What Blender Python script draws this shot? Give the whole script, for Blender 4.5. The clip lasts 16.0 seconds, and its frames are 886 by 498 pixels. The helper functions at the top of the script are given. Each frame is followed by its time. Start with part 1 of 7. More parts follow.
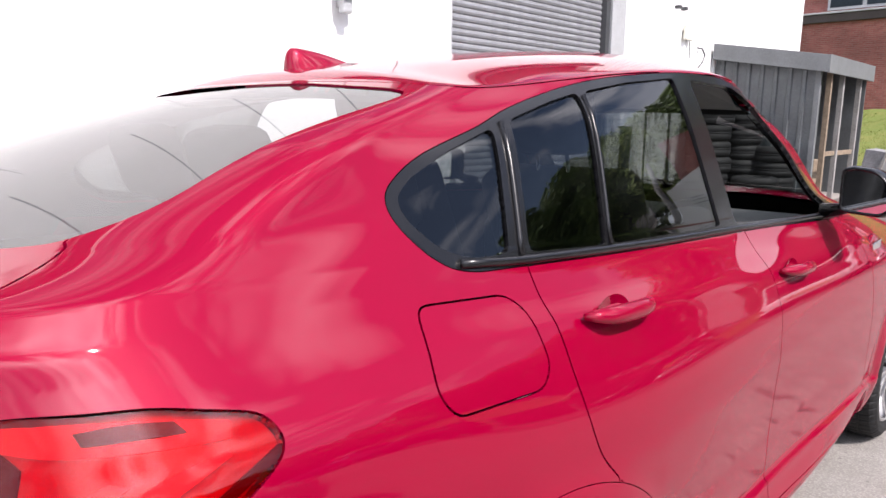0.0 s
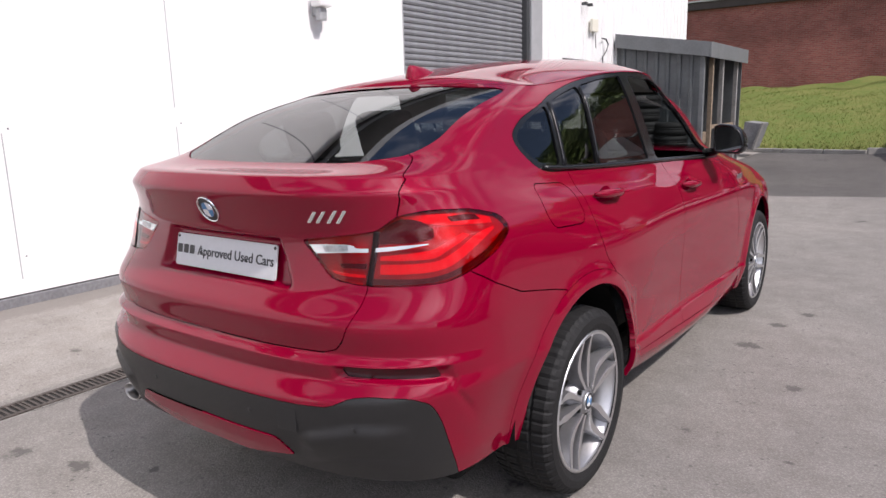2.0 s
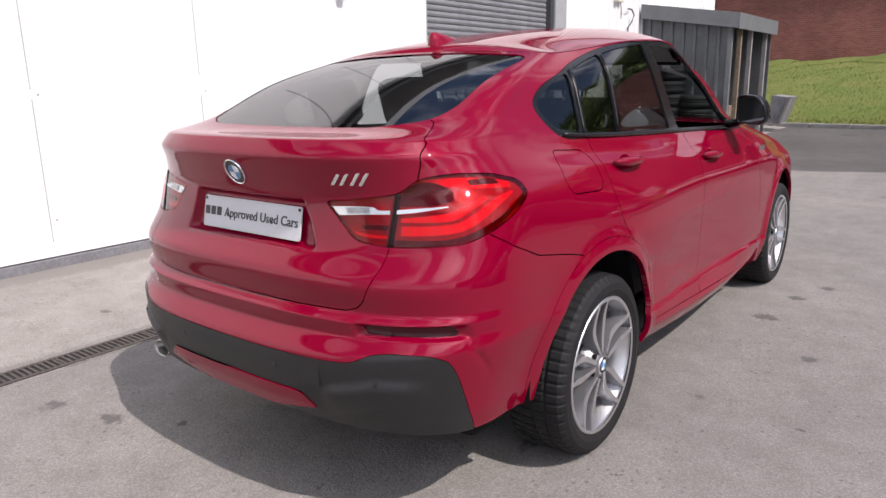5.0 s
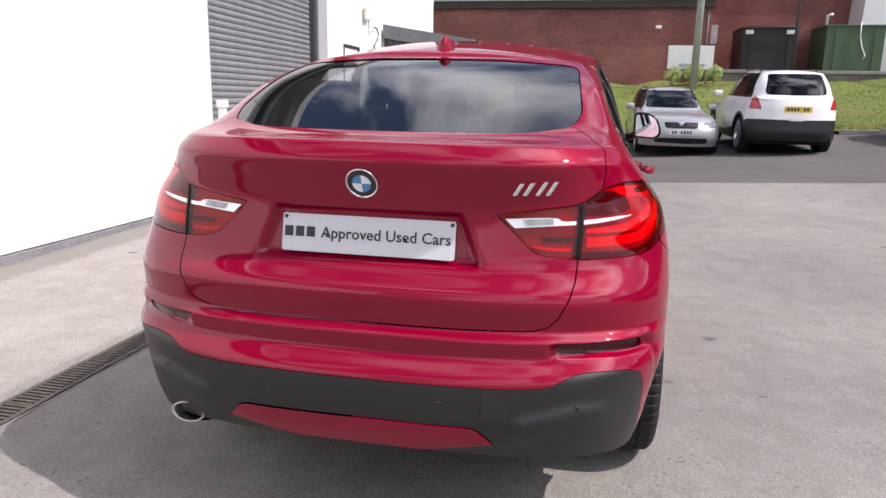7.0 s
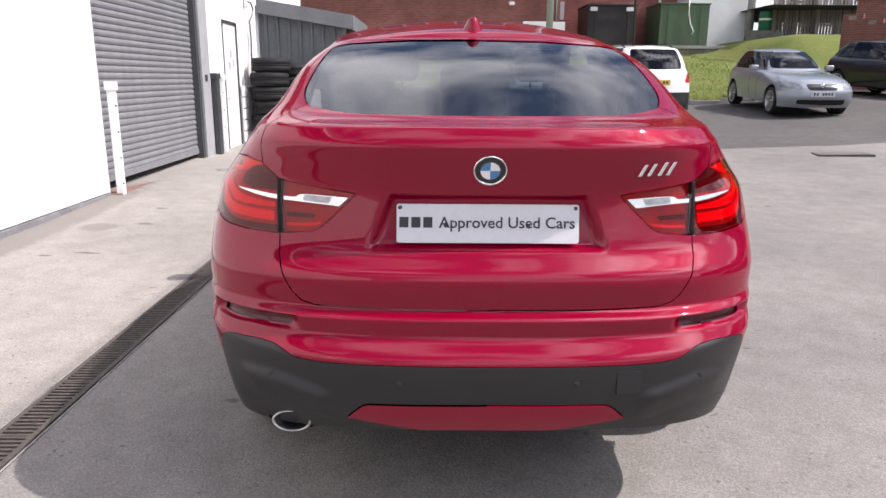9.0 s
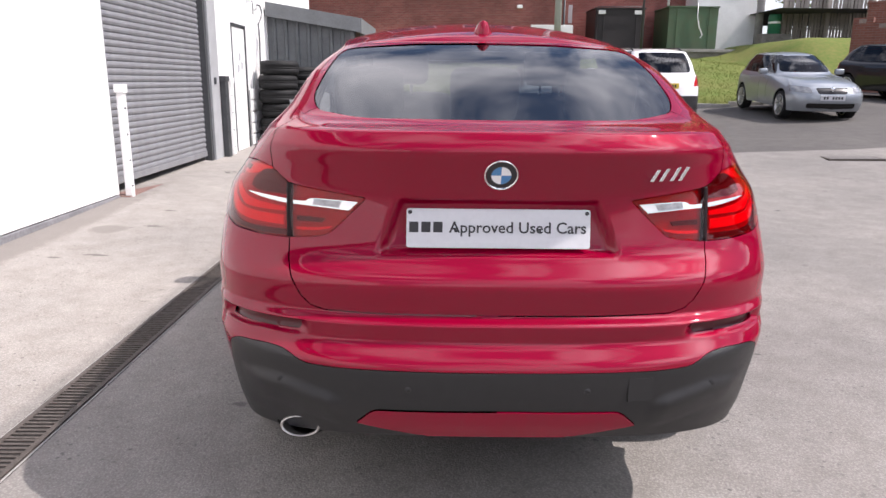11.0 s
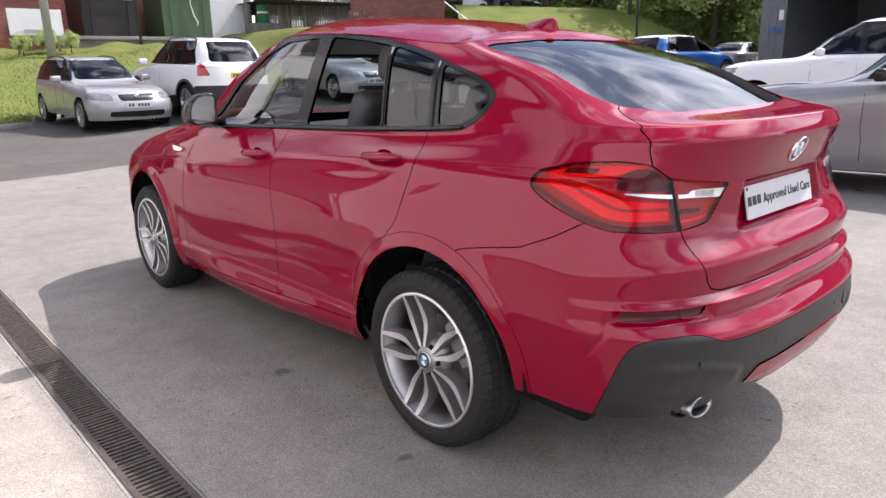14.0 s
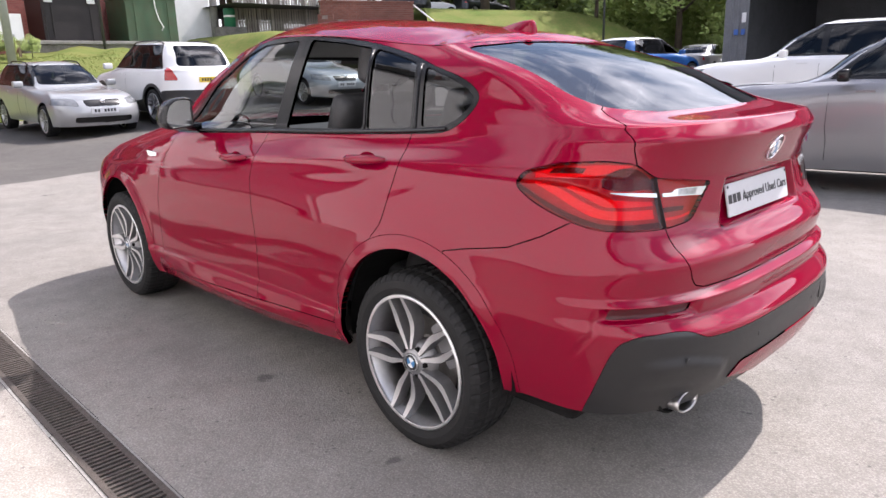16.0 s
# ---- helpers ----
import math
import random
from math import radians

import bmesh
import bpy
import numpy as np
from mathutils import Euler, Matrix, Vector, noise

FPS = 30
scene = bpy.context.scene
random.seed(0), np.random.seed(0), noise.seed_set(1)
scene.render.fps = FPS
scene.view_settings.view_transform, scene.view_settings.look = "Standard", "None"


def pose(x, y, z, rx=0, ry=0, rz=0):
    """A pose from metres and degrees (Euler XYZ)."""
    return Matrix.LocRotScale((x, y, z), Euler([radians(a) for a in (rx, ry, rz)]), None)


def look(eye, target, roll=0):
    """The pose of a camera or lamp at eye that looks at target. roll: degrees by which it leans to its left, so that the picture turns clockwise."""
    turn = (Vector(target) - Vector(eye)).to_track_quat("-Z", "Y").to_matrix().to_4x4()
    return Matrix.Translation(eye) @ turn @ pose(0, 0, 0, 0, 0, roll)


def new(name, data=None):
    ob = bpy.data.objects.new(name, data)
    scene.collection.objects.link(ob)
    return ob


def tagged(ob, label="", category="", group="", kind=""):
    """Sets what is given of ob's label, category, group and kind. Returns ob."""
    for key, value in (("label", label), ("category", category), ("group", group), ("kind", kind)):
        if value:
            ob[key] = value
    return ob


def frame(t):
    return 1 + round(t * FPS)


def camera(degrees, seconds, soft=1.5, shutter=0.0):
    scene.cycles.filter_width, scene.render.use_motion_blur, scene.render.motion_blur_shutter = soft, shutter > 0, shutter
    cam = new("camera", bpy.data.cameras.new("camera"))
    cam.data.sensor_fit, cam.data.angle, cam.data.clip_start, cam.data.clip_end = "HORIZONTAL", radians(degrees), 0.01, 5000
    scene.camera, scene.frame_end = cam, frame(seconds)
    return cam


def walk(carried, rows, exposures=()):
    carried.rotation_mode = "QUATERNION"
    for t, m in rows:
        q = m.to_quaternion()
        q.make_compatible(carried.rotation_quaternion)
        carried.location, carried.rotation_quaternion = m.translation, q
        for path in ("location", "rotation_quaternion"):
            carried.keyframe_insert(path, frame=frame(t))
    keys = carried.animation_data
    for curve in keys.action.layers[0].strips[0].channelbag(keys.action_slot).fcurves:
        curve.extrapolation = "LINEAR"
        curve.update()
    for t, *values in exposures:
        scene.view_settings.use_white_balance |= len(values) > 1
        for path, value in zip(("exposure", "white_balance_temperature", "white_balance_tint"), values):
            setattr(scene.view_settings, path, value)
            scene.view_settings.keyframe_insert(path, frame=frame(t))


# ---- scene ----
cam = camera(65.5, 16.0)
PATH = [
    (0, (1.480, -0.870, 1.443), (0.130, 0.560, 1.083), 0.6),
    (0.5, (1.590, -1.412, 1.416), (0.293, 0.080, 1.108), -2.5),
    (1, (1.694, -1.799, 1.403), (0.458, -0.269, 1.04), -2.6),
    (1.5, (1.794, -2.093, 1.409), (0.619, -0.52, 1.028), -2.1),
    (2, (1.898, -2.251, 1.421), (0.742, -0.666, 1.03), -1.5),
    (2.5, (1.961, -2.289, 1.408), (0.798, -0.716, 0.992), -0.7),
    (3, (1.959, -2.298, 1.406), (0.789, -0.735, 0.97), -0.3),
    (3.5, (1.951, -2.297, 1.408), (0.773, -0.744, 0.962), -0.6),
    (4, (1.946, -2.297, 1.404), (0.762, -0.75, 0.952), -1.0),
    (4.5, (1.931, -2.3, 1.401), (0.738, -0.762, 0.941), -1.2),
    (5, (1.934, -2.297, 1.402), (0.74, -0.761, 0.936), -1.1),
    (5.2, (1.937, -2.294, 1.406), (0.744, -0.758, 0.938), -1.1),
    (7.3, (0.335, -2.768, 1.356), (0.127, -0.83, 0.934), 0.5),
    (7.5, (0.178, -2.753, 1.353), (0.074, -0.816, 0.919), -0.2),
    (8, (-0.072, -2.76, 1.372), (-0.095, -0.826, 0.865), -0.2),
    (8.5, (-0.135, -2.793, 1.376), (-0.126, -0.855, 0.879), 0.1),
    (9, (-0.149, -2.797, 1.377), (-0.127, -0.856, 0.896), 0.5),
    (11.5, (-0.164, -2.77, 1.38), (-0.164, -0.827, 0.909), 0.6),
    (12, (-0.411, -2.697, 1.359), (-0.218, -0.76, 0.9), 2.4),
    (12.5, (-0.93, -2.56, 1.351), (-0.335, -0.698, 0.93), 2.1),
    (13, (-1.577, -2.307, 1.383), (-0.64, -0.586, 0.976), 0.9),
    (13.5, (-2.129, -2.018, 1.382), (-0.943, -0.466, 0.937), -0.9),
    (14, (-2.46, -1.853, 1.428), (-1.167, -0.408, 0.913), -1.2),
    (14.5, (-2.534, -1.824, 1.424), (-1.206, -0.414, 0.905), -1.7),
    (15, (-2.526, -1.823, 1.425), (-1.177, -0.427, 0.918), -1.6),
    (15.5, (-2.514, -1.818, 1.423), (-1.164, -0.424, 0.917), -1.6),
    (16, (-2.5, -1.821, 1.425), (-1.146, -0.432, 0.917), -1.5),
]
walk(cam, [(t, look(eye, target, roll)) for t, eye, target, roll in PATH],
     [(t, stops - 0.06, 6380, 19) for t, stops in ((0, 0.72), (0.5, 0.03), (1.0, -0.16), (1.6, -0.15), (2.2, 0.0), (3.5, 0.06), (5.2, 0.02), (7.5, 0.34), (12.0, 0.42), (12.9, 0.33), (13.5, 0.53), (15.0, 0.75), (16.0, 0.81))])

# ---- light ----
world = bpy.data.worlds.new("sky")
scene.world = world
world.use_nodes = True
wn, wl = world.node_tree.nodes, world.node_tree.links
wn.clear()
SUN_TO = Vector((0.80, -0.11, 1.0)).normalized()
sky = wn.new("ShaderNodeTexSky")
sky.sky_type = "NISHITA"
sky.sun_disc = False
sky.sun_elevation = math.asin(SUN_TO.z)
sky.sun_rotation = math.atan2(SUN_TO.x, SUN_TO.y)
cloud = wn.new("ShaderNodeTexNoise")
cloud.inputs["Scale"].default_value = 2.6
cloud.inputs["Detail"].default_value = 7.0
cloud.inputs["Roughness"].default_value = 0.56
cloud.inputs["Distortion"].default_value = 0.6
ramp = wn.new("ShaderNodeValToRGB")
ramp.color_ramp.elements[0].position, ramp.color_ramp.elements[0].color = 0.44, (0, 0, 0, 1)
ramp.color_ramp.elements[1].position, ramp.color_ramp.elements[1].color = 0.66, (1, 1, 1, 1)
over = wn.new("ShaderNodeMixRGB")
back = wn.new("ShaderNodeBackground")
back.inputs["Strength"].default_value = 0.102
wout = wn.new("ShaderNodeOutputWorld")
# clouds are brighter towards the sun
where = wn.new("ShaderNodeTexCoord")
dot = wn.new("ShaderNodeVectorMath")
dot.operation = "DOT_PRODUCT"
dot.inputs[1].default_value = SUN_TO
wl.new(where.outputs["Generated"], dot.inputs[0])
low = wn.new("ShaderNodeMath")
low.operation = "MAXIMUM"
low.inputs[1].default_value = 0.0
wl.new(dot.outputs["Value"], low.inputs[0])
peak = wn.new("ShaderNodeMath")
peak.operation = "POWER"
peak.inputs[1].default_value = 7.0
wl.new(low.outputs[0], peak.inputs[0])
lift = wn.new("ShaderNodeMath")
lift.operation = "MULTIPLY_ADD"
lift.inputs[1].default_value, lift.inputs[2].default_value = 2.9, 0.85
wl.new(peak.outputs[0], lift.inputs[0])
lit = wn.new("ShaderNodeVectorMath")
lit.operation = "SCALE"
lit.inputs[0].default_value = (17.0, 17.2, 17.6)
wl.new(lift.outputs[0], lit.inputs["Scale"])
wl.new(lit.outputs[0], over.inputs[2])
wl.new(where.outputs["Generated"], cloud.inputs["Vector"])
wl.new(cloud.outputs["Fac"], ramp.inputs[0])
wl.new(ramp.outputs[0], over.inputs[0])
wl.new(sky.outputs[0], over.inputs[1])
wl.new(over.outputs[0], back.inputs[0])
wl.new(back.outputs[0], wout.inputs[0])
sun = new("sun", bpy.data.lights.new("sun", "SUN"))
sun.data.energy, sun.data.angle, sun.data.color = 4.45, radians(0.53), (1.0, 0.95, 0.87)
sun.matrix_world = look(SUN_TO * 60, (0, 0, 0))


# ---- materials ----
def mat(name, colour, rough=0.6, metal=0.0, coat=0.0, var=0.0, scale=8.0, bump=0.0, bscale=60.0, spec=0.5, tint=None, rvar=0.0, island=0.0, per=0.0):
    """A procedural surface: colour varied by noise at two scales, with fine relief."""
    m = bpy.data.materials.new(name)
    m.use_nodes = True
    n, l = m.node_tree.nodes, m.node_tree.links
    b = n["Principled BSDF"]
    b.inputs["Base Color"].default_value = (*colour, 1)
    b.inputs["Roughness"].default_value = rough
    b.inputs["Metallic"].default_value = metal
    b.inputs["Specular IOR Level"].default_value = spec
    b.inputs["Coat Weight"].default_value = coat
    b.inputs["Coat Roughness"].default_value = 0.03
    tc = n.new("ShaderNodeTexCoord")
    if var > 0:
        big, small = n.new("ShaderNodeTexNoise"), n.new("ShaderNodeTexNoise")
        big.inputs["Scale"].default_value, big.inputs["Detail"].default_value = scale, 5
        small.inputs["Scale"].default_value, small.inputs["Detail"].default_value = scale * 9, 4
        add = n.new("ShaderNodeMath")
        add.operation = "ADD"
        l.new(tc.outputs["Object"], big.inputs[0])
        l.new(tc.outputs["Object"], small.inputs[0])
        l.new(big.outputs[0], add.inputs[0])
        l.new(small.outputs[0], add.inputs[1])
        rng = n.new("ShaderNodeMapRange")
        rng.inputs["From Min"].default_value, rng.inputs["From Max"].default_value = 0.7, 1.3
        l.new(add.outputs[0], rng.inputs["Value"])
        fac = rng.outputs[0]
        if per > 0 or island > 0:
            if per > 0:
                src = n.new("ShaderNodeObjectInfo").outputs["Random"]
            else:
                src = n.new("ShaderNodeNewGeometry").outputs["Random Per Island"]
            mixf = n.new("ShaderNodeMix")
            mixf.inputs[0].default_value = max(per, island)
            l.new(fac, mixf.inputs[2])
            l.new(src, mixf.inputs[3])
            fac = mixf.outputs[0]
        mix = n.new("ShaderNodeMixRGB")
        other = tint or tuple(c * (1 - var) for c in colour)
        mix.inputs[1].default_value = (*(min(1, c * (1 + 0.5 * var)) for c in colour), 1)
        mix.inputs[2].default_value = (*other, 1)
        l.new(fac, mix.inputs[0])
        l.new(mix.outputs[0], b.inputs["Base Color"])
        if rvar > 0:
            rr = n.new("ShaderNodeMapRange")
            rr.inputs["To Min"].default_value, rr.inputs["To Max"].default_value = rough - rvar, rough + rvar
            l.new(fac, rr.inputs["Value"])
            l.new(rr.outputs[0], b.inputs["Roughness"])
    if bump > 0:
        bn, bt = n.new("ShaderNodeBump"), n.new("ShaderNodeTexNoise")
        bt.inputs["Scale"].default_value, bt.inputs["Detail"].default_value = bscale, 6
        bn.inputs["Strength"].default_value, bn.inputs["Distance"].default_value = bump, 0.01
        l.new(tc.outputs["Object"], bt.inputs[0])
        l.new(bt.outputs[0], bn.inputs["Height"])
        l.new(bn.outputs[0], b.inputs["Normal"])
    return m


def glass(name, tint, rough=0.0, ior=1.6):
    """Thin glass: a clear coat over a tinted see-through pane."""
    m = bpy.data.materials.new(name)
    m.use_nodes = True
    n, l = m.node_tree.nodes, m.node_tree.links
    n.clear()
    out, tr, gl, mx, fr = (n.new("ShaderNode" + k) for k in ("OutputMaterial", "BsdfTransparent", "BsdfGlossy", "MixShader", "Fresnel"))
    tr.inputs[0].default_value = (*tint, 1)
    gl.inputs["Roughness"].default_value = rough
    fr.inputs[0].default_value = ior
    l.new(fr.outputs[0], mx.inputs[0])
    l.new(tr.outputs[0], mx.inputs[1])
    l.new(gl.outputs[0], mx.inputs[2])
    l.new(mx.outputs[0], out.inputs[0])
    return m


def clear_pane(name, tint, ior=1.75):
    """A window pane that is see-through alike from outside and from within, glossier at a slant."""
    m = bpy.data.materials.new(name)
    m.use_nodes = True
    n, l = m.node_tree.nodes, m.node_tree.links
    n.clear()
    out, tr, gl, mx, lw, pw, ma = (n.new("ShaderNode" + k) for k in ("OutputMaterial", "BsdfTransparent", "BsdfGlossy", "MixShader", "LayerWeight", "Math", "Math"))
    tr.inputs[0].default_value = (*tint, 1)
    gl.inputs["Roughness"].default_value = 0.0
    lw.inputs["Blend"].default_value = 0.5
    r0 = ((ior - 1) / (ior + 1)) ** 2
    pw.operation = "POWER"
    pw.inputs[1].default_value = 4.0
    ma.operation = "MULTIPLY_ADD"
    ma.inputs[1].default_value, ma.inputs[2].default_value = 1 - r0, r0
    l.new(lw.outputs["Facing"], pw.inputs[0])
    l.new(pw.outputs[0], ma.inputs[0])
    l.new(ma.outputs[0], mx.inputs[0])
    l.new(tr.outputs[0], mx.inputs[1])
    l.new(gl.outputs[0], mx.inputs[2])
    l.new(mx.outputs[0], out.inputs[0])
    return m


PAINT = mat("red_metallic_paint", (0.218, 0.0003, 0.019), 0.46, 0.12, 0.88, 0.06, 900, spec=0.0)
GREY_PLASTIC = mat("grey_bumper_plastic", (0.019, 0.0185, 0.019), 0.40, 0, 0, 0.15, 30, 0.15, 900, spec=0.4)
BLACK_TRIM = mat("black_gloss_trim", (0.008, 0.008, 0.009), 0.25, 0, 0.1, 0.1, 20, spec=0.35)
DARK = mat("dark_underbody", (0.008, 0.008, 0.008), 0.9, 0, 0, 0.2, 10, spec=0.2)
RUBBER = mat("tyre_rubber", (0.013, 0.013, 0.0135), 0.7, 0, 0, 0.3, 18, 0.2, 120, spec=0.3)
ALLOY = mat("machined_alloy", (0.74, 0.74, 0.75), 0.40, 1.0, 0, 0.08, 40)
ALLOY_DARK = mat("grey_painted_alloy", (0.30, 0.30, 0.31), 0.42, 0.8, 0.1, 0.1, 40)
CHROME = mat("chrome", (0.80, 0.80, 0.81), 0.08, 1.0, 0, 0.03, 30)
STEEL = mat("brushed_steel", (0.45, 0.44, 0.43), 0.3, 1.0, 0, 0.15, 60)
HEADLINER = mat("grey_headliner", (0.34, 0.34, 0.33), 0.9, 0, 0, 0.1, 20)
CABIN = mat("black_upholstery", (0.042, 0.042, 0.044), 0.6, 0, 0, 0.25, 25, 0.2, 300)
GLASS_CLEAR = clear_pane("clear_glass", (0.62, 0.67, 0.65), 2.2)
GLASS_DARK = clear_pane("privacy_glass", (0.20, 0.21, 0.21))
GLASS_REAR = glass("rear_tinted_glass", (0.36, 0.39, 0.385), 0.0, 2.45)


# ---- small builders ----
def mesh_ob(name, bm, material, parent=None, label="", smooth=True):
    me = bpy.data.meshes.new(name)
    bm.to_mesh(me)
    bm.free()
    if smooth:
        me.shade_smooth()
    me.materials.append(material)
    ob = new(name, me)
    if parent is not None:
        ob.parent = parent
    if label:
        ob["label"] = label
    return ob


def part(name, bm, material, parent, label="", smooth=False):
    return mesh_ob(name, bm, material, parent, label, smooth)


def bm_box(x0, x1, y0, y1, z0, z1, bevel=0.0, seg=2, bm=None):
    own = bm is None
    bm = bm or bmesh.new()
    r = bmesh.ops.create_cube(bm, size=1.0)
    for v in r["verts"]:
        v.co = Vector((x0 + (v.co.x + 0.5) * (x1 - x0), y0 + (v.co.y + 0.5) * (y1 - y0), z0 + (v.co.z + 0.5) * (z1 - z0)))
    if bevel > 0:
        es = list({e for v in r["verts"] for e in v.link_edges})
        bmesh.ops.bevel(bm, geom=es, offset=bevel, segments=seg, affect="EDGES", profile=0.6)
    return bm


def bm_tube(pts, radius, sides=8, bm=None, cap=True, closed=False):
    """A round tube along a line of points; radius may be a list."""
    bm = bm or bmesh.new()
    pts = [Vector(p) for p in pts]
    rad = [float(r) for r in radius] if isinstance(radius, (list, tuple)) else [float(radius)] * len(pts)
    rings, n = [], len(pts)
    ref = Vector((0.31, 0.47, 0.83))
    for i, p in enumerate(pts):
        a, b = (pts[(i - 1) % n], pts[(i + 1) % n]) if closed else (pts[max(i - 1, 0)], pts[min(i + 1, n - 1)])
        d = (b - a).normalized()
        s = d.cross(ref)
        s = s.normalized() if s.length > 1e-4 else d.orthogonal().normalized()
        u = s.cross(d)
        rings.append([bm.verts.new(p + rad[i] * (math.cos(2 * math.pi * k / sides) * s + math.sin(2 * math.pi * k / sides) * u)) for k in range(sides)])
    for i in range(n if closed else n - 1):
        r0, r1 = rings[i], rings[(i + 1) % n]
        for k in range(sides):
            bm.faces.new((r0[k], r0[(k + 1) % sides], r1[(k + 1) % sides], r1[k]))
    if cap and not closed:
        bm.faces.new(rings[0][::-1])
        bm.faces.new(rings[-1])
    bmesh.ops.recalc_face_normals(bm, faces=bm.faces)
    return bm


def bm_lathe(profile, segs=48, axis="x", bm=None, close=False):
    """Turns (along, radius) pairs round an axis."""
    bm = bm or bmesh.new()
    rows = []
    for a, r in profile:
        row = []
        for k in range(segs):
            c, s = r * math.cos(2 * math.pi * k / segs), r * math.sin(2 * math.pi * k / segs)
            row.append(bm.verts.new({"x": (a, c, s), "y": (c, a, s), "z": (c, s, a)}[axis]))
        rows.append(row)
    pairs = list(zip(rows, rows[1:])) + ([(rows[-1], rows[0])] if close else [])
    for r0, r1 in pairs:
        for k in range(segs):
            bm.faces.new((r0[k], r0[(k + 1) % segs], r1[(k + 1) % segs], r1[k]))
    bmesh.ops.recalc_face_normals(bm, faces=bm.faces)
    return bm


def bm_prism(poly, axis, lo, hi, bevel=0.0, bm=None):
    """A flat outline (a, b) pushed along an axis from lo to hi."""
    own = bmesh.new()
    order = {"x": lambda a, b, c: (c, a, b), "y": lambda a, b, c: (a, c, b), "z": lambda a, b, c: (a, b, c)}[axis]
    lows = [own.verts.new(order(a, b, lo)) for a, b in poly]
    highs = [own.verts.new(order(a, b, hi)) for a, b in poly]
    own.faces.new(lows)
    own.faces.new(highs[::-1])
    n = len(poly)
    for i in range(n):
        own.faces.new((lows[i], highs[i], highs[(i + 1) % n], lows[(i + 1) % n]))
    bmesh.ops.recalc_face_normals(own, faces=own.faces)
    if bevel > 0:
        bmesh.ops.bevel(own, geom=list(own.edges), offset=bevel, segments=2, affect="EDGES", profile=0.6)
    if bm is None:
        return own
    return bm_join(bm, own)


def bm_join(bm, other, m=None):
    if m is not None:
        bmesh.ops.transform(other, matrix=m, verts=other.verts)
    me = bpy.data.meshes.new("tmp")
    other.to_mesh(me)
    other.free()
    bm.from_mesh(me)
    bpy.data.meshes.remove(me)
    return bm


def empty(name, m=None, **tags):
    ob = new(name)
    ob.empty_display_size = 0.2
    if m is not None:
        ob.matrix_world = m
    return tagged(ob, **tags)


def smooth_poly(pts, per=10, closed=True):
    """A rounded line through 2D points."""
    p = np.array(pts, float)
    n, out = len(p), []
    for i in range(n if closed else n - 1):
        a, b, c, d = (p[(i + k) % n] if closed else p[min(max(i + k, 0), n - 1)] for k in (-1, 0, 1, 2))
        for t in np.linspace(0, 1, per, endpoint=False):
            out.append(0.5 * (2 * b + (c - a) * t + (2 * a - 5 * b + 4 * c - d) * t * t + (3 * b - a - 3 * c + d) * t ** 3))
    if not closed:
        out.append(p[-1])
    return np.array(out)


def round_poly(pts, r=0.02, per=5):
    """A polygon with straight sides and rounded corners."""
    p, out = np.array(pts, float), []
    n = len(p)
    rs = r if isinstance(r, (list, tuple)) else [r] * n
    for i in range(n):
        a, b, c = p[i - 1], p[i], p[(i + 1) % n]
        la, lc = np.linalg.norm(a - b), np.linalg.norm(c - b)
        k = min(rs[i], 0.45 * la, 0.45 * lc)
        s, e = b + (a - b) / la * k, b + (c - b) / lc * k
        for t in np.linspace(0, 1, per):
            out.append((1 - t) ** 2 * s + 2 * t * (1 - t) * b + t * t * e)
    return np.array(out)


# ---- car bodies ----
def cubic(ts, vals, t):
    """A natural cubic spline through vals at ts."""
    ts, vals = np.asarray(ts, float), np.asarray(vals, float)
    n, h = len(ts), np.diff(ts)
    a = np.zeros((n, n))
    rhs = np.zeros((n,) + vals.shape[1:])
    a[0, 0] = a[-1, -1] = 1
    for i in range(1, n - 1):
        a[i, i - 1], a[i, i], a[i, i + 1] = h[i - 1], 2 * (h[i - 1] + h[i]), h[i]
        rhs[i] = 6 * ((vals[i + 1] - vals[i]) / h[i] - (vals[i] - vals[i - 1]) / h[i - 1])
    m = np.linalg.solve(a, rhs)
    i = np.clip(np.searchsorted(ts, t, side="right") - 1, 0, n - 2)
    x, hh = (t - ts[i])[:, None], h[i][:, None]
    y = hh - x
    return (m[i] * y ** 3 + m[i + 1] * x ** 3) / (6 * hh) + (vals[i] / hh - m[i] * hh / 6) * y + (vals[i + 1] / hh - m[i + 1] * hh / 6) * x


FRAC = np.array([0, 0.2, 0.4, 0.6, 0.8, 1.0])


def ring(front, side, rear, widths, heights):
    """One level line round half a car. front/rear: (y, z, squareness) on the middle line; side: (first y, last y)."""
    pts = []
    for k in range(5):
        a = radians((0, 22, 43, 62, 78)[k])
        s, c = math.sin(a) ** (2 / front[2]), math.cos(a) ** (2 / front[2])
        pts.append((widths[0] * s, side[0] + (front[0] - side[0]) * c, front[1] + (heights[0] - front[1]) * math.sin(a) ** 2))
    for f, w, z in zip(FRAC, widths, heights):
        pts.append((w, side[0] + (side[1] - side[0]) * f, z))
    for k in range(5):
        a = radians((78, 62, 43, 22, 0)[k])
        s, c = math.sin(a) ** (2 / rear[2]), math.cos(a) ** (2 / rear[2])
        pts.append((widths[-1] * s, side[1] + (rear[0] - side[1]) * c, rear[1] + (heights[-1] - rear[1]) * math.sin(a) ** 2))
    return np.array(pts)


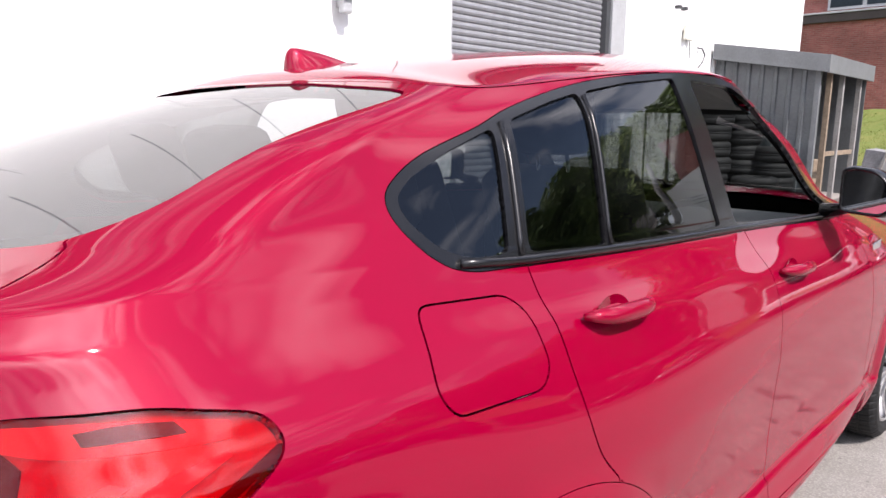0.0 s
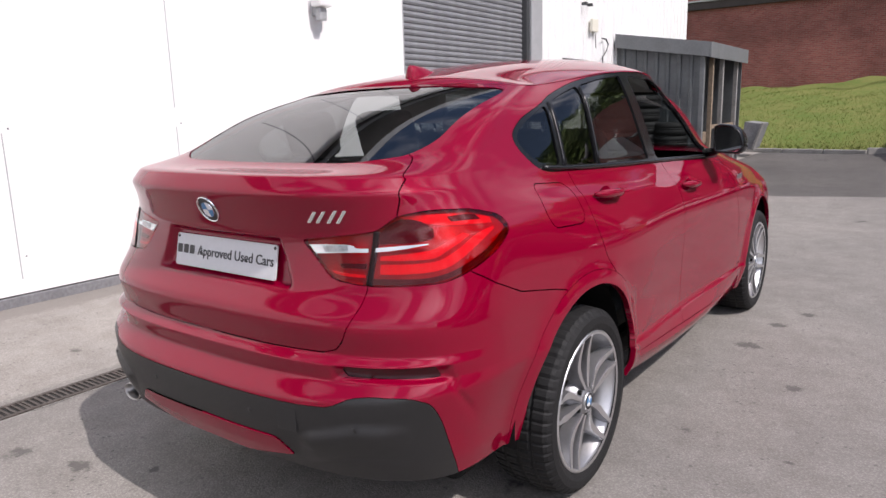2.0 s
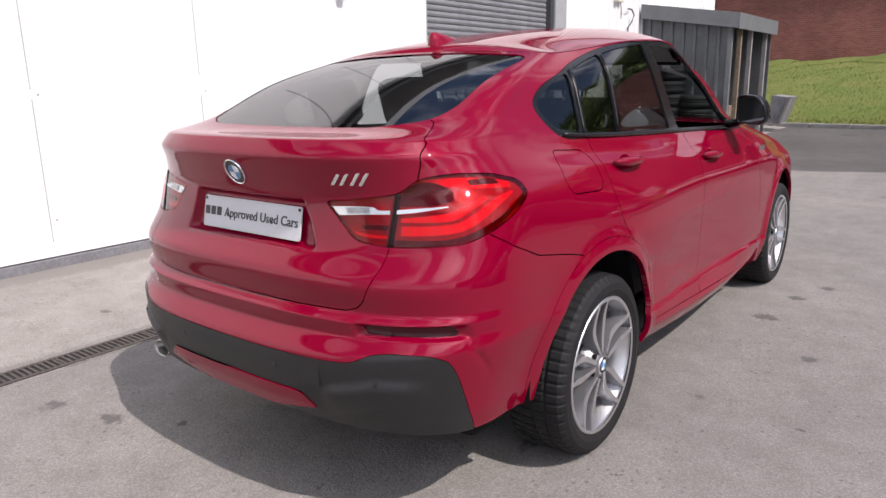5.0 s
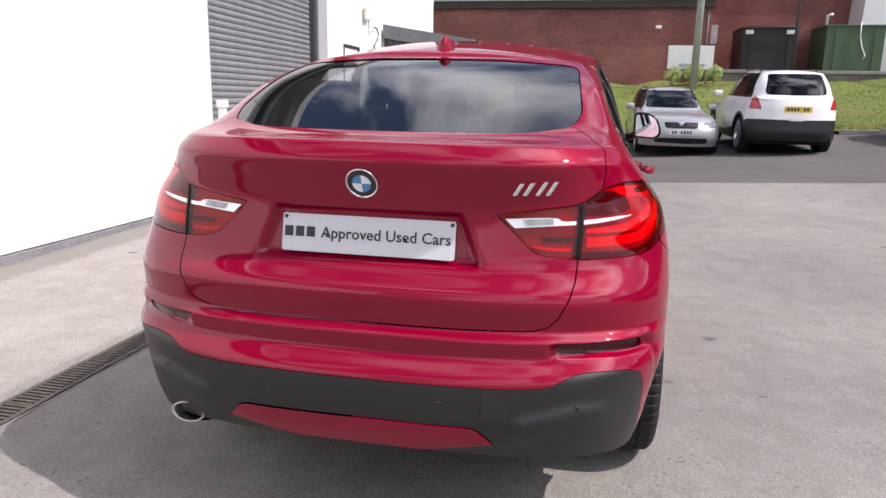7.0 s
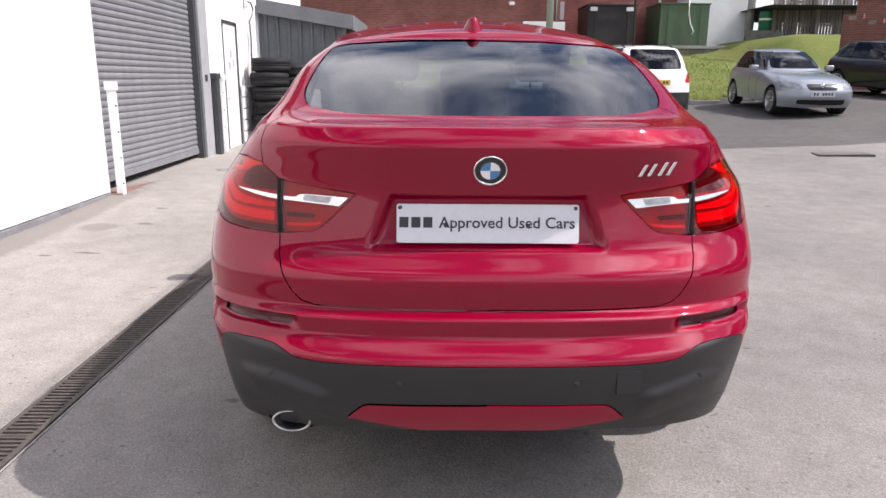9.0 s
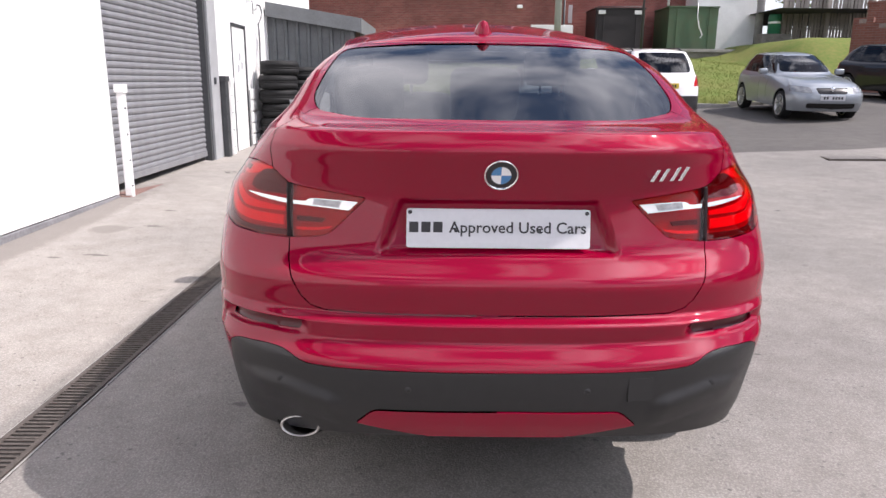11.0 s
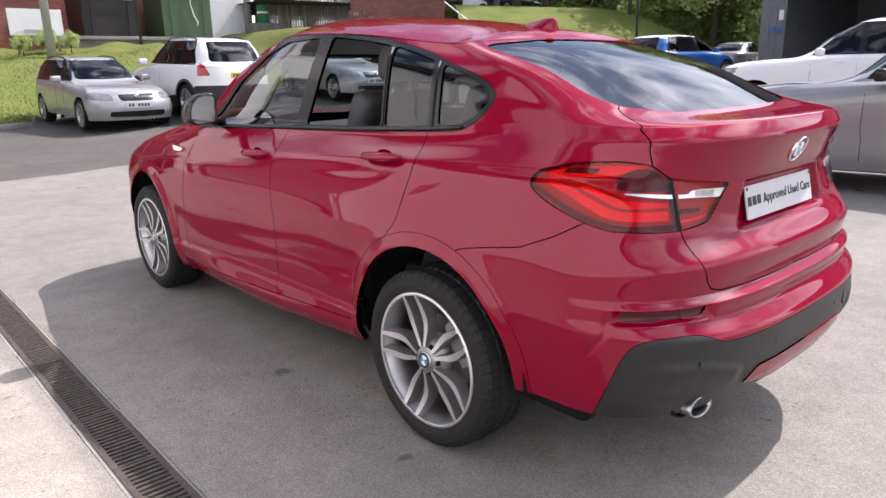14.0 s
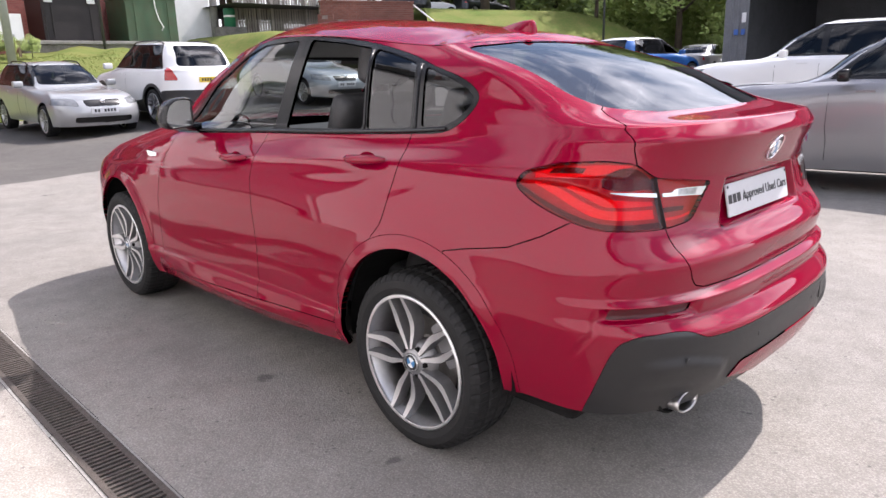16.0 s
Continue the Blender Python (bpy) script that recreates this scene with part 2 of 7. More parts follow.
class Skin:
    """Half a car's skin (x > 0) as a grid of points, cut into named panels along outlines."""

    def __init__(self, rings, spine, cell, flares=()):
        net = np.array(rings)
        chord = np.linalg.norm(np.diff(net[: len(net) - 4], axis=1), axis=2).mean(0)
        ts = np.r_[0, np.cumsum(chord)]
        u = np.linspace(0, ts[-1], int(ts[-1] / cell) + 1)
        lines = np.array([cubic(ts, r, u) for r in net])
        lines[:, 0, 0] = lines[:, -1, 0] = 0
        rows, nk = [], len(lines)
        for k in range(nk - 1):
            p0, p1 = lines[k], lines[k + 1]
            pa, pb = lines[max(k - 1, 0)], lines[min(k + 2, nk - 1)]
            d0, d1, d2 = (np.linalg.norm(b - a, axis=1, keepdims=True) ** 0.5 + 1e-6 for a, b in ((pa, p0), (p0, p1), (p1, pb)))
            m0 = (p1 - p0) if k == 0 else d1 * ((p0 - pa) / d0 - (p1 - pa) / (d0 + d1) + (p1 - p0) / d1)
            m1 = (p1 - p0) if k == nk - 2 else d1 * ((p1 - p0) / d1 - (pb - p0) / (d1 + d2) + (pb - p1) / d2)
            steps = max(2, int(np.linalg.norm(p1 - p0, axis=1).mean() / cell + 0.6))
            for j in range(steps):
                t = j / steps
                rows.append((2 * t ** 3 - 3 * t * t + 1) * p0 + (t ** 3 - 2 * t * t + t) * m0 + (3 * t * t - 2 * t ** 3) * p1 + (t ** 3 - t * t) * m1)
        edge = lines[-1]
        y_hi, z_hi, y_lo, z_lo = spine
        sy = np.clip(edge[:, 1], y_lo, y_hi)
        f = (sy - y_lo) / (y_hi - y_lo)
        sz = z_lo + (z_hi - z_lo) * np.sin(f * math.pi / 2) ** 0.9
        steps = max(6, int(0.5 / cell))
        self.roof_row = len(rows)
        for j in range(steps + 1):
            v = j / steps
            rows.append(np.stack([edge[:, 0] * (1 - v), sy + (edge[:, 1] - sy) * (1 - v) ** 1.5, edge[:, 2] + (sz - edge[:, 2]) * (1 - (1 - v) ** 2.4)], 1))
        self.p = np.array(rows)
        for cy, cz, r, out in flares:
            d = np.hypot(self.p[..., 1] - cy, self.p[..., 2] - cz)
            self.p[..., 0] += out * np.exp(-((np.maximum(d - r, 0)) / 0.055) ** 2) * (self.p[..., 0] > 0.5) * (self.p[..., 2] < cz + r + 0.2)
        dx = np.diff(self.p[:, ::-1], axis=1)
        self.s = np.concatenate([np.zeros((len(self.p), 1)), np.cumsum(np.hypot(dx[..., 0], dx[..., 1]), 1)], 1)[:, ::-1]
        self.n = self.normals()
        self.label = np.full((self.p.shape[0] - 1, self.p.shape[1] - 1), "body", dtype=object)

    def normals(self):
        pu, pv = np.gradient(self.p, axis=1), np.gradient(self.p, axis=0)
        pv[-1] = pv[-2]
        n = np.cross(pv, pu)
        n /= np.linalg.norm(n, axis=2, keepdims=True) + 1e-12
        mid = np.array([0, 1.2, 0.7])
        n *= np.where(((self.p - mid) * n).sum(2, keepdims=True) < 0, -1, 1)
        n[-1] = (0, 0, 1)
        edge = self.p[..., 0] < 1e-5
        n[edge, 0] = 0
        n /= np.linalg.norm(n, axis=2, keepdims=True) + 1e-12
        return n

    def coords(self, kind):
        return {"yz": (self.p[..., 1], self.p[..., 2]), "xz": (self.p[..., 0], self.p[..., 2]), "sz": (self.s, self.p[..., 2]), "xy": (self.p[..., 0], self.p[..., 1])}[kind]

    def cut(self, name, kind, poly, where, only=None, snap=True):
        """Gives the faces inside the outline the name, and pulls the panel's rim onto the outline. where: a test on (x, y, z) of face centres."""
        a, b = self.coords(kind)
        q = np.asarray(poly, float)
        q1 = np.roll(q, -1, 0)
        c = lambda f: (f[:-1, :-1] + f[1:, :-1] + f[:-1, 1:] + f[1:, 1:]) / 4
        ca, cb = c(a), c(b)
        ok = where(c(self.p[..., 0]), c(self.p[..., 1]), c(self.p[..., 2]))
        if only is not None:
            ok &= np.isin(self.label, only)
        lo, hi = q.min(0), q.max(0)
        ok &= (ca > lo[0]) & (ca < hi[0]) & (cb > lo[1]) & (cb < hi[1])
        idx = np.argwhere(ok)
        if not len(idx):
            return
        fa, fb = ca[ok], cb[ok]
        odd = np.zeros(len(fa), int)
        for (x0, y0), (x1, y1) in zip(q, q1):
            if y0 != y1:
                odd += ((y0 > fb) != (y1 > fb)) & (fa < (x1 - x0) * (fb - y0) / (y1 - y0) + x0)
        keep = idx[odd % 2 == 1]
        inside = np.zeros(self.label.shape, bool)
        inside[keep[:, 0], keep[:, 1]] = True
        self.label[inside] = name
        if not snap or not len(keep):
            return
        cnt = np.zeros(self.p.shape[:2], int)
        tot = np.zeros(self.p.shape[:2], int)
        for di in (0, 1):
            for dj in (0, 1):
                cnt[di:di + inside.shape[0], dj:dj + inside.shape[1]] += inside
                tot[di:di + inside.shape[0], dj:dj + inside.shape[1]] += 1
        rim = np.argwhere((cnt > 0) & (cnt < tot))
        au, av, bu, bv = np.gradient(a, axis=1), np.gradient(a, axis=0), np.gradient(b, axis=1), np.gradient(b, axis=0)
        pu, pv = np.gradient(self.p, axis=1), np.gradient(self.p, axis=0)
        su, sv = np.gradient(self.s, axis=1), np.gradient(self.s, axis=0)
        e = q1 - q
        ee = (e * e).sum(1) + 1e-15
        for i, j in rim:
            pt = np.array([a[i, j], b[i, j]])
            t = np.clip(((pt - q) * e).sum(1) / ee, 0, 1)
            near = q + e * t[:, None]
            d = near - pt
            k = (d * d).sum(1).argmin()
            da, db = d[k]
            det = au[i, j] * bv[i, j] - av[i, j] * bu[i, j]
            if abs(det) < 1e-9:
                continue
            du, dv = (da * bv[i, j] - av[i, j] * db) / det, (au[i, j] * db - da * bu[i, j]) / det
            if abs(du) > 1.6 or abs(dv) > 1.6:
                continue
            x0 = self.p[i, j, 0]
            self.p[i, j] += pu[i, j] * du + pv[i, j] * dv
            if x0 < 1e-5:
                self.p[i, j, 0] = 0
            self.s[i, j] += su[i, j] * du + sv[i, j] * dv

    def near(self, kind, a0, b0, where=lambda x, y, z: np.full(x.shape, True)):
        """The place and outward normal of the skin at two of its coordinates."""
        a, b = self.coords(kind)
        d = (a - a0) ** 2 + (b - b0) ** 2 + np.where(where(self.p[..., 0], self.p[..., 1], self.p[..., 2]), 0, 100)
        i, j = np.unravel_index(d.argmin(), d.shape)
        p, n = self.p[i, j].copy(), self.n[i, j]
        ia, ib = {"yz": (1, 2), "xz": (0, 2), "xy": (0, 1)}[kind]
        ic = 3 - ia - ib
        da, db = a0 - p[ia], b0 - p[ib]
        p[ia], p[ib] = a0, b0
        if abs(n[ic]) > 0.1:
            p[ic] -= (n[ia] * da + n[ib] * db) / n[ic]
        return Vector(p), Vector(n)

    def panel(self, names, sides=(1, -1), sink=0.0, gap=0.002, depth=0.014, flange=True, calm=False):
        """Vertices, faces and normals of a panel: its outer face and a rolled rim that goes inwards."""
        mask = np.isin(self.label, names)
        vs, fs, ns = [], [], []
        faces = np.argwhere(mask)
        if not len(faces):
            return None
        ids = {}
        quads = []
        for i, j in faces:
            quads.append([ids.setdefault(k, len(ids)) for k in ((i, j), (i, j + 1), (i + 1, j + 1), (i + 1, j))])
        keys = list(ids)
        ij = np.array(keys)
        p, n = self.p[ij[:, 0], ij[:, 1]].copy(), self.n[ij[:, 0], ij[:, 1]]
        if calm:
            # one even curve across the pane
            x, z = p[:, 0], p[:, 2] - p[:, 2].mean()
            even, odd = np.stack([np.ones_like(x), x * x, z, z * z], 1), np.stack([x, x * z], 1)
            fit = np.stack([odd @ np.linalg.lstsq(odd, n[:, 0], rcond=None)[0]] + [even @ np.linalg.lstsq(even, n[:, k], rcond=None)[0] for k in (1, 2)], 1)
            n = fit / np.linalg.norm(fit, axis=1, keepdims=True)
        p -= n * sink
        count, owner = {}, {}
        for q in quads:
            for k in range(4):
                e = (q[k], q[(k + 1) % 4])
                key = (min(e), max(e))
                count[key] = count.get(key, 0) + 1
                owner[key] = (e, q)
        rim = [k for k, c in count.items() if c == 1 and not (p[k[0], 0] < 1e-5 and p[k[1], 0] < 1e-5)]
        if gap > 0:
            push = np.zeros_like(p)
            for k in rim:
                e, q = owner[k]
                mid = p[list(e)].mean(0)
                d = p[q].mean(0) - mid
                t = p[e[1]] - p[e[0]]
                t /= np.linalg.norm(t) + 1e-9
                d -= t * (d @ t)
                d /= np.linalg.norm(d) + 1e-9
                push[e[0]] += d
                push[e[1]] += d
            ln = np.linalg.norm(push, axis=1, keepdims=True)
            p += np.where(ln > 1e-6, push / np.maximum(ln, 1e-6), 0) * gap
        p[:, 0] = np.where(self.p[ij[:, 0], ij[:, 1], 0] < 1e-5, 0, p[:, 0])
        for sgn in sides:
            base = len(vs)
            flip = np.array([sgn, 1, 1])
            vs += list(p * flip)
            ns += list(n * flip)
            qa = np.array(quads)
            fn = np.cross(p[qa[:, 2]] - p[qa[:, 0]], p[qa[:, 3]] - p[qa[:, 1]])
            turn = ((fn * n[qa[:, 0]]).sum() < 0) != (sgn < 0)
            for q in quads:
                fs.append([base + k for k in (q[::-1] if turn else q)])
            if flange and depth > 0:
                for k in rim:
                    e, q = owner[k]
                    a, b = e
                    d = p[q].mean(0) - p[[a, b]].mean(0)
                    out = -d / (np.linalg.norm(d) + 1e-9)
                    at = len(vs)
                    vs += [x * flip for x in (p[a], p[b], p[b] - n[b] * depth, p[a] - n[a] * depth)]
                    ns += [out * flip] * 4
                    fs.append([at, at + 1, at + 2, at + 3])
        return np.array(vs), fs, np.array(ns)

    def make(self, name, labels, material, parent, label="", **how):
        got = self.panel(labels if isinstance(labels, (list, tuple)) else [labels], **how)
        if got is None:
            return None
        vs, fs, ns = got
        me = bpy.data.meshes.new(name)
        me.from_pydata(vs.tolist(), [], fs)
        me.update()
        me.shade_smooth()
        me.normals_split_custom_set_from_vertices(ns.tolist())
        me.materials.append(material)
        ob = new(name, me)
        ob.parent = parent
        if label:
            ob["label"] = label
        return ob


# ---- the red car ----
# the body's level lines, from the sills up to the roof's edge
rings = []
rings.append(ring((3.50, 0.22, 3.0), (3.10, -0.50), (-0.980, 0.385, 2.9), (0.84, 0.86, 0.88, 0.88, 0.875, 0.815), (0.22, 0.245, 0.25, 0.268, 0.325, 0.348)))  # under the bumper
rings.append(ring((3.55, 0.31, 3.0), (3.10, -0.50), (-1.002, 0.434, 2.9), (0.85, 0.885, 0.924, 0.924, 0.902, 0.834), (0.31, 0.31, 0.318, 0.334, 0.388, 0.415)))  # lower trim
rings.append(ring((3.58, 0.40, 3.0), (3.10, -0.50), (-1.014, 0.485, 2.9), (0.86, 0.905, 0.908, 0.908, 0.915, 0.848), (0.40, 0.40, 0.405, 0.42, 0.46, 0.49)))
rings.append(ring((3.62, 0.55, 2.8), (3.10, -0.48), (-1.022, 0.608, 2.9), (0.88, 0.912, 0.900, 0.900, 0.915, 0.884), (0.54, 0.55, 0.56, 0.58, 0.62, 0.645)))  # bumper's lower edge
rings.append(ring((3.62, 0.66, 2.6), (3.10, -0.46), (-0.974, 0.668, 3.0), (0.885, 0.915, 0.905, 0.905, 0.921, 0.8845), (0.66, 0.66, 0.66, 0.67, 0.68, 0.686)))  # bumper's shelf
rings.append(ring((3.615, 0.69, 2.5), (3.10, -0.46), (-0.984, 0.720, 3.0), (0.885, 0.916, 0.907, 0.907, 0.924, 0.885), (0.70, 0.71, 0.71, 0.715, 0.722, 0.724)))
rings.append(ring((3.61, 0.71, 2.5), (3.10, -0.46), (-0.950, 0.741, 3.0), (0.885, 0.916, 0.909, 0.909, 0.925, 0.886), (0.73, 0.74, 0.74, 0.75, 0.755, 0.748)))  # foot of the tailgate
rings.append(ring((3.60, 0.76, 2.4), (3.10, -0.45), (-0.970, 0.836, 3.0), (0.88, 0.914, 0.913, 0.913, 0.925, 0.885), (0.80, 0.82, 0.82, 0.82, 0.83, 0.835)))
rings.append(ring((3.55, 0.86, 2.3), (3.10, -0.45), (-0.907, 0.908, 2.9), (0.86, 0.905, 0.906, 0.904, 0.907, 0.873), (0.87, 0.91, 0.92, 0.93, 0.94, 0.945)))  # lamps
rings.append(ring((3.45, 0.95, 2.3), (3.05, -0.45), (-0.888, 1.00, 2.8), (0.83, 0.880, 0.880, 0.874, 0.862, 0.844), (0.92, 0.97, 0.985, 1.005, 1.04, 1.06)))
rings.append(ring((3.30, 1.015, 2.3), (3.00, -0.45), (-0.887, 1.066, 2.7), (0.79, 0.855, 0.858, 0.850, 0.835, 0.808), (0.975, 1.025, 1.03, 1.055, 1.09, 1.115)))  # shoulder
rings.append(ring((3.00, 1.085, 2.3), (2.75, -0.45), (-0.918, 1.135, 2.7), (0.74, 0.820, 0.815, 0.808, 0.793, 0.768), (1.045, 1.092, 1.09, 1.11, 1.135, 1.17)))
rings.append(ring((2.70, 1.14, 2.3), (2.50, -0.45), (-0.947, 1.197, 2.7), (0.71, 0.778, 0.782, 0.776, 0.765, 0.744), (1.105, 1.152, 1.15, 1.155, 1.178, 1.203)))  # spoiler lip
rings.append(ring((2.60, 1.155, 2.3), (2.42, -0.43), (-0.919, 1.246, 2.7), (0.69, 0.757, 0.766, 0.760, 0.748, 0.720), (1.125, 1.175, 1.19, 1.20, 1.222, 1.237)))
rings.append(ring((2.58, 1.159, 2.3), (2.40, -0.43), (-0.900, 1.2505, 2.7), (0.688, 0.755, 0.764, 0.758, 0.746, 0.716), (1.130, 1.180, 1.194, 1.204, 1.226, 1.243)))  # foot of the rear window
rings.append(ring((2.46, 1.18, 2.3), (2.28, -0.35), (-0.745, 1.262, 2.4), (0.66, 0.728, 0.736, 0.733, 0.720, 0.686), (1.17, 1.24, 1.28, 1.29, 1.30, 1.292)))
rings.append(ring((2.20, 1.39, 2.4), (1.98, -0.12), (-0.40, 1.396, 2.6), (0.61, 0.672, 0.684, 0.682, 0.670, 0.636), (1.368, 1.420, 1.443, 1.447, 1.438, 1.418)))  # middle of the rear window
rings.append(ring((1.84, 1.55, 2.6), (1.70, 0.18), (0.035, 1.532, 3.0), (0.54, 0.605, 0.625, 0.622, 0.605, 0.570), (1.534, 1.578, 1.592, 1.578, 1.547, 1.515)))  # head of the rear window
CRISP = {1: 0.12, 3: 0.08, 4: 0.08, 5: 0.08, 6: 0.08, 7: 0.12, 10: 0.12, 12: 0.10, 13: 0.08}
sharp = []
for k, r in enumerate(rings):
    if k in CRISP:
        sharp.append(r + (rings[k - 1] - r) * CRISP[k])
        sharp.append(r + (rings[k + 1] - r) * CRISP[k])
    else:
        sharp.append(r)
rings = sharp
ARCHES = ((0.0, 0.398, 0.399), (2.81, 0.390, 0.411))
skin = Skin(rings, (1.45, 1.688, 0.12, 1.565), 0.0105, [(cy, cz, r, 0.018) for cy, cz, r in ARCHES])

# the recessed slot over the bumper's corner
fade = np.clip((skin.s - 0.53) / 0.05, 0, 1) * np.clip((0.905 - skin.s) / 0.05, 0, 1)
fade = fade * fade * (3 - 2 * fade)
groove = 0.022 * fade * np.exp(-((skin.p[..., 2] - 0.698) / 0.020) ** 6) * (skin.p[..., 1] < -0.3)
# the crease that runs down from the slot's outer end
zk = np.clip((0.695 - skin.p[..., 2]) / 0.17, 0, 1)
crease = np.exp(-((skin.s - 0.868 - 0.135 * zk ** 0.65) / 0.011) ** 2) * (skin.p[..., 2] < 0.705) * np.clip((1 - zk) * 3, 0, 1) * (skin.p[..., 1] < -0.3)
groove = np.maximum(groove, 0.007 * crease)
# the ridge across the corners of the lower trim
zr = 0.535 - 0.05 * np.clip((0.62 - skin.s) / 0.2, 0, 1)
ridge = np.clip((zr + 0.024 - skin.p[..., 2]) / 0.022, 0, 1) * np.clip((skin.p[..., 2] - zr + 0.085) / 0.07, 0, 1) * np.clip((skin.s - 0.43) / 0.05, 0, 1) * np.clip((0.80 - skin.s) / 0.10, 0, 1) * (skin.p[..., 1] < -0.4)
# the ledge low on the doors
zl = 0.407 + 0.018 * (2.25 - skin.p[..., 1])
over = skin.p[..., 2] - zl
ledge = 0.015 * np.clip(over / 0.011, 0, 1) * np.exp(-np.maximum(over, 0) / 0.11) * np.clip((skin.p[..., 1] - 0.38) / 0.06, 0, 1) * np.clip((2.42 - skin.p[..., 1]) / 0.06, 0, 1) * (skin.p[..., 0] > 0.7) * (over < 0.5)
groove = np.maximum(groove, ledge)
# the recess round the number plate
ramp01 = lambda v, w: np.clip(v / w, 0, 1) ** 2 * (3 - 2 * np.clip(v / w, 0, 1))
half = 0.290 + 0.40 * np.clip(1.045 - skin.p[..., 2], 0, 0.2)
recess = ramp01(half - skin.p[..., 0], 0.022) * ramp01(1.060 - skin.p[..., 2], 0.014) * ramp01(skin.p[..., 2] - 0.902, 0.022) * (skin.p[..., 1] < -0.6)
groove = np.maximum(groove, 0.026 * recess)
skin.p = skin.p - skin.n * (groove - 0.013 * ridge)[..., None]
skin.n = skin.normals()


def around(pts):
    """Outline points ('x' or 'y', place, height) as distance round the tail and height."""
    out = []
    for axis, v, z in pts:
        k = 0 if axis == "x" else 1
        ok = (skin.p[..., 1] < 0.6) & (skin.p[..., 2] < 1.3)
        d = (skin.p[..., k] - v) ** 2 + (skin.p[..., 2] - z) ** 2 + np.where(ok, 0, 9)
        i, j = np.unravel_index(d.argmin(), d.shape)
        out.append((skin.s[i, j] + (v - skin.p[i, j, k]) * (1 if axis == "x" else 1), z))
    return out


side_on = lambda x, y, z: (x > 0.45) & (y > -0.75) & (y < 3.2)
tail_on = lambda x, y, z: (y < 0.2) & (z < 1.3)
LAMP = round_poly(around([("y", -0.445, 1.070), ("y", -0.465, 1.110), ("y", -0.58, 1.140), ("x", 0.72, 1.146), ("x", 0.657, 1.133), ("x", 0.604, 1.089), ("x", 0.372, 1.058), ("x", 0.485, 0.950), ("x", 0.60, 0.938), ("x", 0.70, 0.941), ("y", -0.723, 0.950), ("y", -0.642, 0.980), ("y", -0.52, 1.030)]), [0.03, 0.03, 0.03, 0.03, 0.02, 0.02, 0.012, 0.03, 0.03, 0.03, 0.03, 0.03, 0.03])
GATE = [("x", -0.1, 1.31), ("x", 0.50, 1.31), ("x", 0.575, 1.288), ("x", 0.635, 1.250), ("x", 0.655, 1.235), ("x", 0.663, 1.18), ("x", 0.657, 1.133), ("x", 0.604, 1.089), ("x", 0.601, 0.94), ("x", 0.598, 0.885), ("x", 0.585, 0.84), ("x", 0.558, 0.785), ("x", 0.532, 0.758), ("x", 0.49, 0.746), ("x", 0.30, 0.742), ("x", -0.1, 0.741)]
gate_poly = [(v, z) for _, v, z in GATE]
BUMP = around([("y", -0.10, 0.80), ("y", -0.25, 0.835), ("y", -0.45, 0.872), ("y", -0.58, 0.925), ("y", -0.66, 0.975), ("x", 0.60, 0.957), ("x", 0.40, 0.957), ("x", 0.40, 0.80)])
bump_poly = BUMP + [(-0.1, 0.80), (-0.1, 0.30), (BUMP[0][0] + 0.1, 0.30)]
DLO = smooth_poly([(2.13, 1.120), (1.2, 1.149), (0.6, 1.170), (0.10, 1.194), (-0.03, 1.203), (-0.095, 1.228), (-0.145, 1.28), (-0.155, 1.325), (-0.12, 1.358), (-0.045, 1.393), (0.10, 1.436), (0.232, 1.478), (0.47, 1.532), (0.70, 1.562), (1.0, 1.583), (1.30, 1.574), (1.58, 1.508), (1.85, 1.385), (2.09, 1.20)], 8)
GLASS_REAR_POLY = round_poly([(-0.2, 1.268), (0.42, 1.272), (0.555, 1.292), (0.585, 1.33), (0.555, 1.495), (0.50, 1.506), (0.25, 1.522), (-0.2, 1.528)], [0, 0.2, 0.08, 0.1, 0.04, 0.02, 0.02, 0])
SCREEN = [(-0.2, 1.12), (0.66, 1.12), (0.56, 1.51), (-0.2, 1.53)]

# panels, from large to small
skin.cut("tailgate", "xz", gate_poly, lambda x, y, z: (y < -0.3))
skin.cut("rear_bumper", "sz", bump_poly, tail_on, ["body"])
skin.cut("rear_glass", "xz", GLASS_REAR_POLY, lambda x, y, z: (y < 0.12) & (z > 1.255))
skin.cut("windscreen", "xz", SCREEN, lambda x, y, z: (y > 1.5))
skin.cut("window_frame", "yz", DLO, lambda x, y, z: (x > 0.45))
roof_face = np.zeros(skin.label.shape, bool)
roof_face[skin.roof_row - 1:] = True
skin.label[roof_face & (skin.label == "body")] = "roof"
FRONT_DOOR = round_poly([(1.06, 1.30), (1.12, 1.13), (1.135, 1.03), (1.10, 0.90), (1.105, 0.70), (1.13, 0.45), (1.11, 0.36), (2.15, 0.315), (2.22, 0.40), (2.17, 0.73), (2.09, 0.93), (2.03, 1.08), (1.96, 1.30)], 0.03)
REAR_DOOR = round_poly([(0.10, 1.30), (0.118, 1.19), (0.112, 1.094), (0.108, 1.02), (0.118, 0.936), (0.14, 0.87), (0.20, 0.80), (0.30, 0.74), (0.42, 0.62), (0.465, 0.40), (1.11, 0.36), (1.13, 0.45), (1.105, 0.70), (1.10, 0.90), (1.135, 1.03), (1.12, 1.13), (1.06, 1.30)], 0.03)
skin.cut("front_door", "yz", FRONT_DOOR, lambda x, y, z: (x > 0.5), ["body"])
skin.cut("rear_door", "yz", REAR_DOOR, lambda x, y, z: (x > 0.5), ["body"])
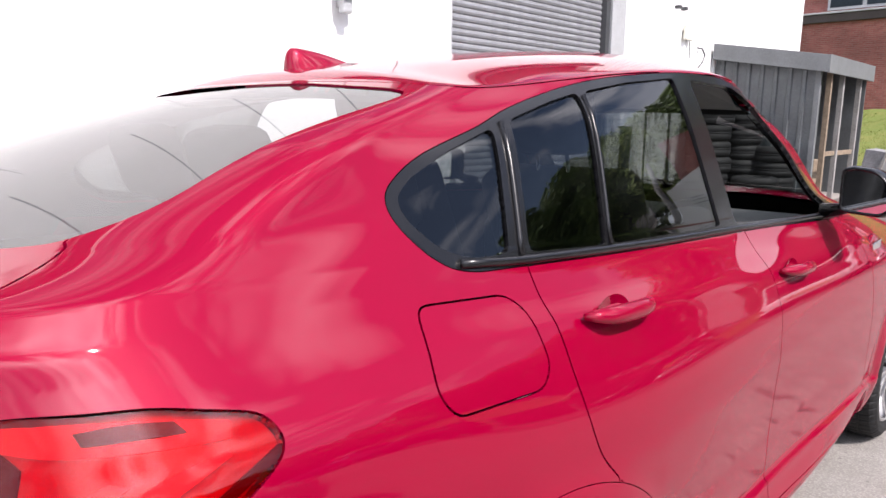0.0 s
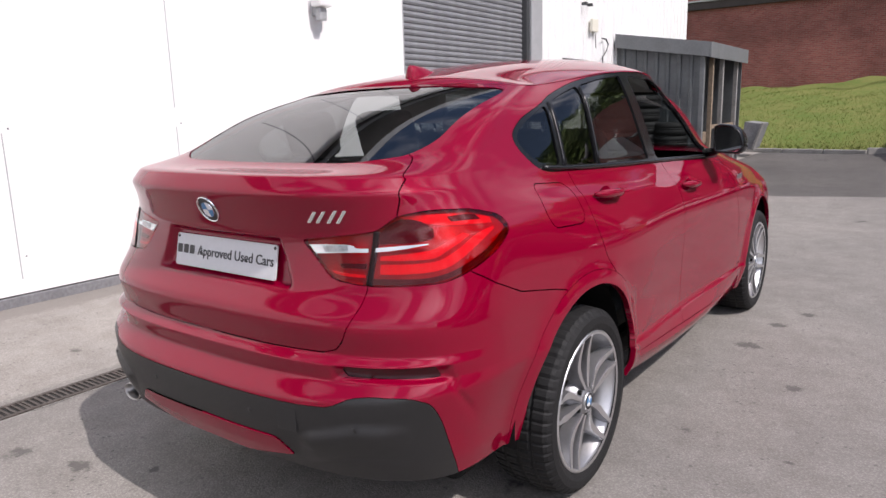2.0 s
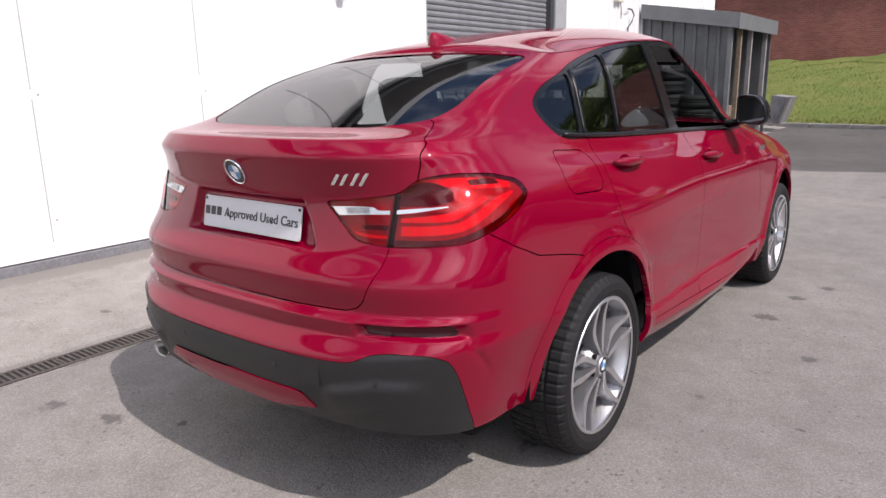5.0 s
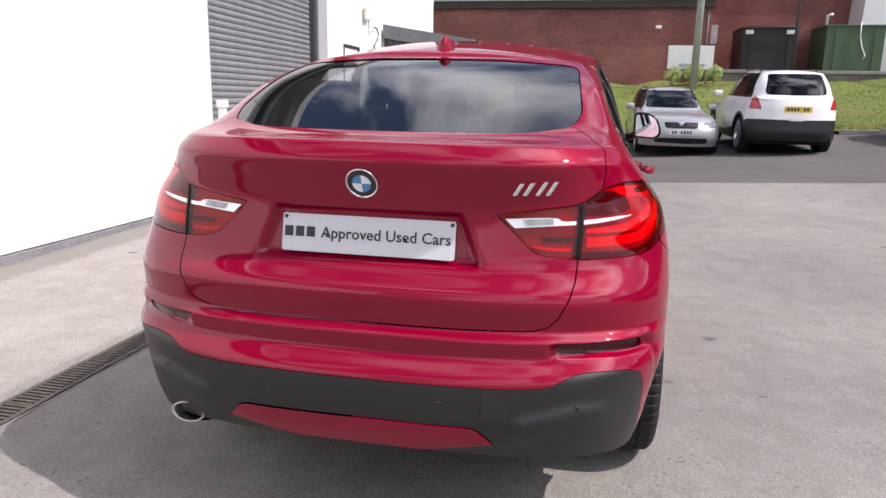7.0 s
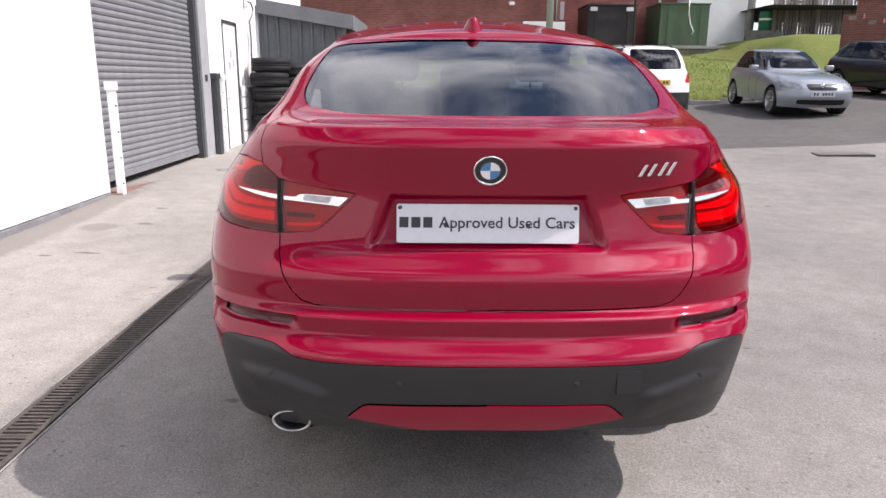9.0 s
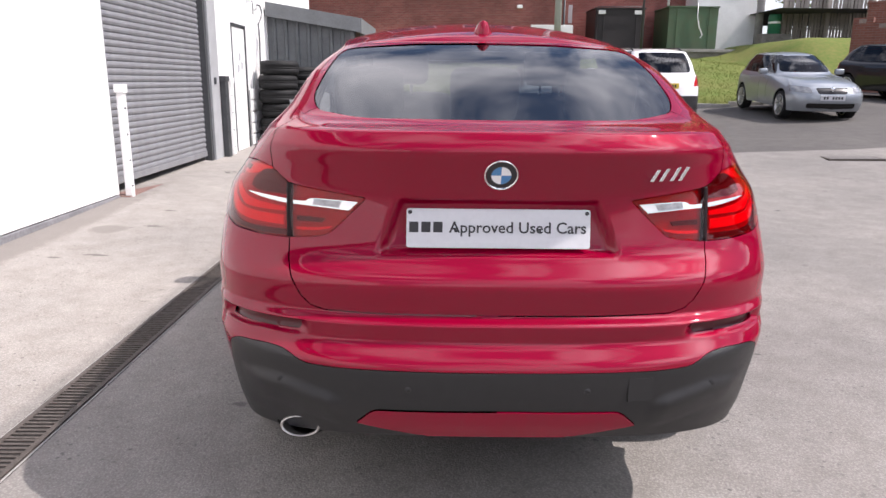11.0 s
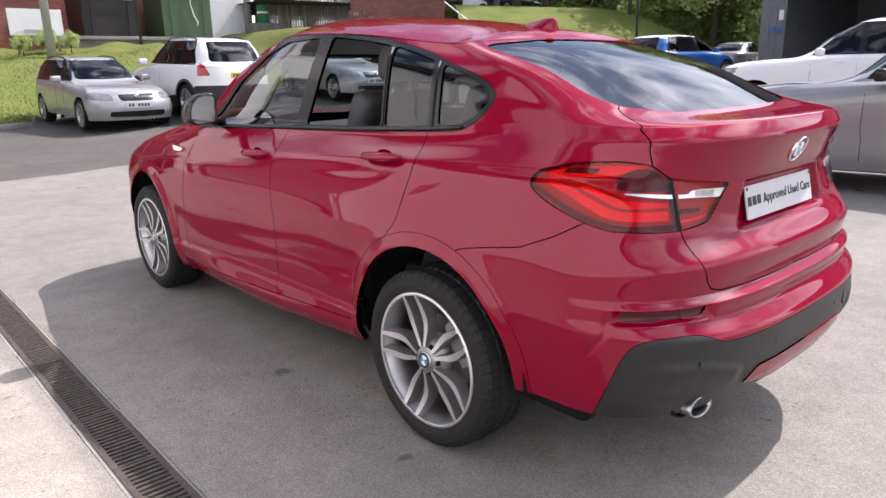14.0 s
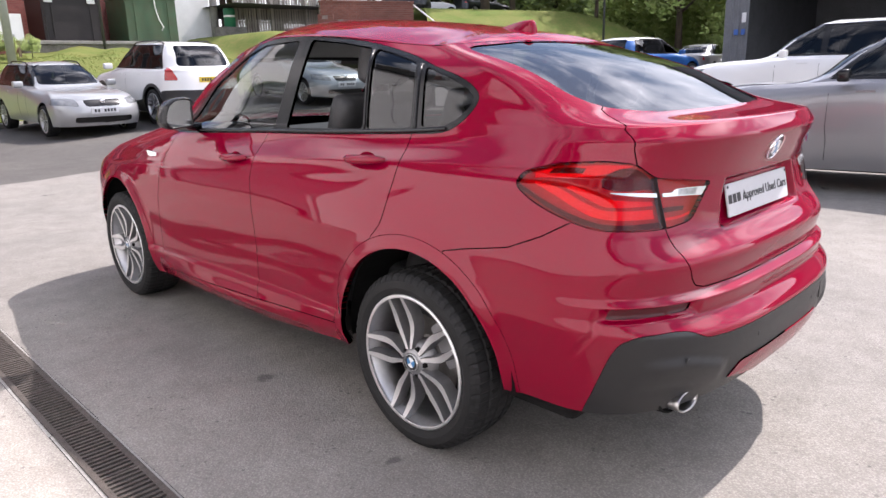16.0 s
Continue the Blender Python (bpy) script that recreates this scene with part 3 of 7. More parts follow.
skin.cut("side_sill", "yz", [(0.3, 0.1), (2.6, 0.1), (2.6, 0.315), (2.15, 0.315), (1.11, 0.36), (0.3, 0.41)], side_on, ["body"])
skin.cut("tail_lamp", "sz", LAMP, tail_on)
for k, (cy, cz, r) in enumerate(ARCHES):
    ang = np.linspace(0, math.pi, 60)
    arch = lambda ra, rb: np.concatenate([np.stack([cy + ra * np.cos(ang), cz + rb * np.sin(ang)], 1), [(cy - ra, 0.1), (cy + ra, 0.1)]])
    skin.cut(("rear_arch", "front_arch")[k], "yz", arch(r + 0.058, r + 0.05), lambda x, y, z: (x > 0.6), ["body", "front_door", "rear_door", "side_sill", "rear_bumper"])
    skin.cut("none", "yz", arch(r, r), lambda x, y, z: (x > 0.6))
skin.cut("hood", "xy", [(-0.1, 2.32), (0.70, 2.2), (0.72, 3.05), (0.5, 3.3), (-0.1, 3.42)], lambda x, y, z: (z > 0.9), ["body"])
skin.cut("front_fender", "yz", [(1.9, 1.3), (1.9, 0.2), (4, 0.2), (4, 1.3)], lambda x, y, z: (x > 0.5) & (y < 3.2), ["body"])
skin.cut("front_bumper", "yz", [(3.0, 1.3), (3.0, 0.2), (4, 0.2), (4, 1.3)], lambda x, y, z: (y > 3.0), ["body"], snap=False)
# bumper trim
LOWER = round_poly([(-0.1, 0.597)] + around([("x", 0.45, 0.599), ("x", 0.545, 0.604), ("x", 0.607, 0.636), ("x", 0.66, 0.642), ("x", 0.76, 0.638), ("y", -0.818, 0.618), ("y", -0.795, 0.580), ("y", -0.772, 0.53), ("y", -0.742, 0.46), ("y", -0.715, 0.40), ("y", -0.69, 0.335)]) + [(0.93, 0.2), (-0.1, 0.2)], [0, 0.02, 0.02, 0.02, 0.03, 0.03, 0.03, 0.02, 0.02, 0, 0, 0, 0, 0])
skin.cut("lower_bumper", "sz", LOWER, lambda x, y, z: (y < -0.45), ["rear_bumper", "body"])
skin.cut("bumper_reflector", "sz", round_poly([(0.575, 0.686), (0.72, 0.684), (0.862, 0.684), (0.850, 0.711), (0.72, 0.713), (0.565, 0.710)], 0.006), lambda x, y, z: (y < -0.3), ["rear_bumper", "body"])
skin.cut("diffuser", "xz", round_poly([(-0.1, 0.482), (0.35, 0.478), (0.405, 0.425), (0.2, 0.385), (-0.1, 0.385)], [0, 0.02, 0.01, 0.03, 0]), lambda x, y, z: (y < -0.5), ["lower_bumper"])
PANES = {
    "quarter_pane": [(0.078, 1.218), (-0.02, 1.222), (-0.082, 1.244), (-0.128, 1.290), (-0.136, 1.324), (-0.10, 1.352), (0.0, 1.393), (0.137, 1.436)],
    "rear_fixed_pane": [(0.132, 1.214), (0.388, 1.199), (0.447, 1.512), (0.34, 1.489), (0.19, 1.450)],
    "rear_pane": [(0.412, 1.198), (0.970, 1.180), (0.905, 1.566), (0.66, 1.543), (0.472, 1.515)],
    "front_pane": [(1.070, 1.174), (2.05, 1.138), (1.84, 1.372), (1.575, 1.492), (1.30, 1.558), (1.000, 1.567)],
}
for k, poly in PANES.items():
    skin.cut(k, "yz", round_poly(poly, 0.02), lambda x, y, z: (x > 0.45), ["window_frame"])
FLAP = round_poly([(-0.172, 1.172), (0.024, 1.158), (0.058, 1.133), (0.056, 1.045), (0.020, 1.016), (-0.178, 1.026), (-0.204, 1.062)], [0.02, 0.03, 0.04, 0.03, 0.03, 0.03, 0.03])
skin.cut("fuel_flap", "yz", FLAP, lambda x, y, z: (x > 0.6), ["body"])
skin.n = skin.normals()

car = empty("sport_utility_car", label="red metallic sport utility coupe with silver alloy wheels on asphalt", category="car")
skin.make("body_shell", ["body", "tailgate", "roof", "front_door", "rear_door", "side_sill", "hood", "front_fender", "front_bumper", "rear_arch", "front_arch"], DARK, car, "dark inner body shell", sink=0.03, gap=0, flange=False)
skin.make("headliner", "roof", HEADLINER, car, "light grey roof lining", sink=0.036, gap=0, flange=False)
skin.make("roof", "roof", PAINT, car, "glossy red roof")
skin.make("hood", "hood", PAINT, car)
skin.make("front_bumper", "front_bumper", PAINT, car)
skin.make("tailgate", "tailgate", PAINT, car, "red tailgate with a spoiler lip")
skin.make("rear_bumper", "rear_bumper", PAINT, car, depth=0.03)

REFLECTOR = mat("dark_red_reflector", (0.07, 0.001, 0.006), 0.3, 0, 0.3, 0.1, 60, spec=0.25)
for sgn in (1, -1):
    skin.make("bumper_reflector", "bumper_reflector", REFLECTOR, car, "dark red reflector strip", sides=(sgn,), sink=0.007, gap=0)
skin.make("lower_bumper", "lower_bumper", GREY_PLASTIC, car, "dark grey lower bumper", gap=0.0)
skin.make("diffuser", "diffuser", PAINT, car, "red diffuser insert", sink=-0.004, gap=0.003)
skin.make("rear_window", "rear_glass", GLASS_REAR, car, "dark tinted rear window", sink=0.003, calm=True)
skin.make("windscreen", "windscreen", GLASS_CLEAR, car, sink=0.003)
for sgn in (1, -1):
    one = dict(sides=(sgn,))
    skin.make("rear_quarter_panel", "body" if sgn > 0 else ["body", "fuel_flap"], PAINT, car, **one)
    skin.make("front_fender", "front_fender", PAINT, car, **one)
    skin.make("front_door", "front_door", PAINT, car, **one)
    skin.make("rear_door", "rear_door", PAINT, car, **one)
    skin.make("side_sill", "side_sill", PAINT, car, **one)
    skin.make("wheel_arch", "rear_arch", PAINT, car, depth=0.022, gap=0.0, **one)
    skin.make("wheel_arch", "front_arch", PAINT, car, depth=0.022, gap=0.0, **one)
    skin.make("window_frame", "window_frame", BLACK_TRIM, car, "black window frame", gap=0, **one)
    for k in PANES:
        if (k == "rear_pane" and sgn < 0) or (k == "front_pane" and sgn > 0):
            continue
        skin.make("side_window", k, GLASS_DARK if k != "front_pane" else GLASS_CLEAR, car, "tinted side window", sink=0.006, gap=0, **one)
skin.make("fuel_flap", "fuel_flap", PAINT, car, sides=(1,))


# ---- tail lamps, badges and fittings of the red car ----
LENS = clear_pane("red_lamp_lens", (0.93, 0.035, 0.075), 1.5)
LAMP_BACK = mat("lamp_reflector", (0.30, 0.006, 0.022), 0.4, 0.0, 0, 0.2, 40)
LAMP_BAR = mat("red_light_guide", (0.72, 0.014, 0.06), 0.35, 0, 0.2, 0.1, 60)
LAMP_DARK = mat("lamp_black_plastic", (0.012, 0.004, 0.005), 0.6, 0, 0, spec=0.2)
LAMP_POD = mat("lamp_dark_red_plastic", (0.05, 0.003, 0.007), 0.5, 0, 0, spec=0.2)
LAMP_CLEAR = mat("lamp_silver", (0.75, 0.75, 0.76), 0.25, 0.7)
LAMP_GREY = mat("lamp_grey_lens", (0.30, 0.30, 0.31), 0.2, 0.4, 0.5, 0.4, 60)
PLATE_WHITE = mat("plate_white", (0.56, 0.57, 0.59), 0.4, 0, 0.2, 0.05, 60)
INK = mat("black_ink", (0.02, 0.02, 0.022), 0.5)
ROUNDEL_BLUE = mat("roundel_blue", (0.05, 0.20, 0.42), 0.3, 0, 0.6)
ROUNDEL_WHITE = mat("roundel_white", (0.75, 0.76, 0.76), 0.3, 0, 0.6)
MIRROR = mat("mirror_silver", (0.85, 0.86, 0.87), 0.02, 1.0)
TREAD_GREY = mat("brake_iron", (0.20, 0.19, 0.18), 0.4, 0.9, 0, 0.3, 30)


def on_tail(axis, v, z, sink=0.0, sgn=1):
    if axis == "x":
        p, n = skin.near("xz", v, z, lambda x, y, zz: (y < -0.4) & (zz < 1.3))
    else:
        p, n = skin.near("yz", v, z, lambda x, y, zz: (x > 0.6) & (zz < 1.3))
    p = p - n * sink
    return Vector((p.x * sgn, p.y, p.z))


def lamp_line(pts, sink, sgn, per=5):
    knots = np.array([on_tail(*p, sink, sgn) for p in pts])
    return [tuple(q) for q in cubic(np.arange(len(knots)), knots, np.linspace(0, len(knots) - 1, per * (len(knots) - 1) + 1))]


tail_mask = np.where((skin.p[..., 1] < 0.2) & (skin.p[..., 2] < 1.3), 0, 9)
s_u, s_v, z_u, z_v = (np.gradient(f, axis=k) for f in (skin.s, skin.p[..., 2]) for k in (1, 0))
p_u, p_v = np.gradient(skin.p, axis=1), np.gradient(skin.p, axis=0)


def drape(s, z, sink, sgn):
    """The place at the distance s round the tail and the height z, sunk below the skin."""
    d = (skin.s - s) ** 2 + (skin.p[..., 2] - z) ** 2 + tail_mask
    i, j = np.unravel_index(d.argmin(), d.shape)
    ds, dz = s - skin.s[i, j], z - skin.p[i, j, 2]
    det = s_u[i, j] * z_v[i, j] - s_v[i, j] * z_u[i, j]
    du, dv = (ds * z_v[i, j] - s_v[i, j] * dz) / det, (s_u[i, j] * dz - ds * z_u[i, j]) / det
    p = skin.p[i, j] + np.clip(du, -1, 1) * p_u[i, j] + np.clip(dv, -1, 1) * p_v[i, j] - skin.n[i, j] * sink
    return Vector((p[0] * sgn, p[1], p[2]))


def patch(name, upper, lower, sink, sgn, material, parent, label="", n=24, rows=4):
    """A thin moulded piece under the lens between two lines in (distance round the tail, height)."""
    run = lambda q: cubic(np.arange(len(q)), np.array(q, float), np.linspace(0, len(q) - 1, n + 1))
    up, lo = run(upper), run(lower)
    bm = bmesh.new()
    g = [[bm.verts.new(drape(*(up[k] + (lo[k] - up[k]) * r / rows), sink, sgn)) for r in range(rows + 1)] for k in range(n + 1)]
    back = [[bm.verts.new(drape(*(up[k] + (lo[k] - up[k]) * r / rows), sink + 0.005, sgn)) for r in range(rows + 1)] for k in range(n + 1)]
    for m in (g, back):
        for k in range(n):
            for r in range(rows):
                bm.faces.new((m[k][r], m[k][r + 1], m[k + 1][r + 1], m[k + 1][r]))
    loop = [(k, 0) for k in range(n + 1)] + [(n, r) for r in range(1, rows + 1)] + [(k, rows) for k in range(n - 1, -1, -1)] + [(0, r) for r in range(rows - 1, 0, -1)]
    for (a, b), (c, d) in zip(loop, loop[1:] + loop[:1]):
        bm.faces.new((g[a][b], g[c][d], back[c][d], back[a][b]))
    bmesh.ops.recalc_face_normals(bm, faces=bm.faces)
    return part(name, bm, material, parent, label, smooth=False)


for sgn in (1, -1):
    lens = skin.make("tail_lamp", "tail_lamp", LENS, car, "red tail lamp with light bars under a clear red lens", sides=(sgn,), gap=0.0012, depth=0.012)
    skin.make("reflector", "tail_lamp", LAMP_BACK, lens, "dark red reflector", sides=(sgn,), gap=0, sink=0.016, flange=False)
    part("gasket", bm_tube(lamp_line([("x", 0.601, 0.940), ("x", 0.604, 1.00), ("x", 0.605, 1.06), ("x", 0.605, 1.090)], 0.006, sgn), 0.0095, 8), LAMP_DARK, lens, "black gap between the lamp halves", smooth=True)
    patch("silver_strip", [(0.398, 1.046), (0.53, 1.051), (0.556, 1.043), (0.597, 1.043)], [(0.425, 1.021), (0.50, 1.027), (0.55, 1.030), (0.597, 1.032)], -0.001, sgn, LAMP_CLEAR, lens, "silver strip")
    patch("silver_strip", [(0.619, 1.045), (0.704, 1.052), (0.772, 1.056)], [(0.619, 1.033), (0.69, 1.041), (0.772, 1.054)], -0.001, sgn, LAMP_CLEAR, lens, "silver strip")
    patch("reversing_lens", [(0.446, 1.046), (0.49, 1.048), (0.530, 1.050)], [(0.456, 1.028), (0.49, 1.030), (0.534, 1.033)], -0.0025, sgn, LAMP_GREY, lens, "clear grey reversing lamp")
    patch("dark_panel", [(0.620, 1.082), (0.674, 1.117), (0.732, 1.122), (0.783, 1.098)], [(0.620, 1.056), (0.671, 1.060), (0.742, 1.064), (0.787, 1.076)], 0.012, sgn, LAMP_POD, lens)
    patch("light_band", [(0.631, 1.023), (0.747, 1.035), (0.804, 1.049), (0.844, 1.068), (0.878, 1.082)], [(0.631, 1.010), (0.770, 1.014), (0.820, 1.029), (0.871, 1.058), (0.902, 1.076)], 0.010, sgn, LAMP_BAR, lens, "bright red light guide")
    patch("light_band", [(0.634, 0.999), (0.776, 1.005), (0.836, 1.022), (0.887, 1.051), (0.935, 1.077), (1.004, 1.087)], [(0.634, 0.971), (0.778, 0.978), (0.853, 0.996), (0.905, 1.026), (0.955, 1.056), (1.010, 1.082)], 0.010, sgn, LAMP_BAR, lens, "bright red light guide")
    patch("light_band", [(0.690, 1.130), (0.782, 1.137), (0.90, 1.132), (1.000, 1.114)], [(0.700, 1.125), (0.796, 1.108), (0.90, 1.104), (1.006, 1.098)], 0.013, sgn, LAMP_BAR, lens, "red light guide")
    patch("dark_panel", [(0.833, 1.128), (0.885, 1.131), (0.935, 1.126)], [(0.842, 1.115), (0.90, 1.115), (0.950, 1.113)], 0.010, sgn, LAMP_POD, lens)
    patch("dark_rim", [(0.617, 0.960), (0.72, 0.961), (0.82, 0.970), (0.92, 1.005), (1.0, 1.041), (1.072, 1.078)], [(0.617, 0.943), (0.72, 0.946), (0.83, 0.957), (0.93, 0.989), (1.01, 1.030), (1.082, 1.066)], 0.008, sgn, LAMP_POD, lens)
    patch("dark_panel", [(0.500, 0.996), (0.545, 0.999), (0.590, 1.000)], [(0.510, 0.984), (0.55, 0.985), (0.590, 0.985)], 0.010, sgn, LAMP_POD, lens)
    patch("light_band", [(0.478, 0.976), (0.53, 0.970), (0.590, 0.969)], [(0.484, 0.969), (0.53, 0.962), (0.590, 0.961)], 0.008, sgn, LAMP_BAR, lens, "red light guide")

# number plate with its lettering
plate = part("number_plate", bm_prism(round_poly([(-0.26, -0.0555), (0.26, -0.0555), (0.26, 0.0555), (-0.26, 0.0555)], 0.008, 4), "y", 0.0, -0.006, 0.0012), PLATE_WHITE, car, "white dealer plate with black lettering")
plate.matrix_local = pose(0, -0.872, 0.975, -11.5, 0, 0)


def lettering(name, words, size, m, material, parent, depth=0.0008, width=None):
    """Raised letters in the built-in font, as a mesh, with their baseline's left end at m."""
    cu = bpy.data.curves.new(name, "FONT")
    cu.body, cu.size, cu.extrude, cu.resolution_u = words, size, depth, 3
    cu.offset = size * 0.012
    tmp = bpy.data.objects.new(name, cu)
    scene.collection.objects.link(tmp)
    me = bpy.data.meshes.new_from_object(tmp.evaluated_get(bpy.context.evaluated_depsgraph_get()))
    bpy.data.objects.remove(tmp)
    if width:
        xs = [v.co.x for v in me.vertices]
        k = width / (max(xs) - min(xs))
        for v in me.vertices:
            v.co.x = (v.co.x - min(xs)) * k
    me.materials.clear()
    me.materials.append(material)
    ob = new(name, me)
    ob.parent = parent
    ob.matrix_local = m
    return ob


lettering("lettering", "Approved Used Cars", 0.045, pose(-0.140, -0.0065, -0.012, 90, 0, 0), INK, plate, width=0.388)
for k in range(3):
    part("maker_mark", bm_box(-0.252 + 0.034 * k, -0.252 + 0.034 * k + 0.026, -0.0072, -0.0062, -0.012, 0.018), INK, plate, "plain black block")
for x, z in ((-0.25, 0.045), (0.25, 0.045), (-0.12, -0.006), (0.115, -0.006)):
    part("screw", bm_lathe([(-0.0062, 0.0005), (-0.0085, 0.0045), (-0.0062, 0.006)], 10, "y"), INK, plate, smooth=True).location = (x, 0, z)


def roundel(r, parent, m):
    """A round maker's badge as plain rings and quarters."""
    base = part("badge", bm_lathe([(0.0, r), (-0.006, r), (-0.008, r * 0.96), (-0.006, r * 0.90), (-0.004, r * 0.88)], 40, "y"), CHROME, parent, "round chrome-rimmed badge in blue, white and black", smooth=True)
    base.matrix_local = m
    part("badge_ring", bm_lathe([(-0.0035, r * 0.9), (-0.0045, r * 0.9), (-0.0045, r * 0.58), (-0.0035, r * 0.58)], 40, "y"), INK, base)
    for k in range(4):
        a = np.linspace(math.pi / 2 * k, math.pi / 2 * (k + 1), 9)
        part("badge_quarter", bm_prism([(0, 0)] + [(r * 0.58 * math.cos(t), r * 0.58 * math.sin(t)) for t in a], "y", -0.003, -0.0055), ROUNDEL_BLUE if k % 2 else ROUNDEL_WHITE, base)
    part("badge_rim", bm_lathe([(-0.004, r * 0.56), (-0.0065, r * 0.58), (-0.004, r * 0.60)], 40, "y"), CHROME, base)
    return base


pb, nb = skin.near("xz", 0.0, 1.135, lambda x, y, z: y < -0.5)
roundel(0.047, car, pose(0, pb.y + 0.001, 1.135, math.degrees(-math.asin(nb.z)), 0, 0))
# model mark: plain slanted chrome bars
for k in range(4):
    x0 = 0.432 + 0.027 * k + (0.006 if k > 1 else 0)
    q = on_tail("x", x0, 1.134, -0.002)
    piece = part("model_mark", bm_prism([(-0.018, -0.019), (-0.006, -0.019), (0.018, 0.019), (0.006, 0.019)], "y", -0.003, 0.003, 0.001), CHROME, car, "plain slanted chrome bar")
    piece.matrix_local = Matrix.Translation(q) @ pose(0, 0, 0, 0, 0, 17)
# parking sensors and tow cover on the bumper
for x in (-0.62, -0.25, 0.25, 0.62):
    q = on_tail("x", abs(x), 0.545, -0.0005)
    part("parking_sensor", bm_lathe([(0.0, 0.0095), (-0.0006, 0.009), (-0.0008, 0.001)], 16, "y"), GREY_PLASTIC, car, smooth=True).location = (math.copysign(q.x, x), q.y, q.z)
q = on_tail("x", 0.40, 0.545, -0.0005)
part("tow_cover", bm_box(-0.035, 0.035, -0.002, 0.002, -0.035, 0.035, 0.001), GREY_PLASTIC, car).matrix_local = Matrix.Translation(q) @ pose(0, 0, 0, 0, 0, 8)

# exhaust
ex = part("exhaust_pipe", bm_lathe([(0.30, 0.040), (0.10, 0.046), (0.0, 0.048), (-0.012, 0.049), (-0.017, 0.046), (-0.010, 0.041), (0.25, 0.036)], 40, "y"), STEEL, car, "oval polished steel exhaust pipe", smooth=True)
ex.matrix_local = pose(-0.572, -0.920, 0.386, -5, 0, -4) @ Matrix.Diagonal((1.22, 1, 0.67, 1))
part("exhaust_bore", bm_lathe([(0.05, 0.0005), (0.05, 0.041)], 24, "y"), DARK, ex)
# added dark sleeve: stands in for the shadow in the bumper's notch
part("exhaust_cutout", bm_lathe([(0.34, 0.064), (0.035, 0.068), (0.033, 0.060), (0.30, 0.050)], 32, "y"), DARK, ex, "dark cutout round the pipe", smooth=True)

# roof aerial
bm = bmesh.new()
rows = []
for k in range(9):
    f = k / 8
    lo, hi = 0.125 + 0.006 * f + 0.012 * f ** 6, 0.330 - 0.105 * f ** 1.5 - 0.03 * f ** 8
    half = 0.030 * (1 - f) ** 0.6 + 0.010
    rows.append([bm.verts.new((half * math.sin(t) * (1 - 0.35 * math.cos(t)), (lo + hi) / 2 + (hi - lo) / 2 * math.cos(t), 1.556 + 0.064 * f + 0.18 * ((lo + hi) / 2 + (hi - lo) / 2 * math.cos(t) - 0.125) * (1 - f))) for t in np.linspace(0, 2 * math.pi, 24, endpoint=False)])
for r0, r1 in zip(rows, rows[1:]):
    for k in range(24):
        bm.faces.new((r0[k], r0[(k + 1) % 24], r1[(k + 1) % 24], r1[k]))
bm.faces.new(rows[-1])
bmesh.ops.recalc_face_normals(bm, faces=bm.faces)
part("shark_fin_aerial", bm, PAINT, car, "red shark fin aerial", smooth=True)

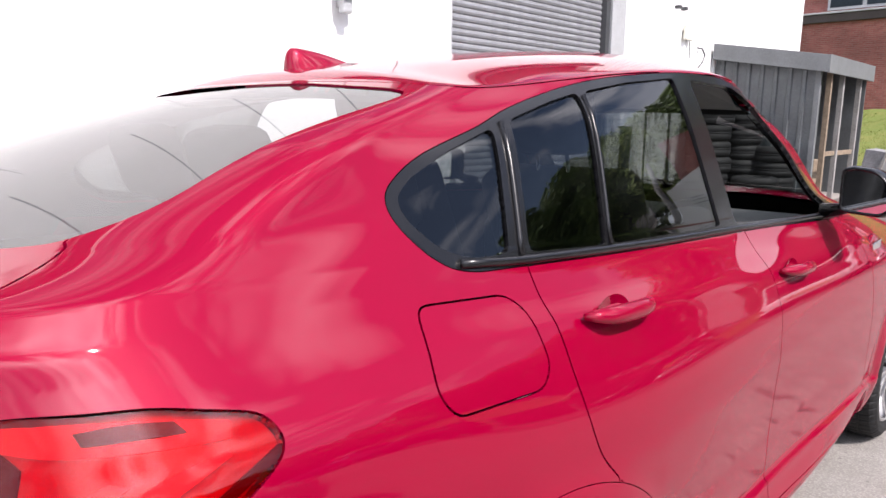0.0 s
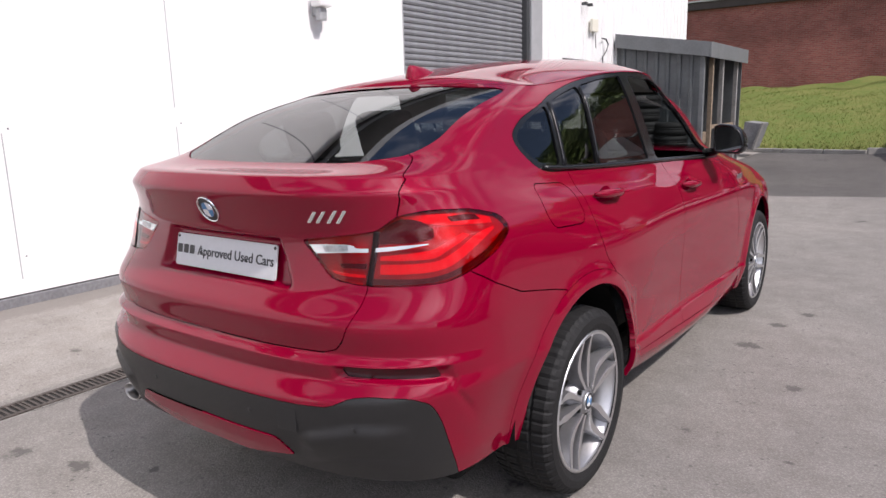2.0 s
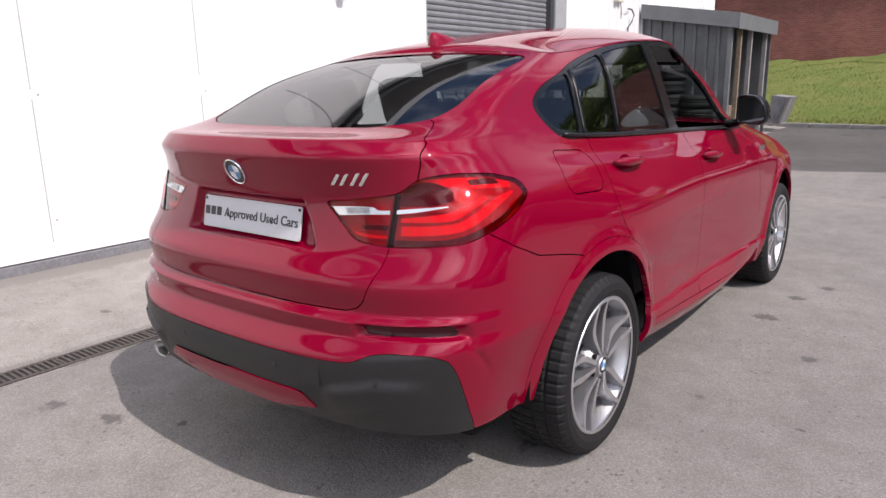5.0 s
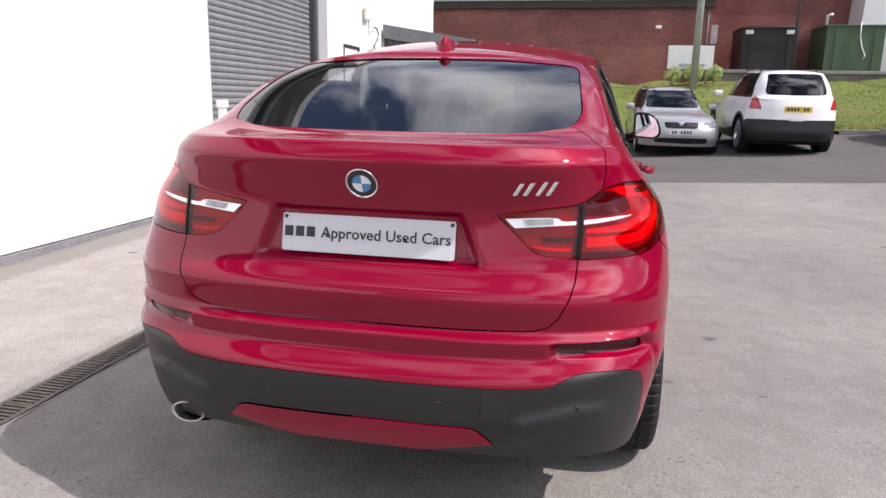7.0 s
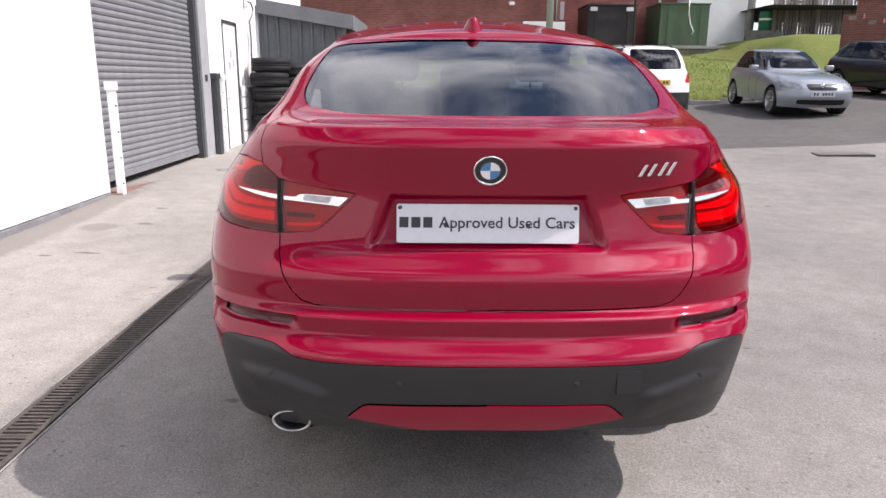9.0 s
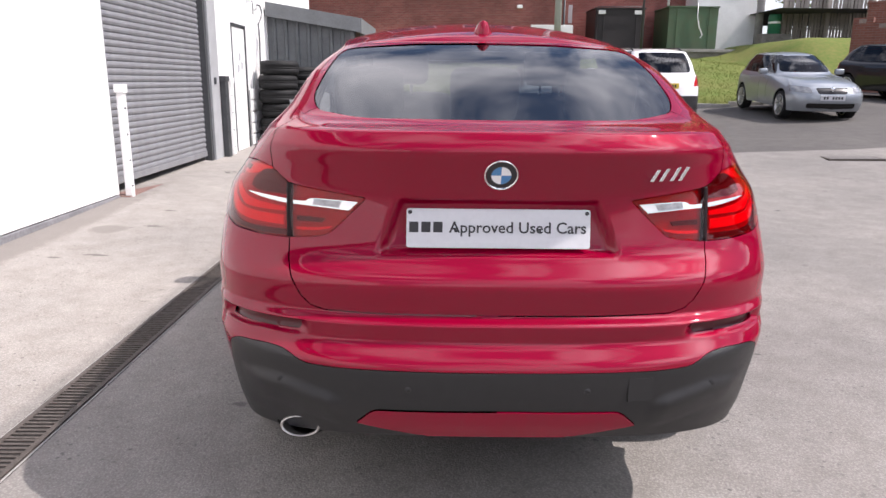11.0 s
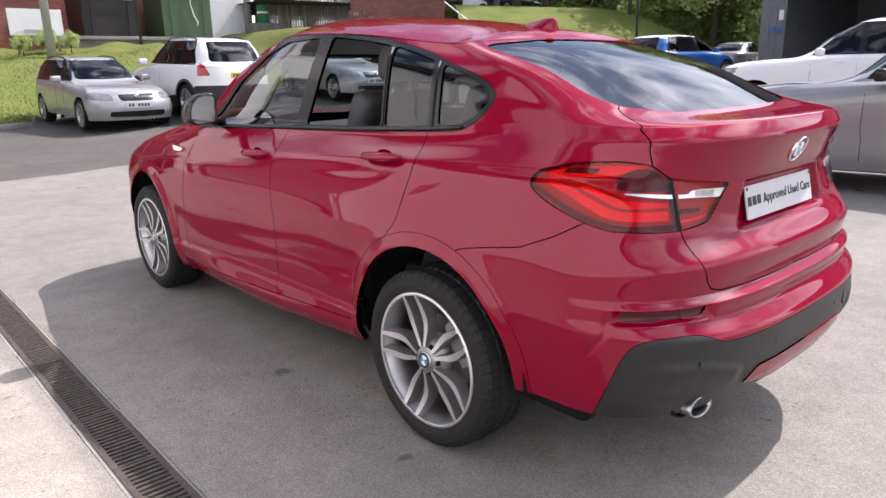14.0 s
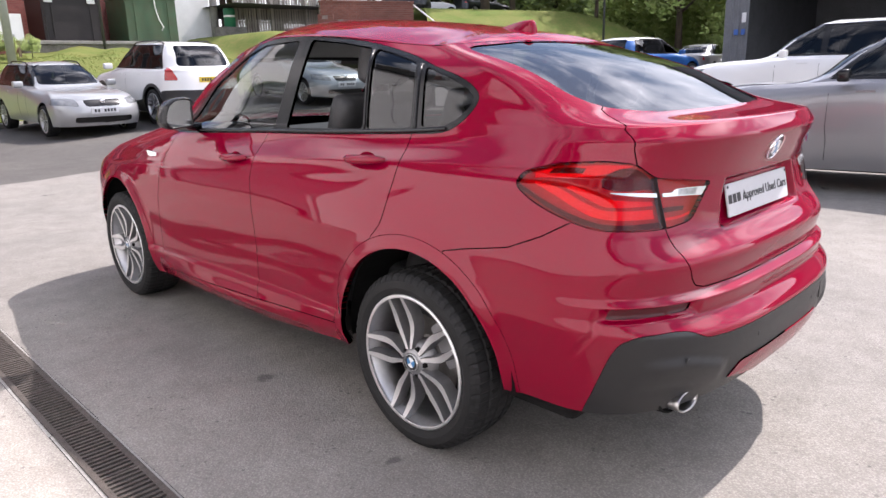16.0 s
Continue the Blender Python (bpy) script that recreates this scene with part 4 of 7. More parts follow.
# door handles, side vents, mirrors
for sgn in (1, -1):
    for y0, z0 in ((0.305, 1.088), (1.305, 1.027)):
        p, n = skin.near("yz", y0, z0, lambda x, y, z: x > 0.6)
        cup = part("handle_cup", bm_lathe([(-0.006, 0.0005), (-0.004, 0.028), (0.0015, 0.040), (0.0025, 0.043)], 28, "x"), PAINT, car, smooth=True)
        cup.matrix_local = Matrix.Translation((sgn * (p.x - 0.002), y0 - 0.01, z0 - 0.008)) @ pose(0, 0, 0, 0, 0, 0 if sgn > 0 else 180) @ pose(0, 0, 0, 0, -8, 0) @ Matrix.Diagonal((1, 1.5, 0.95, 1))
        ts = np.linspace(-1, 1, 15)
        pts = [(sgn * (p.x + 0.004 + 0.030 * (1 - abs(t) ** 3.2)), y0 + 0.122 * t, z0 + 0.006 + 0.006 * (-t)) for t in ts]
        bar = bm_tube(pts, [0.006 + 0.0125 * (1 - abs(t) ** 4) for t in ts], 10)
        part("door_handle", bar, PAINT, car, "red bow door handle", smooth=True)
    p, n = skin.near("yz", 2.22, 0.985, lambda x, y, z: x > 0.6)
    vent = part("side_vent", bm_prism([(-0.07, 0.012), (0.075, 0.02), (0.06, -0.012), (-0.05, -0.014)], "x", -0.004, 0.006, 0.002), CHROME, car, "small chrome side trim")
    vent.location = (sgn * p.x, 2.25, 0.985)
    # mirror
    rim = round_poly([(a, b) for a, b in ((-0.080, -0.072), (0.050, -0.079), (0.080, -0.055), (0.078, -0.015), (0.058, 0.040), (0.015, 0.074), (-0.055, 0.081), (-0.082, 0.070))], [0.02, 0.03, 0.025, 0.03, 0.05, 0.05, 0.02, 0.012], 5)
    hs = bmesh.new()
    loops = [[hs.verts.new((sgn * (a * f + da), y, b * f)) for a, b in rim] for y, f, da in ((-0.036, 0.84, 0), (-0.050, 0.86, 0), (-0.055, 0.92, 0), (-0.049, 0.99, 0), (-0.02, 1.03, 0), (0.02, 1.0, 0.0), (0.055, 0.88, -0.002), (0.080, 0.66, -0.006), (0.094, 0.36, -0.010), (0.098, 0.08, -0.012))]
    for p0, p1 in zip(loops, loops[1:]):
        for k in range(len(rim)):
            hs.faces.new((p0[k], p0[(k + 1) % len(rim)], p1[(k + 1) % len(rim)], p1[k]))
    hs.faces.new(loops[-1])
    bmesh.ops.recalc_face_normals(hs, faces=hs.faces)
    mir = part("door_mirror", hs, BLACK_TRIM, car, "gloss black door mirror", smooth=True)
    mir.matrix_local = pose(sgn * 0.955, 1.725, 1.237, 0, 0, sgn * -6)
    gl = bm_prism([(sgn * a * 0.85, b * 0.85) for a, b in rim][::sgn], "y", -0.043, -0.0475)
    part("mirror_glass", gl, MIRROR, mir, "mirror glass")
    part("mirror_arm", bm_tube([(sgn * 0.80, 1.78, 1.155), (sgn * 0.86, 1.765, 1.168), (sgn * 0.90, 1.745, 1.19)], [0.026, 0.022, 0.024], 12), BLACK_TRIM, car, "black mirror arm", smooth=True)

# belt and pillar trim
for sgn in (1, -1):
    tr = []
    for y in np.linspace(2.05, -0.05, 36):
        z = float(np.interp(y, [-0.06, 0.10, 0.6, 1.2, 2.10], [1.218, 1.204, 1.180, 1.159, 1.130]))
        p, n = skin.near("yz", y, z, lambda x, yy, zz: x > 0.6)
        tr.append((sgn * (p.x + 0.003), y, z))
    part("belt_trim", bm_tube(tr, 0.0085, 8), BLACK_TRIM, car, "black belt trim", smooth=True)
    for (ya, za), (yb, zb), r in (((0.105, 1.205), (0.165, 1.445), 0.007), ((0.40, 1.195), (0.46, 1.505), 0.006)):
        ln = []
        for f in np.linspace(0, 1, 8):
            p, n = skin.near("yz", ya + (yb - ya) * f, za + (zb - za) * f, lambda x, yy, zz: x > 0.5)
            ln.append((sgn * (p.x + 0.001), p.y, p.z))
        part("pillar_trim", bm_tube(ln, r, 6), BLACK_TRIM, car, smooth=True)

# wheels
def spoke(turn, lean):
    """One bowed spoke: a dark body with a machined face."""
    outline, rr = [], np.linspace(0.052, 0.252, 13)
    mid = lambda r: lean * (0.0115 + 0.029 * math.sin(min((r - 0.052) / 0.11, 1) * math.pi / 2) ** 1.3 - 0.004 * max(r - 0.162, 0) / 0.09)
    wid = lambda r: 0.0075 + 0.0060 * math.sin((r - 0.05) / 0.2 * 2.9) ** 1.5
    bm = bmesh.new()
    rings_ = []
    for r in rr:
        f = (r - 0.052) / 0.2
        face = 0.012 - 0.024 * math.sin(f * math.pi) * 0.6 + 0.012 * f
        c, w = mid(r), wid(r)
        rings_.append([bm.verts.new((x, r, c + s * w * k)) for x, s, k in ((face, -1, 0.92), (face, 1, 0.92), (face - 0.004, 1, 1.0), (face - 0.05, 1, 1.2), (face - 0.05, -1, 1.2), (face - 0.006, -1, 1.0))])
    faces = []
    for a, b in zip(rings_, rings_[1:]):
        for k in range(6):
            f = bm.faces.new((a[k], a[(k + 1) % 6], b[(k + 1) % 6], b[k]))
            f.material_index = 0 if k == 0 else 1
    bm.faces.new(rings_[0])
    bm.faces.new(rings_[-1][::-1])
    bmesh.ops.recalc_face_normals(bm, faces=bm.faces)
    bmesh.ops.transform(bm, matrix=Matrix.Rotation(turn, 4, "X"), verts=bm.verts)
    return bm


def build_wheel(parent, name="wheel"):
    rim = [(0.020, 0.252), (0.024, 0.262), (0.018, 0.267), (0.0, 0.262), (-0.03, 0.245), (-0.20, 0.235), (-0.20, 0.25)]
    wheel = part(name, bm_lathe(rim, 72, "x"), ALLOY, parent, "silver and grey twin-spoke alloy wheel", smooth=True)
    prof = [(0.012, 0.262), (0.022, 0.272), (0.030, 0.292), (0.028, 0.318), (0.016, 0.336), (0.004, 0.3455), (-0.035, 0.3495), (-0.04, 0.343), (-0.047, 0.343), (-0.052, 0.351), (-0.085, 0.3520), (-0.09, 0.344), (-0.098, 0.344), (-0.103, 0.352), (-0.14, 0.3510), (-0.145, 0.343), (-0.152, 0.343), (-0.157, 0.3495), (-0.195, 0.3455), (-0.208, 0.336), (-0.22, 0.318), (-0.222, 0.292), (-0.214, 0.272), (-0.204, 0.262)]
    segs = 224
    bm = bmesh.new()
    rws = []
    for a, r in prof:
        row = []
        for k in range(segs):
            cut = 0.0055 if (k % 4 == 0 and r > 0.334 and (a > -0.036 or a < -0.156 or r > 0.348)) else 0.0
            t = 2 * math.pi * (k + (0.3 if a > -0.09 else 0.9) * (k % 4 == 0)) / segs
            row.append(bm.verts.new((a, (r - cut) * math.cos(t), (r - cut) * math.sin(t))))
        rws.append(row)
    for r0, r1 in zip(rws, rws[1:]):
        for k in range(segs):
            bm.faces.new((r0[k], r0[(k + 1) % segs], r1[(k + 1) % segs], r1[k]))
    bmesh.ops.recalc_face_normals(bm, faces=bm.faces)
    part("tyre", bm, RUBBER, wheel, "black rubber tyre with worn tread")
    for k in range(5):
        for lean in (-1, 1):
            sp = part("spoke", spoke(2 * math.pi * k / 5, lean), ALLOY, wheel)
            sp.data.materials.append(ALLOY_DARK)
        b = part("wheel_bolt", bm_lathe([(0.0, 0.011), (0.012, 0.010), (0.013, 0.001)], 6, "x"), DARK, wheel)
        a = 2 * math.pi * (k + 0.5) / 5
        b.location = (-0.008, 0.056 * math.cos(a), 0.056 * math.sin(a))
    part("hub", bm_lathe([(-0.05, 0.085), (-0.02, 0.078), (-0.008, 0.060), (0.010, 0.047), (0.012, 0.036)], 40, "x"), ALLOY_DARK, wheel, smooth=True)
    cap = part("hub_cap", bm_lathe([(0.010, 0.0335), (0.016, 0.0330), (0.0175, 0.0305)], 32, "x"), ALLOY, wheel, "round badge cap", smooth=True)
    for k in range(4):
        a = np.linspace(math.pi / 2 * k, math.pi / 2 * (k + 1), 7)
        part("cap_quarter", bm_prism([(0, 0)] + [(0.021 * math.cos(t), 0.021 * math.sin(t)) for t in a], "x", 0.012, 0.0185), ROUNDEL_BLUE if k % 2 else ROUNDEL_WHITE, wheel)
    part("cap_ring", bm_lathe([(0.012, 0.031), (0.0175, 0.031), (0.0178, 0.021), (0.012, 0.021)], 32, "x"), INK, wheel)
    part("brake_disc", bm_lathe([(-0.075, 0.165), (-0.068, 0.165), (-0.068, 0.09), (-0.06, 0.075), (-0.055, 0.001)], 48, "x"), TREAD_GREY, wheel, "grey iron brake disc", smooth=False)
    part("wheel_back", bm_lathe([(-0.19, 0.24), (-0.16, 0.10), (-0.16, 0.001)], 40, "x"), DARK, wheel)
    cal = part("brake_caliper", bm_box(-0.10, -0.05, 0.10, 0.185, -0.09, 0.09, 0.015), ALLOY_DARK, wheel)
    return wheel


def copy_part(ob, m):
    """A copy of a part and its pieces under the same thing."""
    made = {}
    for o in (ob, *ob.children_recursive):
        made[o] = o.copy()
        scene.collection.objects.link(made[o])
        made[o].parent = made.get(o.parent, o.parent)
    made[ob].matrix_local = m
    return made[ob]


wheel = build_wheel(car)
wheel.matrix_local = pose(0.893, 0, 0.352, 25, 0, 0)
copy_part(wheel, pose(0.885, 2.81, 0.352, 60, 0, 0))
copy_part(wheel, pose(-0.893, 0, 0.352, 34, 0, 180))
copy_part(wheel, pose(-0.885, 2.81, 0.352, 40, 0, 180))
for sgn in (1, -1):
    for cy in (0.0, 2.81):
        bm = bmesh.new()
        arc = [(cy + 0.445 * math.cos(t), 0.385 + 0.445 * math.sin(t)) for t in np.linspace(-0.12, math.pi + 0.12, 30)]
        vo = [[bm.verts.new((sgn * x, a, b)) for a, b in arc] for x in (0.85, 0.50)]
        for k in range(29):
            bm.faces.new((vo[0][k], vo[0][k + 1], vo[1][k + 1], vo[1][k]))
        bm.faces.new(vo[1])
        part("wheel_liner", bm, DARK, car, "black wheel arch liner")
part("underbody", bm_box(-0.74, 0.74, -0.62, 3.2, 0.26, 0.38, 0.03), DARK, car)
part("tail_pan", bm_box(-0.66, 0.66, -0.86, -0.60, 0.40, 0.44, 0.015), DARK, car)
part("cabin_floor", bm_box(-0.74, 0.74, -0.55, 2.2, 0.42, 0.50), CABIN, car)


# cabin
def seat(x, y, parent, width=0.50, tilt=-18):
    s = part("seat", bm_box(-width / 2, width / 2, -0.26, 0.28, 0.0, 0.16, 0.05, 3), CABIN, parent, "black leather seat", smooth=True)
    s.matrix_local = pose(x, y, 0.58, 4, 0, 0)
    b = part("backrest", bm_box(-width / 2, width / 2, -0.07, 0.07, 0.0, 0.66, 0.06, 3), CABIN, s, smooth=True)
    b.matrix_local = pose(0, -0.24, 0.12, -tilt, 0, 0)
    h = part("headrest", bm_box(-0.135, 0.135, -0.055, 0.055, 0.0, 0.20, 0.05, 3), CABIN, s, smooth=True)
    h.matrix_local = pose(0, -0.46, 0.80, -tilt * 0.5, 0, 0)
    part("headrest_post", bm_tube([(-0.05, -0.43, 0.66), (-0.05, -0.455, 0.80)], 0.006, 8), CHROME, s, smooth=True)
    part("headrest_post", bm_tube([(0.05, -0.43, 0.66), (0.05, -0.455, 0.80)], 0.006, 8), CHROME, s, smooth=True)
    return s


for x in (-0.37, 0.37):
    seat(x, 1.25, car).location.z = 0.60
for x in (-0.45, 0.0, 0.45):
    seat(x, 0.52, car, 0.44, -26).location.z = 0.47
dash = bm_prism([(1.75, 0.6), (1.72, 0.95), (1.80, 1.06), (2.2, 1.09), (2.3, 0.7)], "x", -0.70, 0.70, 0.02)
part("dashboard", dash, CABIN, car, smooth=False)
sw = part("steering_wheel", bm_tube([(0.185 * math.cos(t), 0, 0.185 * math.sin(t)) for t in np.linspace(0, 2 * math.pi, 36, endpoint=False)], 0.015, 8, closed=True), CABIN, car, "black steering wheel", smooth=True)
sw.matrix_local = pose(0.37, 1.66, 0.98, -22, 0, 0)
part("parcel_shelf", bm_box(-0.62, 0.62, -0.62, 0.02, 1.10, 1.125, 0.008), CABIN, car)


# ---- the yard ----
def ground_z(x, y):
    """Height of the yard: level round the red car, rising gently ahead and to the east."""
    t = min(max((y - 1.5) / 11.0, 0.0), 1.7)
    t = t * t * (2.0 - t) if t < 1.0 else t
    east = max(x - 8.0, 0.0)
    return t * (0.13 + 0.054 * min(max(x, 0.0), 11.0)) + 0.085 * min(east, 6.0) * (1 - min(t, 1.0)) + (0.028 + 0.022 * min(max((y - 1.0) / 4.0, 0.0), 1.0)) * min(max(-1.9 - x, 0.0), 2.0)


STAINS = ((-1.28, -1.09, 0.07, 0.05), (-0.93, -1.01, 0.09, 0.05), (-0.63, -0.85, 0.03, 0.03), (-0.98, 0.99, 0.06, 0.06), (-1.03, -0.02, 0.05, 0.03), (1.12, 2.49, 0.07, 0.06), (1.05, 1.99, 0.10, 0.08), (1.25, 2.82, 0.06, 0.06), (1.39, 1.43, 0.05, 0.06), (1.51, 0.61, 0.03, 0.02), (-2.85, 2.42, 0.14, 0.035), (-3.12, 2.3, 0.08, 0.03), (-2.84, 3.47, 0.10, 0.05), (-2.96, 4.18, 0.08, 0.04), (-2.4, -0.29, 0.06, 0.04))
DAMP = ((-3.17, 3.27, 0.17, 0.17), (-3.62, 2.0, 0.26, 4.0), (-3.62, -3.0, 0.20, 4.0))


def asphalt_material():
    m = bpy.data.materials.new("worn_asphalt")
    m.use_nodes = True
    n, l = m.node_tree.nodes, m.node_tree.links
    b = n["Principled BSDF"]
    b.inputs["Roughness"].default_value = 0.92
    b.inputs["Specular IOR Level"].default_value = 0.25
    tc = n.new("ShaderNodeTexCoord")

    def noise_at(scale, detail=4.0, rough=0.55):
        t = n.new("ShaderNodeTexNoise")
        t.inputs["Scale"].default_value, t.inputs["Detail"].default_value, t.inputs["Roughness"].default_value = scale, detail, rough
        l.new(tc.outputs["Object"], t.inputs[0])
        return t.outputs[0]

    def ramp_of(src, a, b_, ca, cb):
        r = n.new("ShaderNodeValToRGB")
        r.color_ramp.elements[0].position, r.color_ramp.elements[0].color = a, ca
        r.color_ramp.elements[1].position, r.color_ramp.elements[1].color = b_, cb
        l.new(src, r.inputs[0])
        return r.outputs[0]

    def mixed(kind, fac, a, c):
        x = n.new("ShaderNodeMixRGB")
        x.blend_type = kind
        for k, v in ((0, fac), (1, a), (2, c)):
            if isinstance(v, (int, float)):
                x.inputs[k].default_value = v
            elif isinstance(v, tuple):
                x.inputs[k].default_value = v
            else:
                l.new(v, x.inputs[k])
        return x.outputs[0]

    stones = n.new("ShaderNodeTexVoronoi")
    stones.inputs["Scale"].default_value = 120.0
    l.new(tc.outputs["Object"], stones.inputs["Vector"])
    grit = ramp_of(stones.outputs["Color"], 0.15, 0.9, (0.235, 0.222, 0.208, 1), (0.305, 0.29, 0.273, 1))
    col = mixed("MIX", ramp_of(stones.outputs["Distance"], 0.25, 0.7, (0, 0, 0, 1), (1, 1, 1, 1)), grit, (0.205, 0.194, 0.182, 1))
    col = mixed("MULTIPLY", 1.0, col, ramp_of(noise_at(0.45, 5), 0.3, 0.7, (0.80, 0.80, 0.80, 1), (1.12, 1.11, 1.09, 1)))
    col = mixed("MULTIPLY", 1.0, col, ramp_of(noise_at(5.0, 6, 0.7), 0.3, 0.62, (0.84, 0.83, 0.82, 1), (1.05, 1.05, 1.05, 1)))
    # pits where stones have come out, and hairline cracks
    pits = n.new("ShaderNodeTexVoronoi")
    pits.inputs["Scale"].default_value = 24.0
    l.new(tc.outputs["Object"], pits.inputs["Vector"])
    pit = ramp_of(pits.outputs["Distance"], 0.14, 0.24, (1, 1, 1, 1), (0, 0, 0, 1))
    pit = mixed("MULTIPLY", 1.0, pit, ramp_of(noise_at(3.0, 4, 0.65), 0.46, 0.62, (0, 0, 0, 1), (0.8, 0.8, 0.8, 1)))
    col = mixed("MIX", pit, col, (0.10, 0.095, 0.092, 1))
    # oil spots and damp patches
    spots = ramp_of(noise_at(2.1, 3, 0.5), 0.69, 0.73, (0, 0, 0, 1), (1, 1, 1, 1))
    edge = ramp_of(noise_at(14, 5, 0.7), 0.42, 0.58, (0, 0, 0, 1), (1, 1, 1, 1))
    col = mixed("MIX", mixed("MULTIPLY", 1.0, spots, edge), col, (0.065, 0.062, 0.06, 1))
    # single stains: middle, half length and width
    def field(x, y, a, c):
        near = n.new("ShaderNodeVectorMath")
        near.operation = "MULTIPLY_ADD"
        near.inputs[1].default_value, near.inputs[2].default_value = (1 / a, 1 / c, 0), (-x / a, -y / c, 0)
        l.new(tc.outputs["Object"], near.inputs[0])
        size = n.new("ShaderNodeVectorMath")
        size.operation = "LENGTH"
        l.new(near.outputs[0], size.inputs[0])
        return size.outputs["Value"]

    def least(values):
        got = values[0]
        for v in values[1:]:
            x = n.new("ShaderNodeMath")
            x.operation = "MINIMUM"
            l.new(got, x.inputs[0])
            l.new(v, x.inputs[1])
            got = x.outputs[0]
        return got

    def ragged(value, scale, much):
        x = n.new("ShaderNodeMath")
        x.operation = "MULTIPLY_ADD"
        x.inputs[1].default_value = much
        l.new(noise_at(scale, 5, 0.7), x.inputs[0])
        l.new(value, x.inputs[2])
        small = n.new("ShaderNodeMath")
        small.operation = "MULTIPLY"
        small.inputs[1].default_value = 0.3
        l.new(x.outputs[0], small.inputs[0])
        return small.outputs[0]

    oil = ragged(least([field(*q) for q in STAINS]), 26, 2.2)
    col = mixed("MIX", ramp_of(oil, 0.465, 0.60, (0.8, 0.8, 0.8, 1), (0, 0, 0, 1)), col, (0.085, 0.08, 0.076, 1))
    damp = ragged(least([field(*q) for q in DAMP]), 7, 0.9)
    col = mixed("MIX", ramp_of(damp, 0.36, 0.45, (0.8, 0.8, 0.8, 1), (0, 0, 0, 1)), col, (0.15, 0.138, 0.128, 1))
    # newer, darker surface beyond the seam at the far side of the yard
    sep = n.new("ShaderNodeSeparateXYZ")
    l.new(tc.outputs["Object"], sep.inputs[0])
    wob = n.new("ShaderNodeMath")
    wob.operation = "MULTIPLY_ADD"
    wob.inputs[1].default_value, wob.inputs[2].default_value = 0.35, 0.0
    l.new(noise_at(0.5, 2), wob.inputs[0])
    tilt = n.new("ShaderNodeMath")
    tilt.operation = "MULTIPLY_ADD"
    tilt.inputs[1].default_value = -0.06
    l.new(sep.outputs[0], tilt.inputs[0])
    l.new(sep.outputs[1], tilt.inputs[2])
    line = n.new("ShaderNodeMath")
    line.operation = "ADD"
    l.new(tilt.outputs[0], line.inputs[0])
    l.new(wob.outputs[0], line.inputs[1])
    far = n.new("ShaderNodeMapRange")
    far.inputs["From Min"].default_value, far.inputs["From Max"].default_value = 8.9, 8.98
    l.new(line.outputs[0], far.inputs["Value"])
    strip = n.new("ShaderNodeMapRange")
    strip.inputs["From Min"].default_value, strip.inputs["From Max"].default_value = -1.98, -1.93
    l.new(sep.outputs[0], strip.inputs["Value"])
    both = n.new("ShaderNodeMath")
    both.operation = "MULTIPLY"
    l.new(far.outputs[0], both.inputs[0])
    l.new(strip.outputs[0], both.inputs[1])
    col = mixed("MIX", both.outputs[0], col, mixed("MULTIPLY", 1.0, col, (0.46, 0.46, 0.47, 1)))
    pale = n.new("ShaderNodeMath")
    pale.operation = "SUBTRACT"
    pale.inputs[0].default_value = 1.0
    l.new(strip.outputs[0], pale.inputs[1])
    col = mixed("MIX", pale.outputs[0], col, mixed("MULTIPLY", 1.0, col, (1.28, 1.27, 1.25, 1)))
    l.new(col, b.inputs["Base Color"])
    bump = n.new("ShaderNodeBump")
    bump.inputs["Strength"].default_value, bump.inputs["Distance"].default_value = 0.45, 0.004
    rel = n.new("ShaderNodeMath")
    rel.operation = "MULTIPLY_ADD"
    rel.inputs[1].default_value = 1.6
    l.new(noise_at(55, 5, 0.65), rel.inputs[0])
    l.new(stones.outputs["Distance"], rel.inputs[2])
    l.new(rel.outputs[0], bump.inputs["Height"])
    l.new(bump.outputs[0], b.inputs["Normal"])
    return m


ASPHALT = asphalt_material()
CONCRETE = mat("concrete", (0.29, 0.28, 0.265), 0.9, 0, 0, 0.3, 4, 0.3, 90)
WHITE = mat("white_painted_wall", (0.82, 0.82, 0.81), 0.6, 0, 0, 0.05, 1.4, 0.04, 40)
WHITE_CLAD = mat("white_coated_steel", (0.80, 0.80, 0.79), 0.45, 0, 0, 0.08, 3)
PLINTH = mat("grey_plinth", (0.21, 0.21, 0.22), 0.7, 0, 0, 0.3, 5, 0.2, 60)
SHUTTER = mat("galvanised_slat", (0.29, 0.295, 0.31), 0.42, 0.35, 0, 0.2, 6)
FRAME_GREY = mat("grey_steel_frame", (0.42, 0.43, 0.44), 0.5, 0.2, 0, 0.15, 5)
DARK_GREY = mat("dark_grey_steel", (0.055, 0.058, 0.062), 0.5, 0.1, 0, 0.2, 5)
SHED_GREY = mat("grey_coated_sheet", (0.115, 0.125, 0.13), 0.5, 0.1, 0, 0.25, 4)
SHED_EDGE = mat("grey_fascia", (0.16, 0.17, 0.175), 0.55, 0, 0, 0.2, 4)
WOOD = mat("weathered_timber", (0.26, 0.20, 0.14), 0.85, 0, 0, 0.4, 12, 0.3, 60)
FENCE_WOOD = mat("silvered_fence_timber", (0.33, 0.30, 0.26), 0.9, 0, 0, 0.35, 10, 0.3, 50, per=0.5)
IRON = mat("rusty_cast_iron", (0.10, 0.085, 0.075), 0.75, 0.4, 0, 0.45, 25, 0.3, 200)
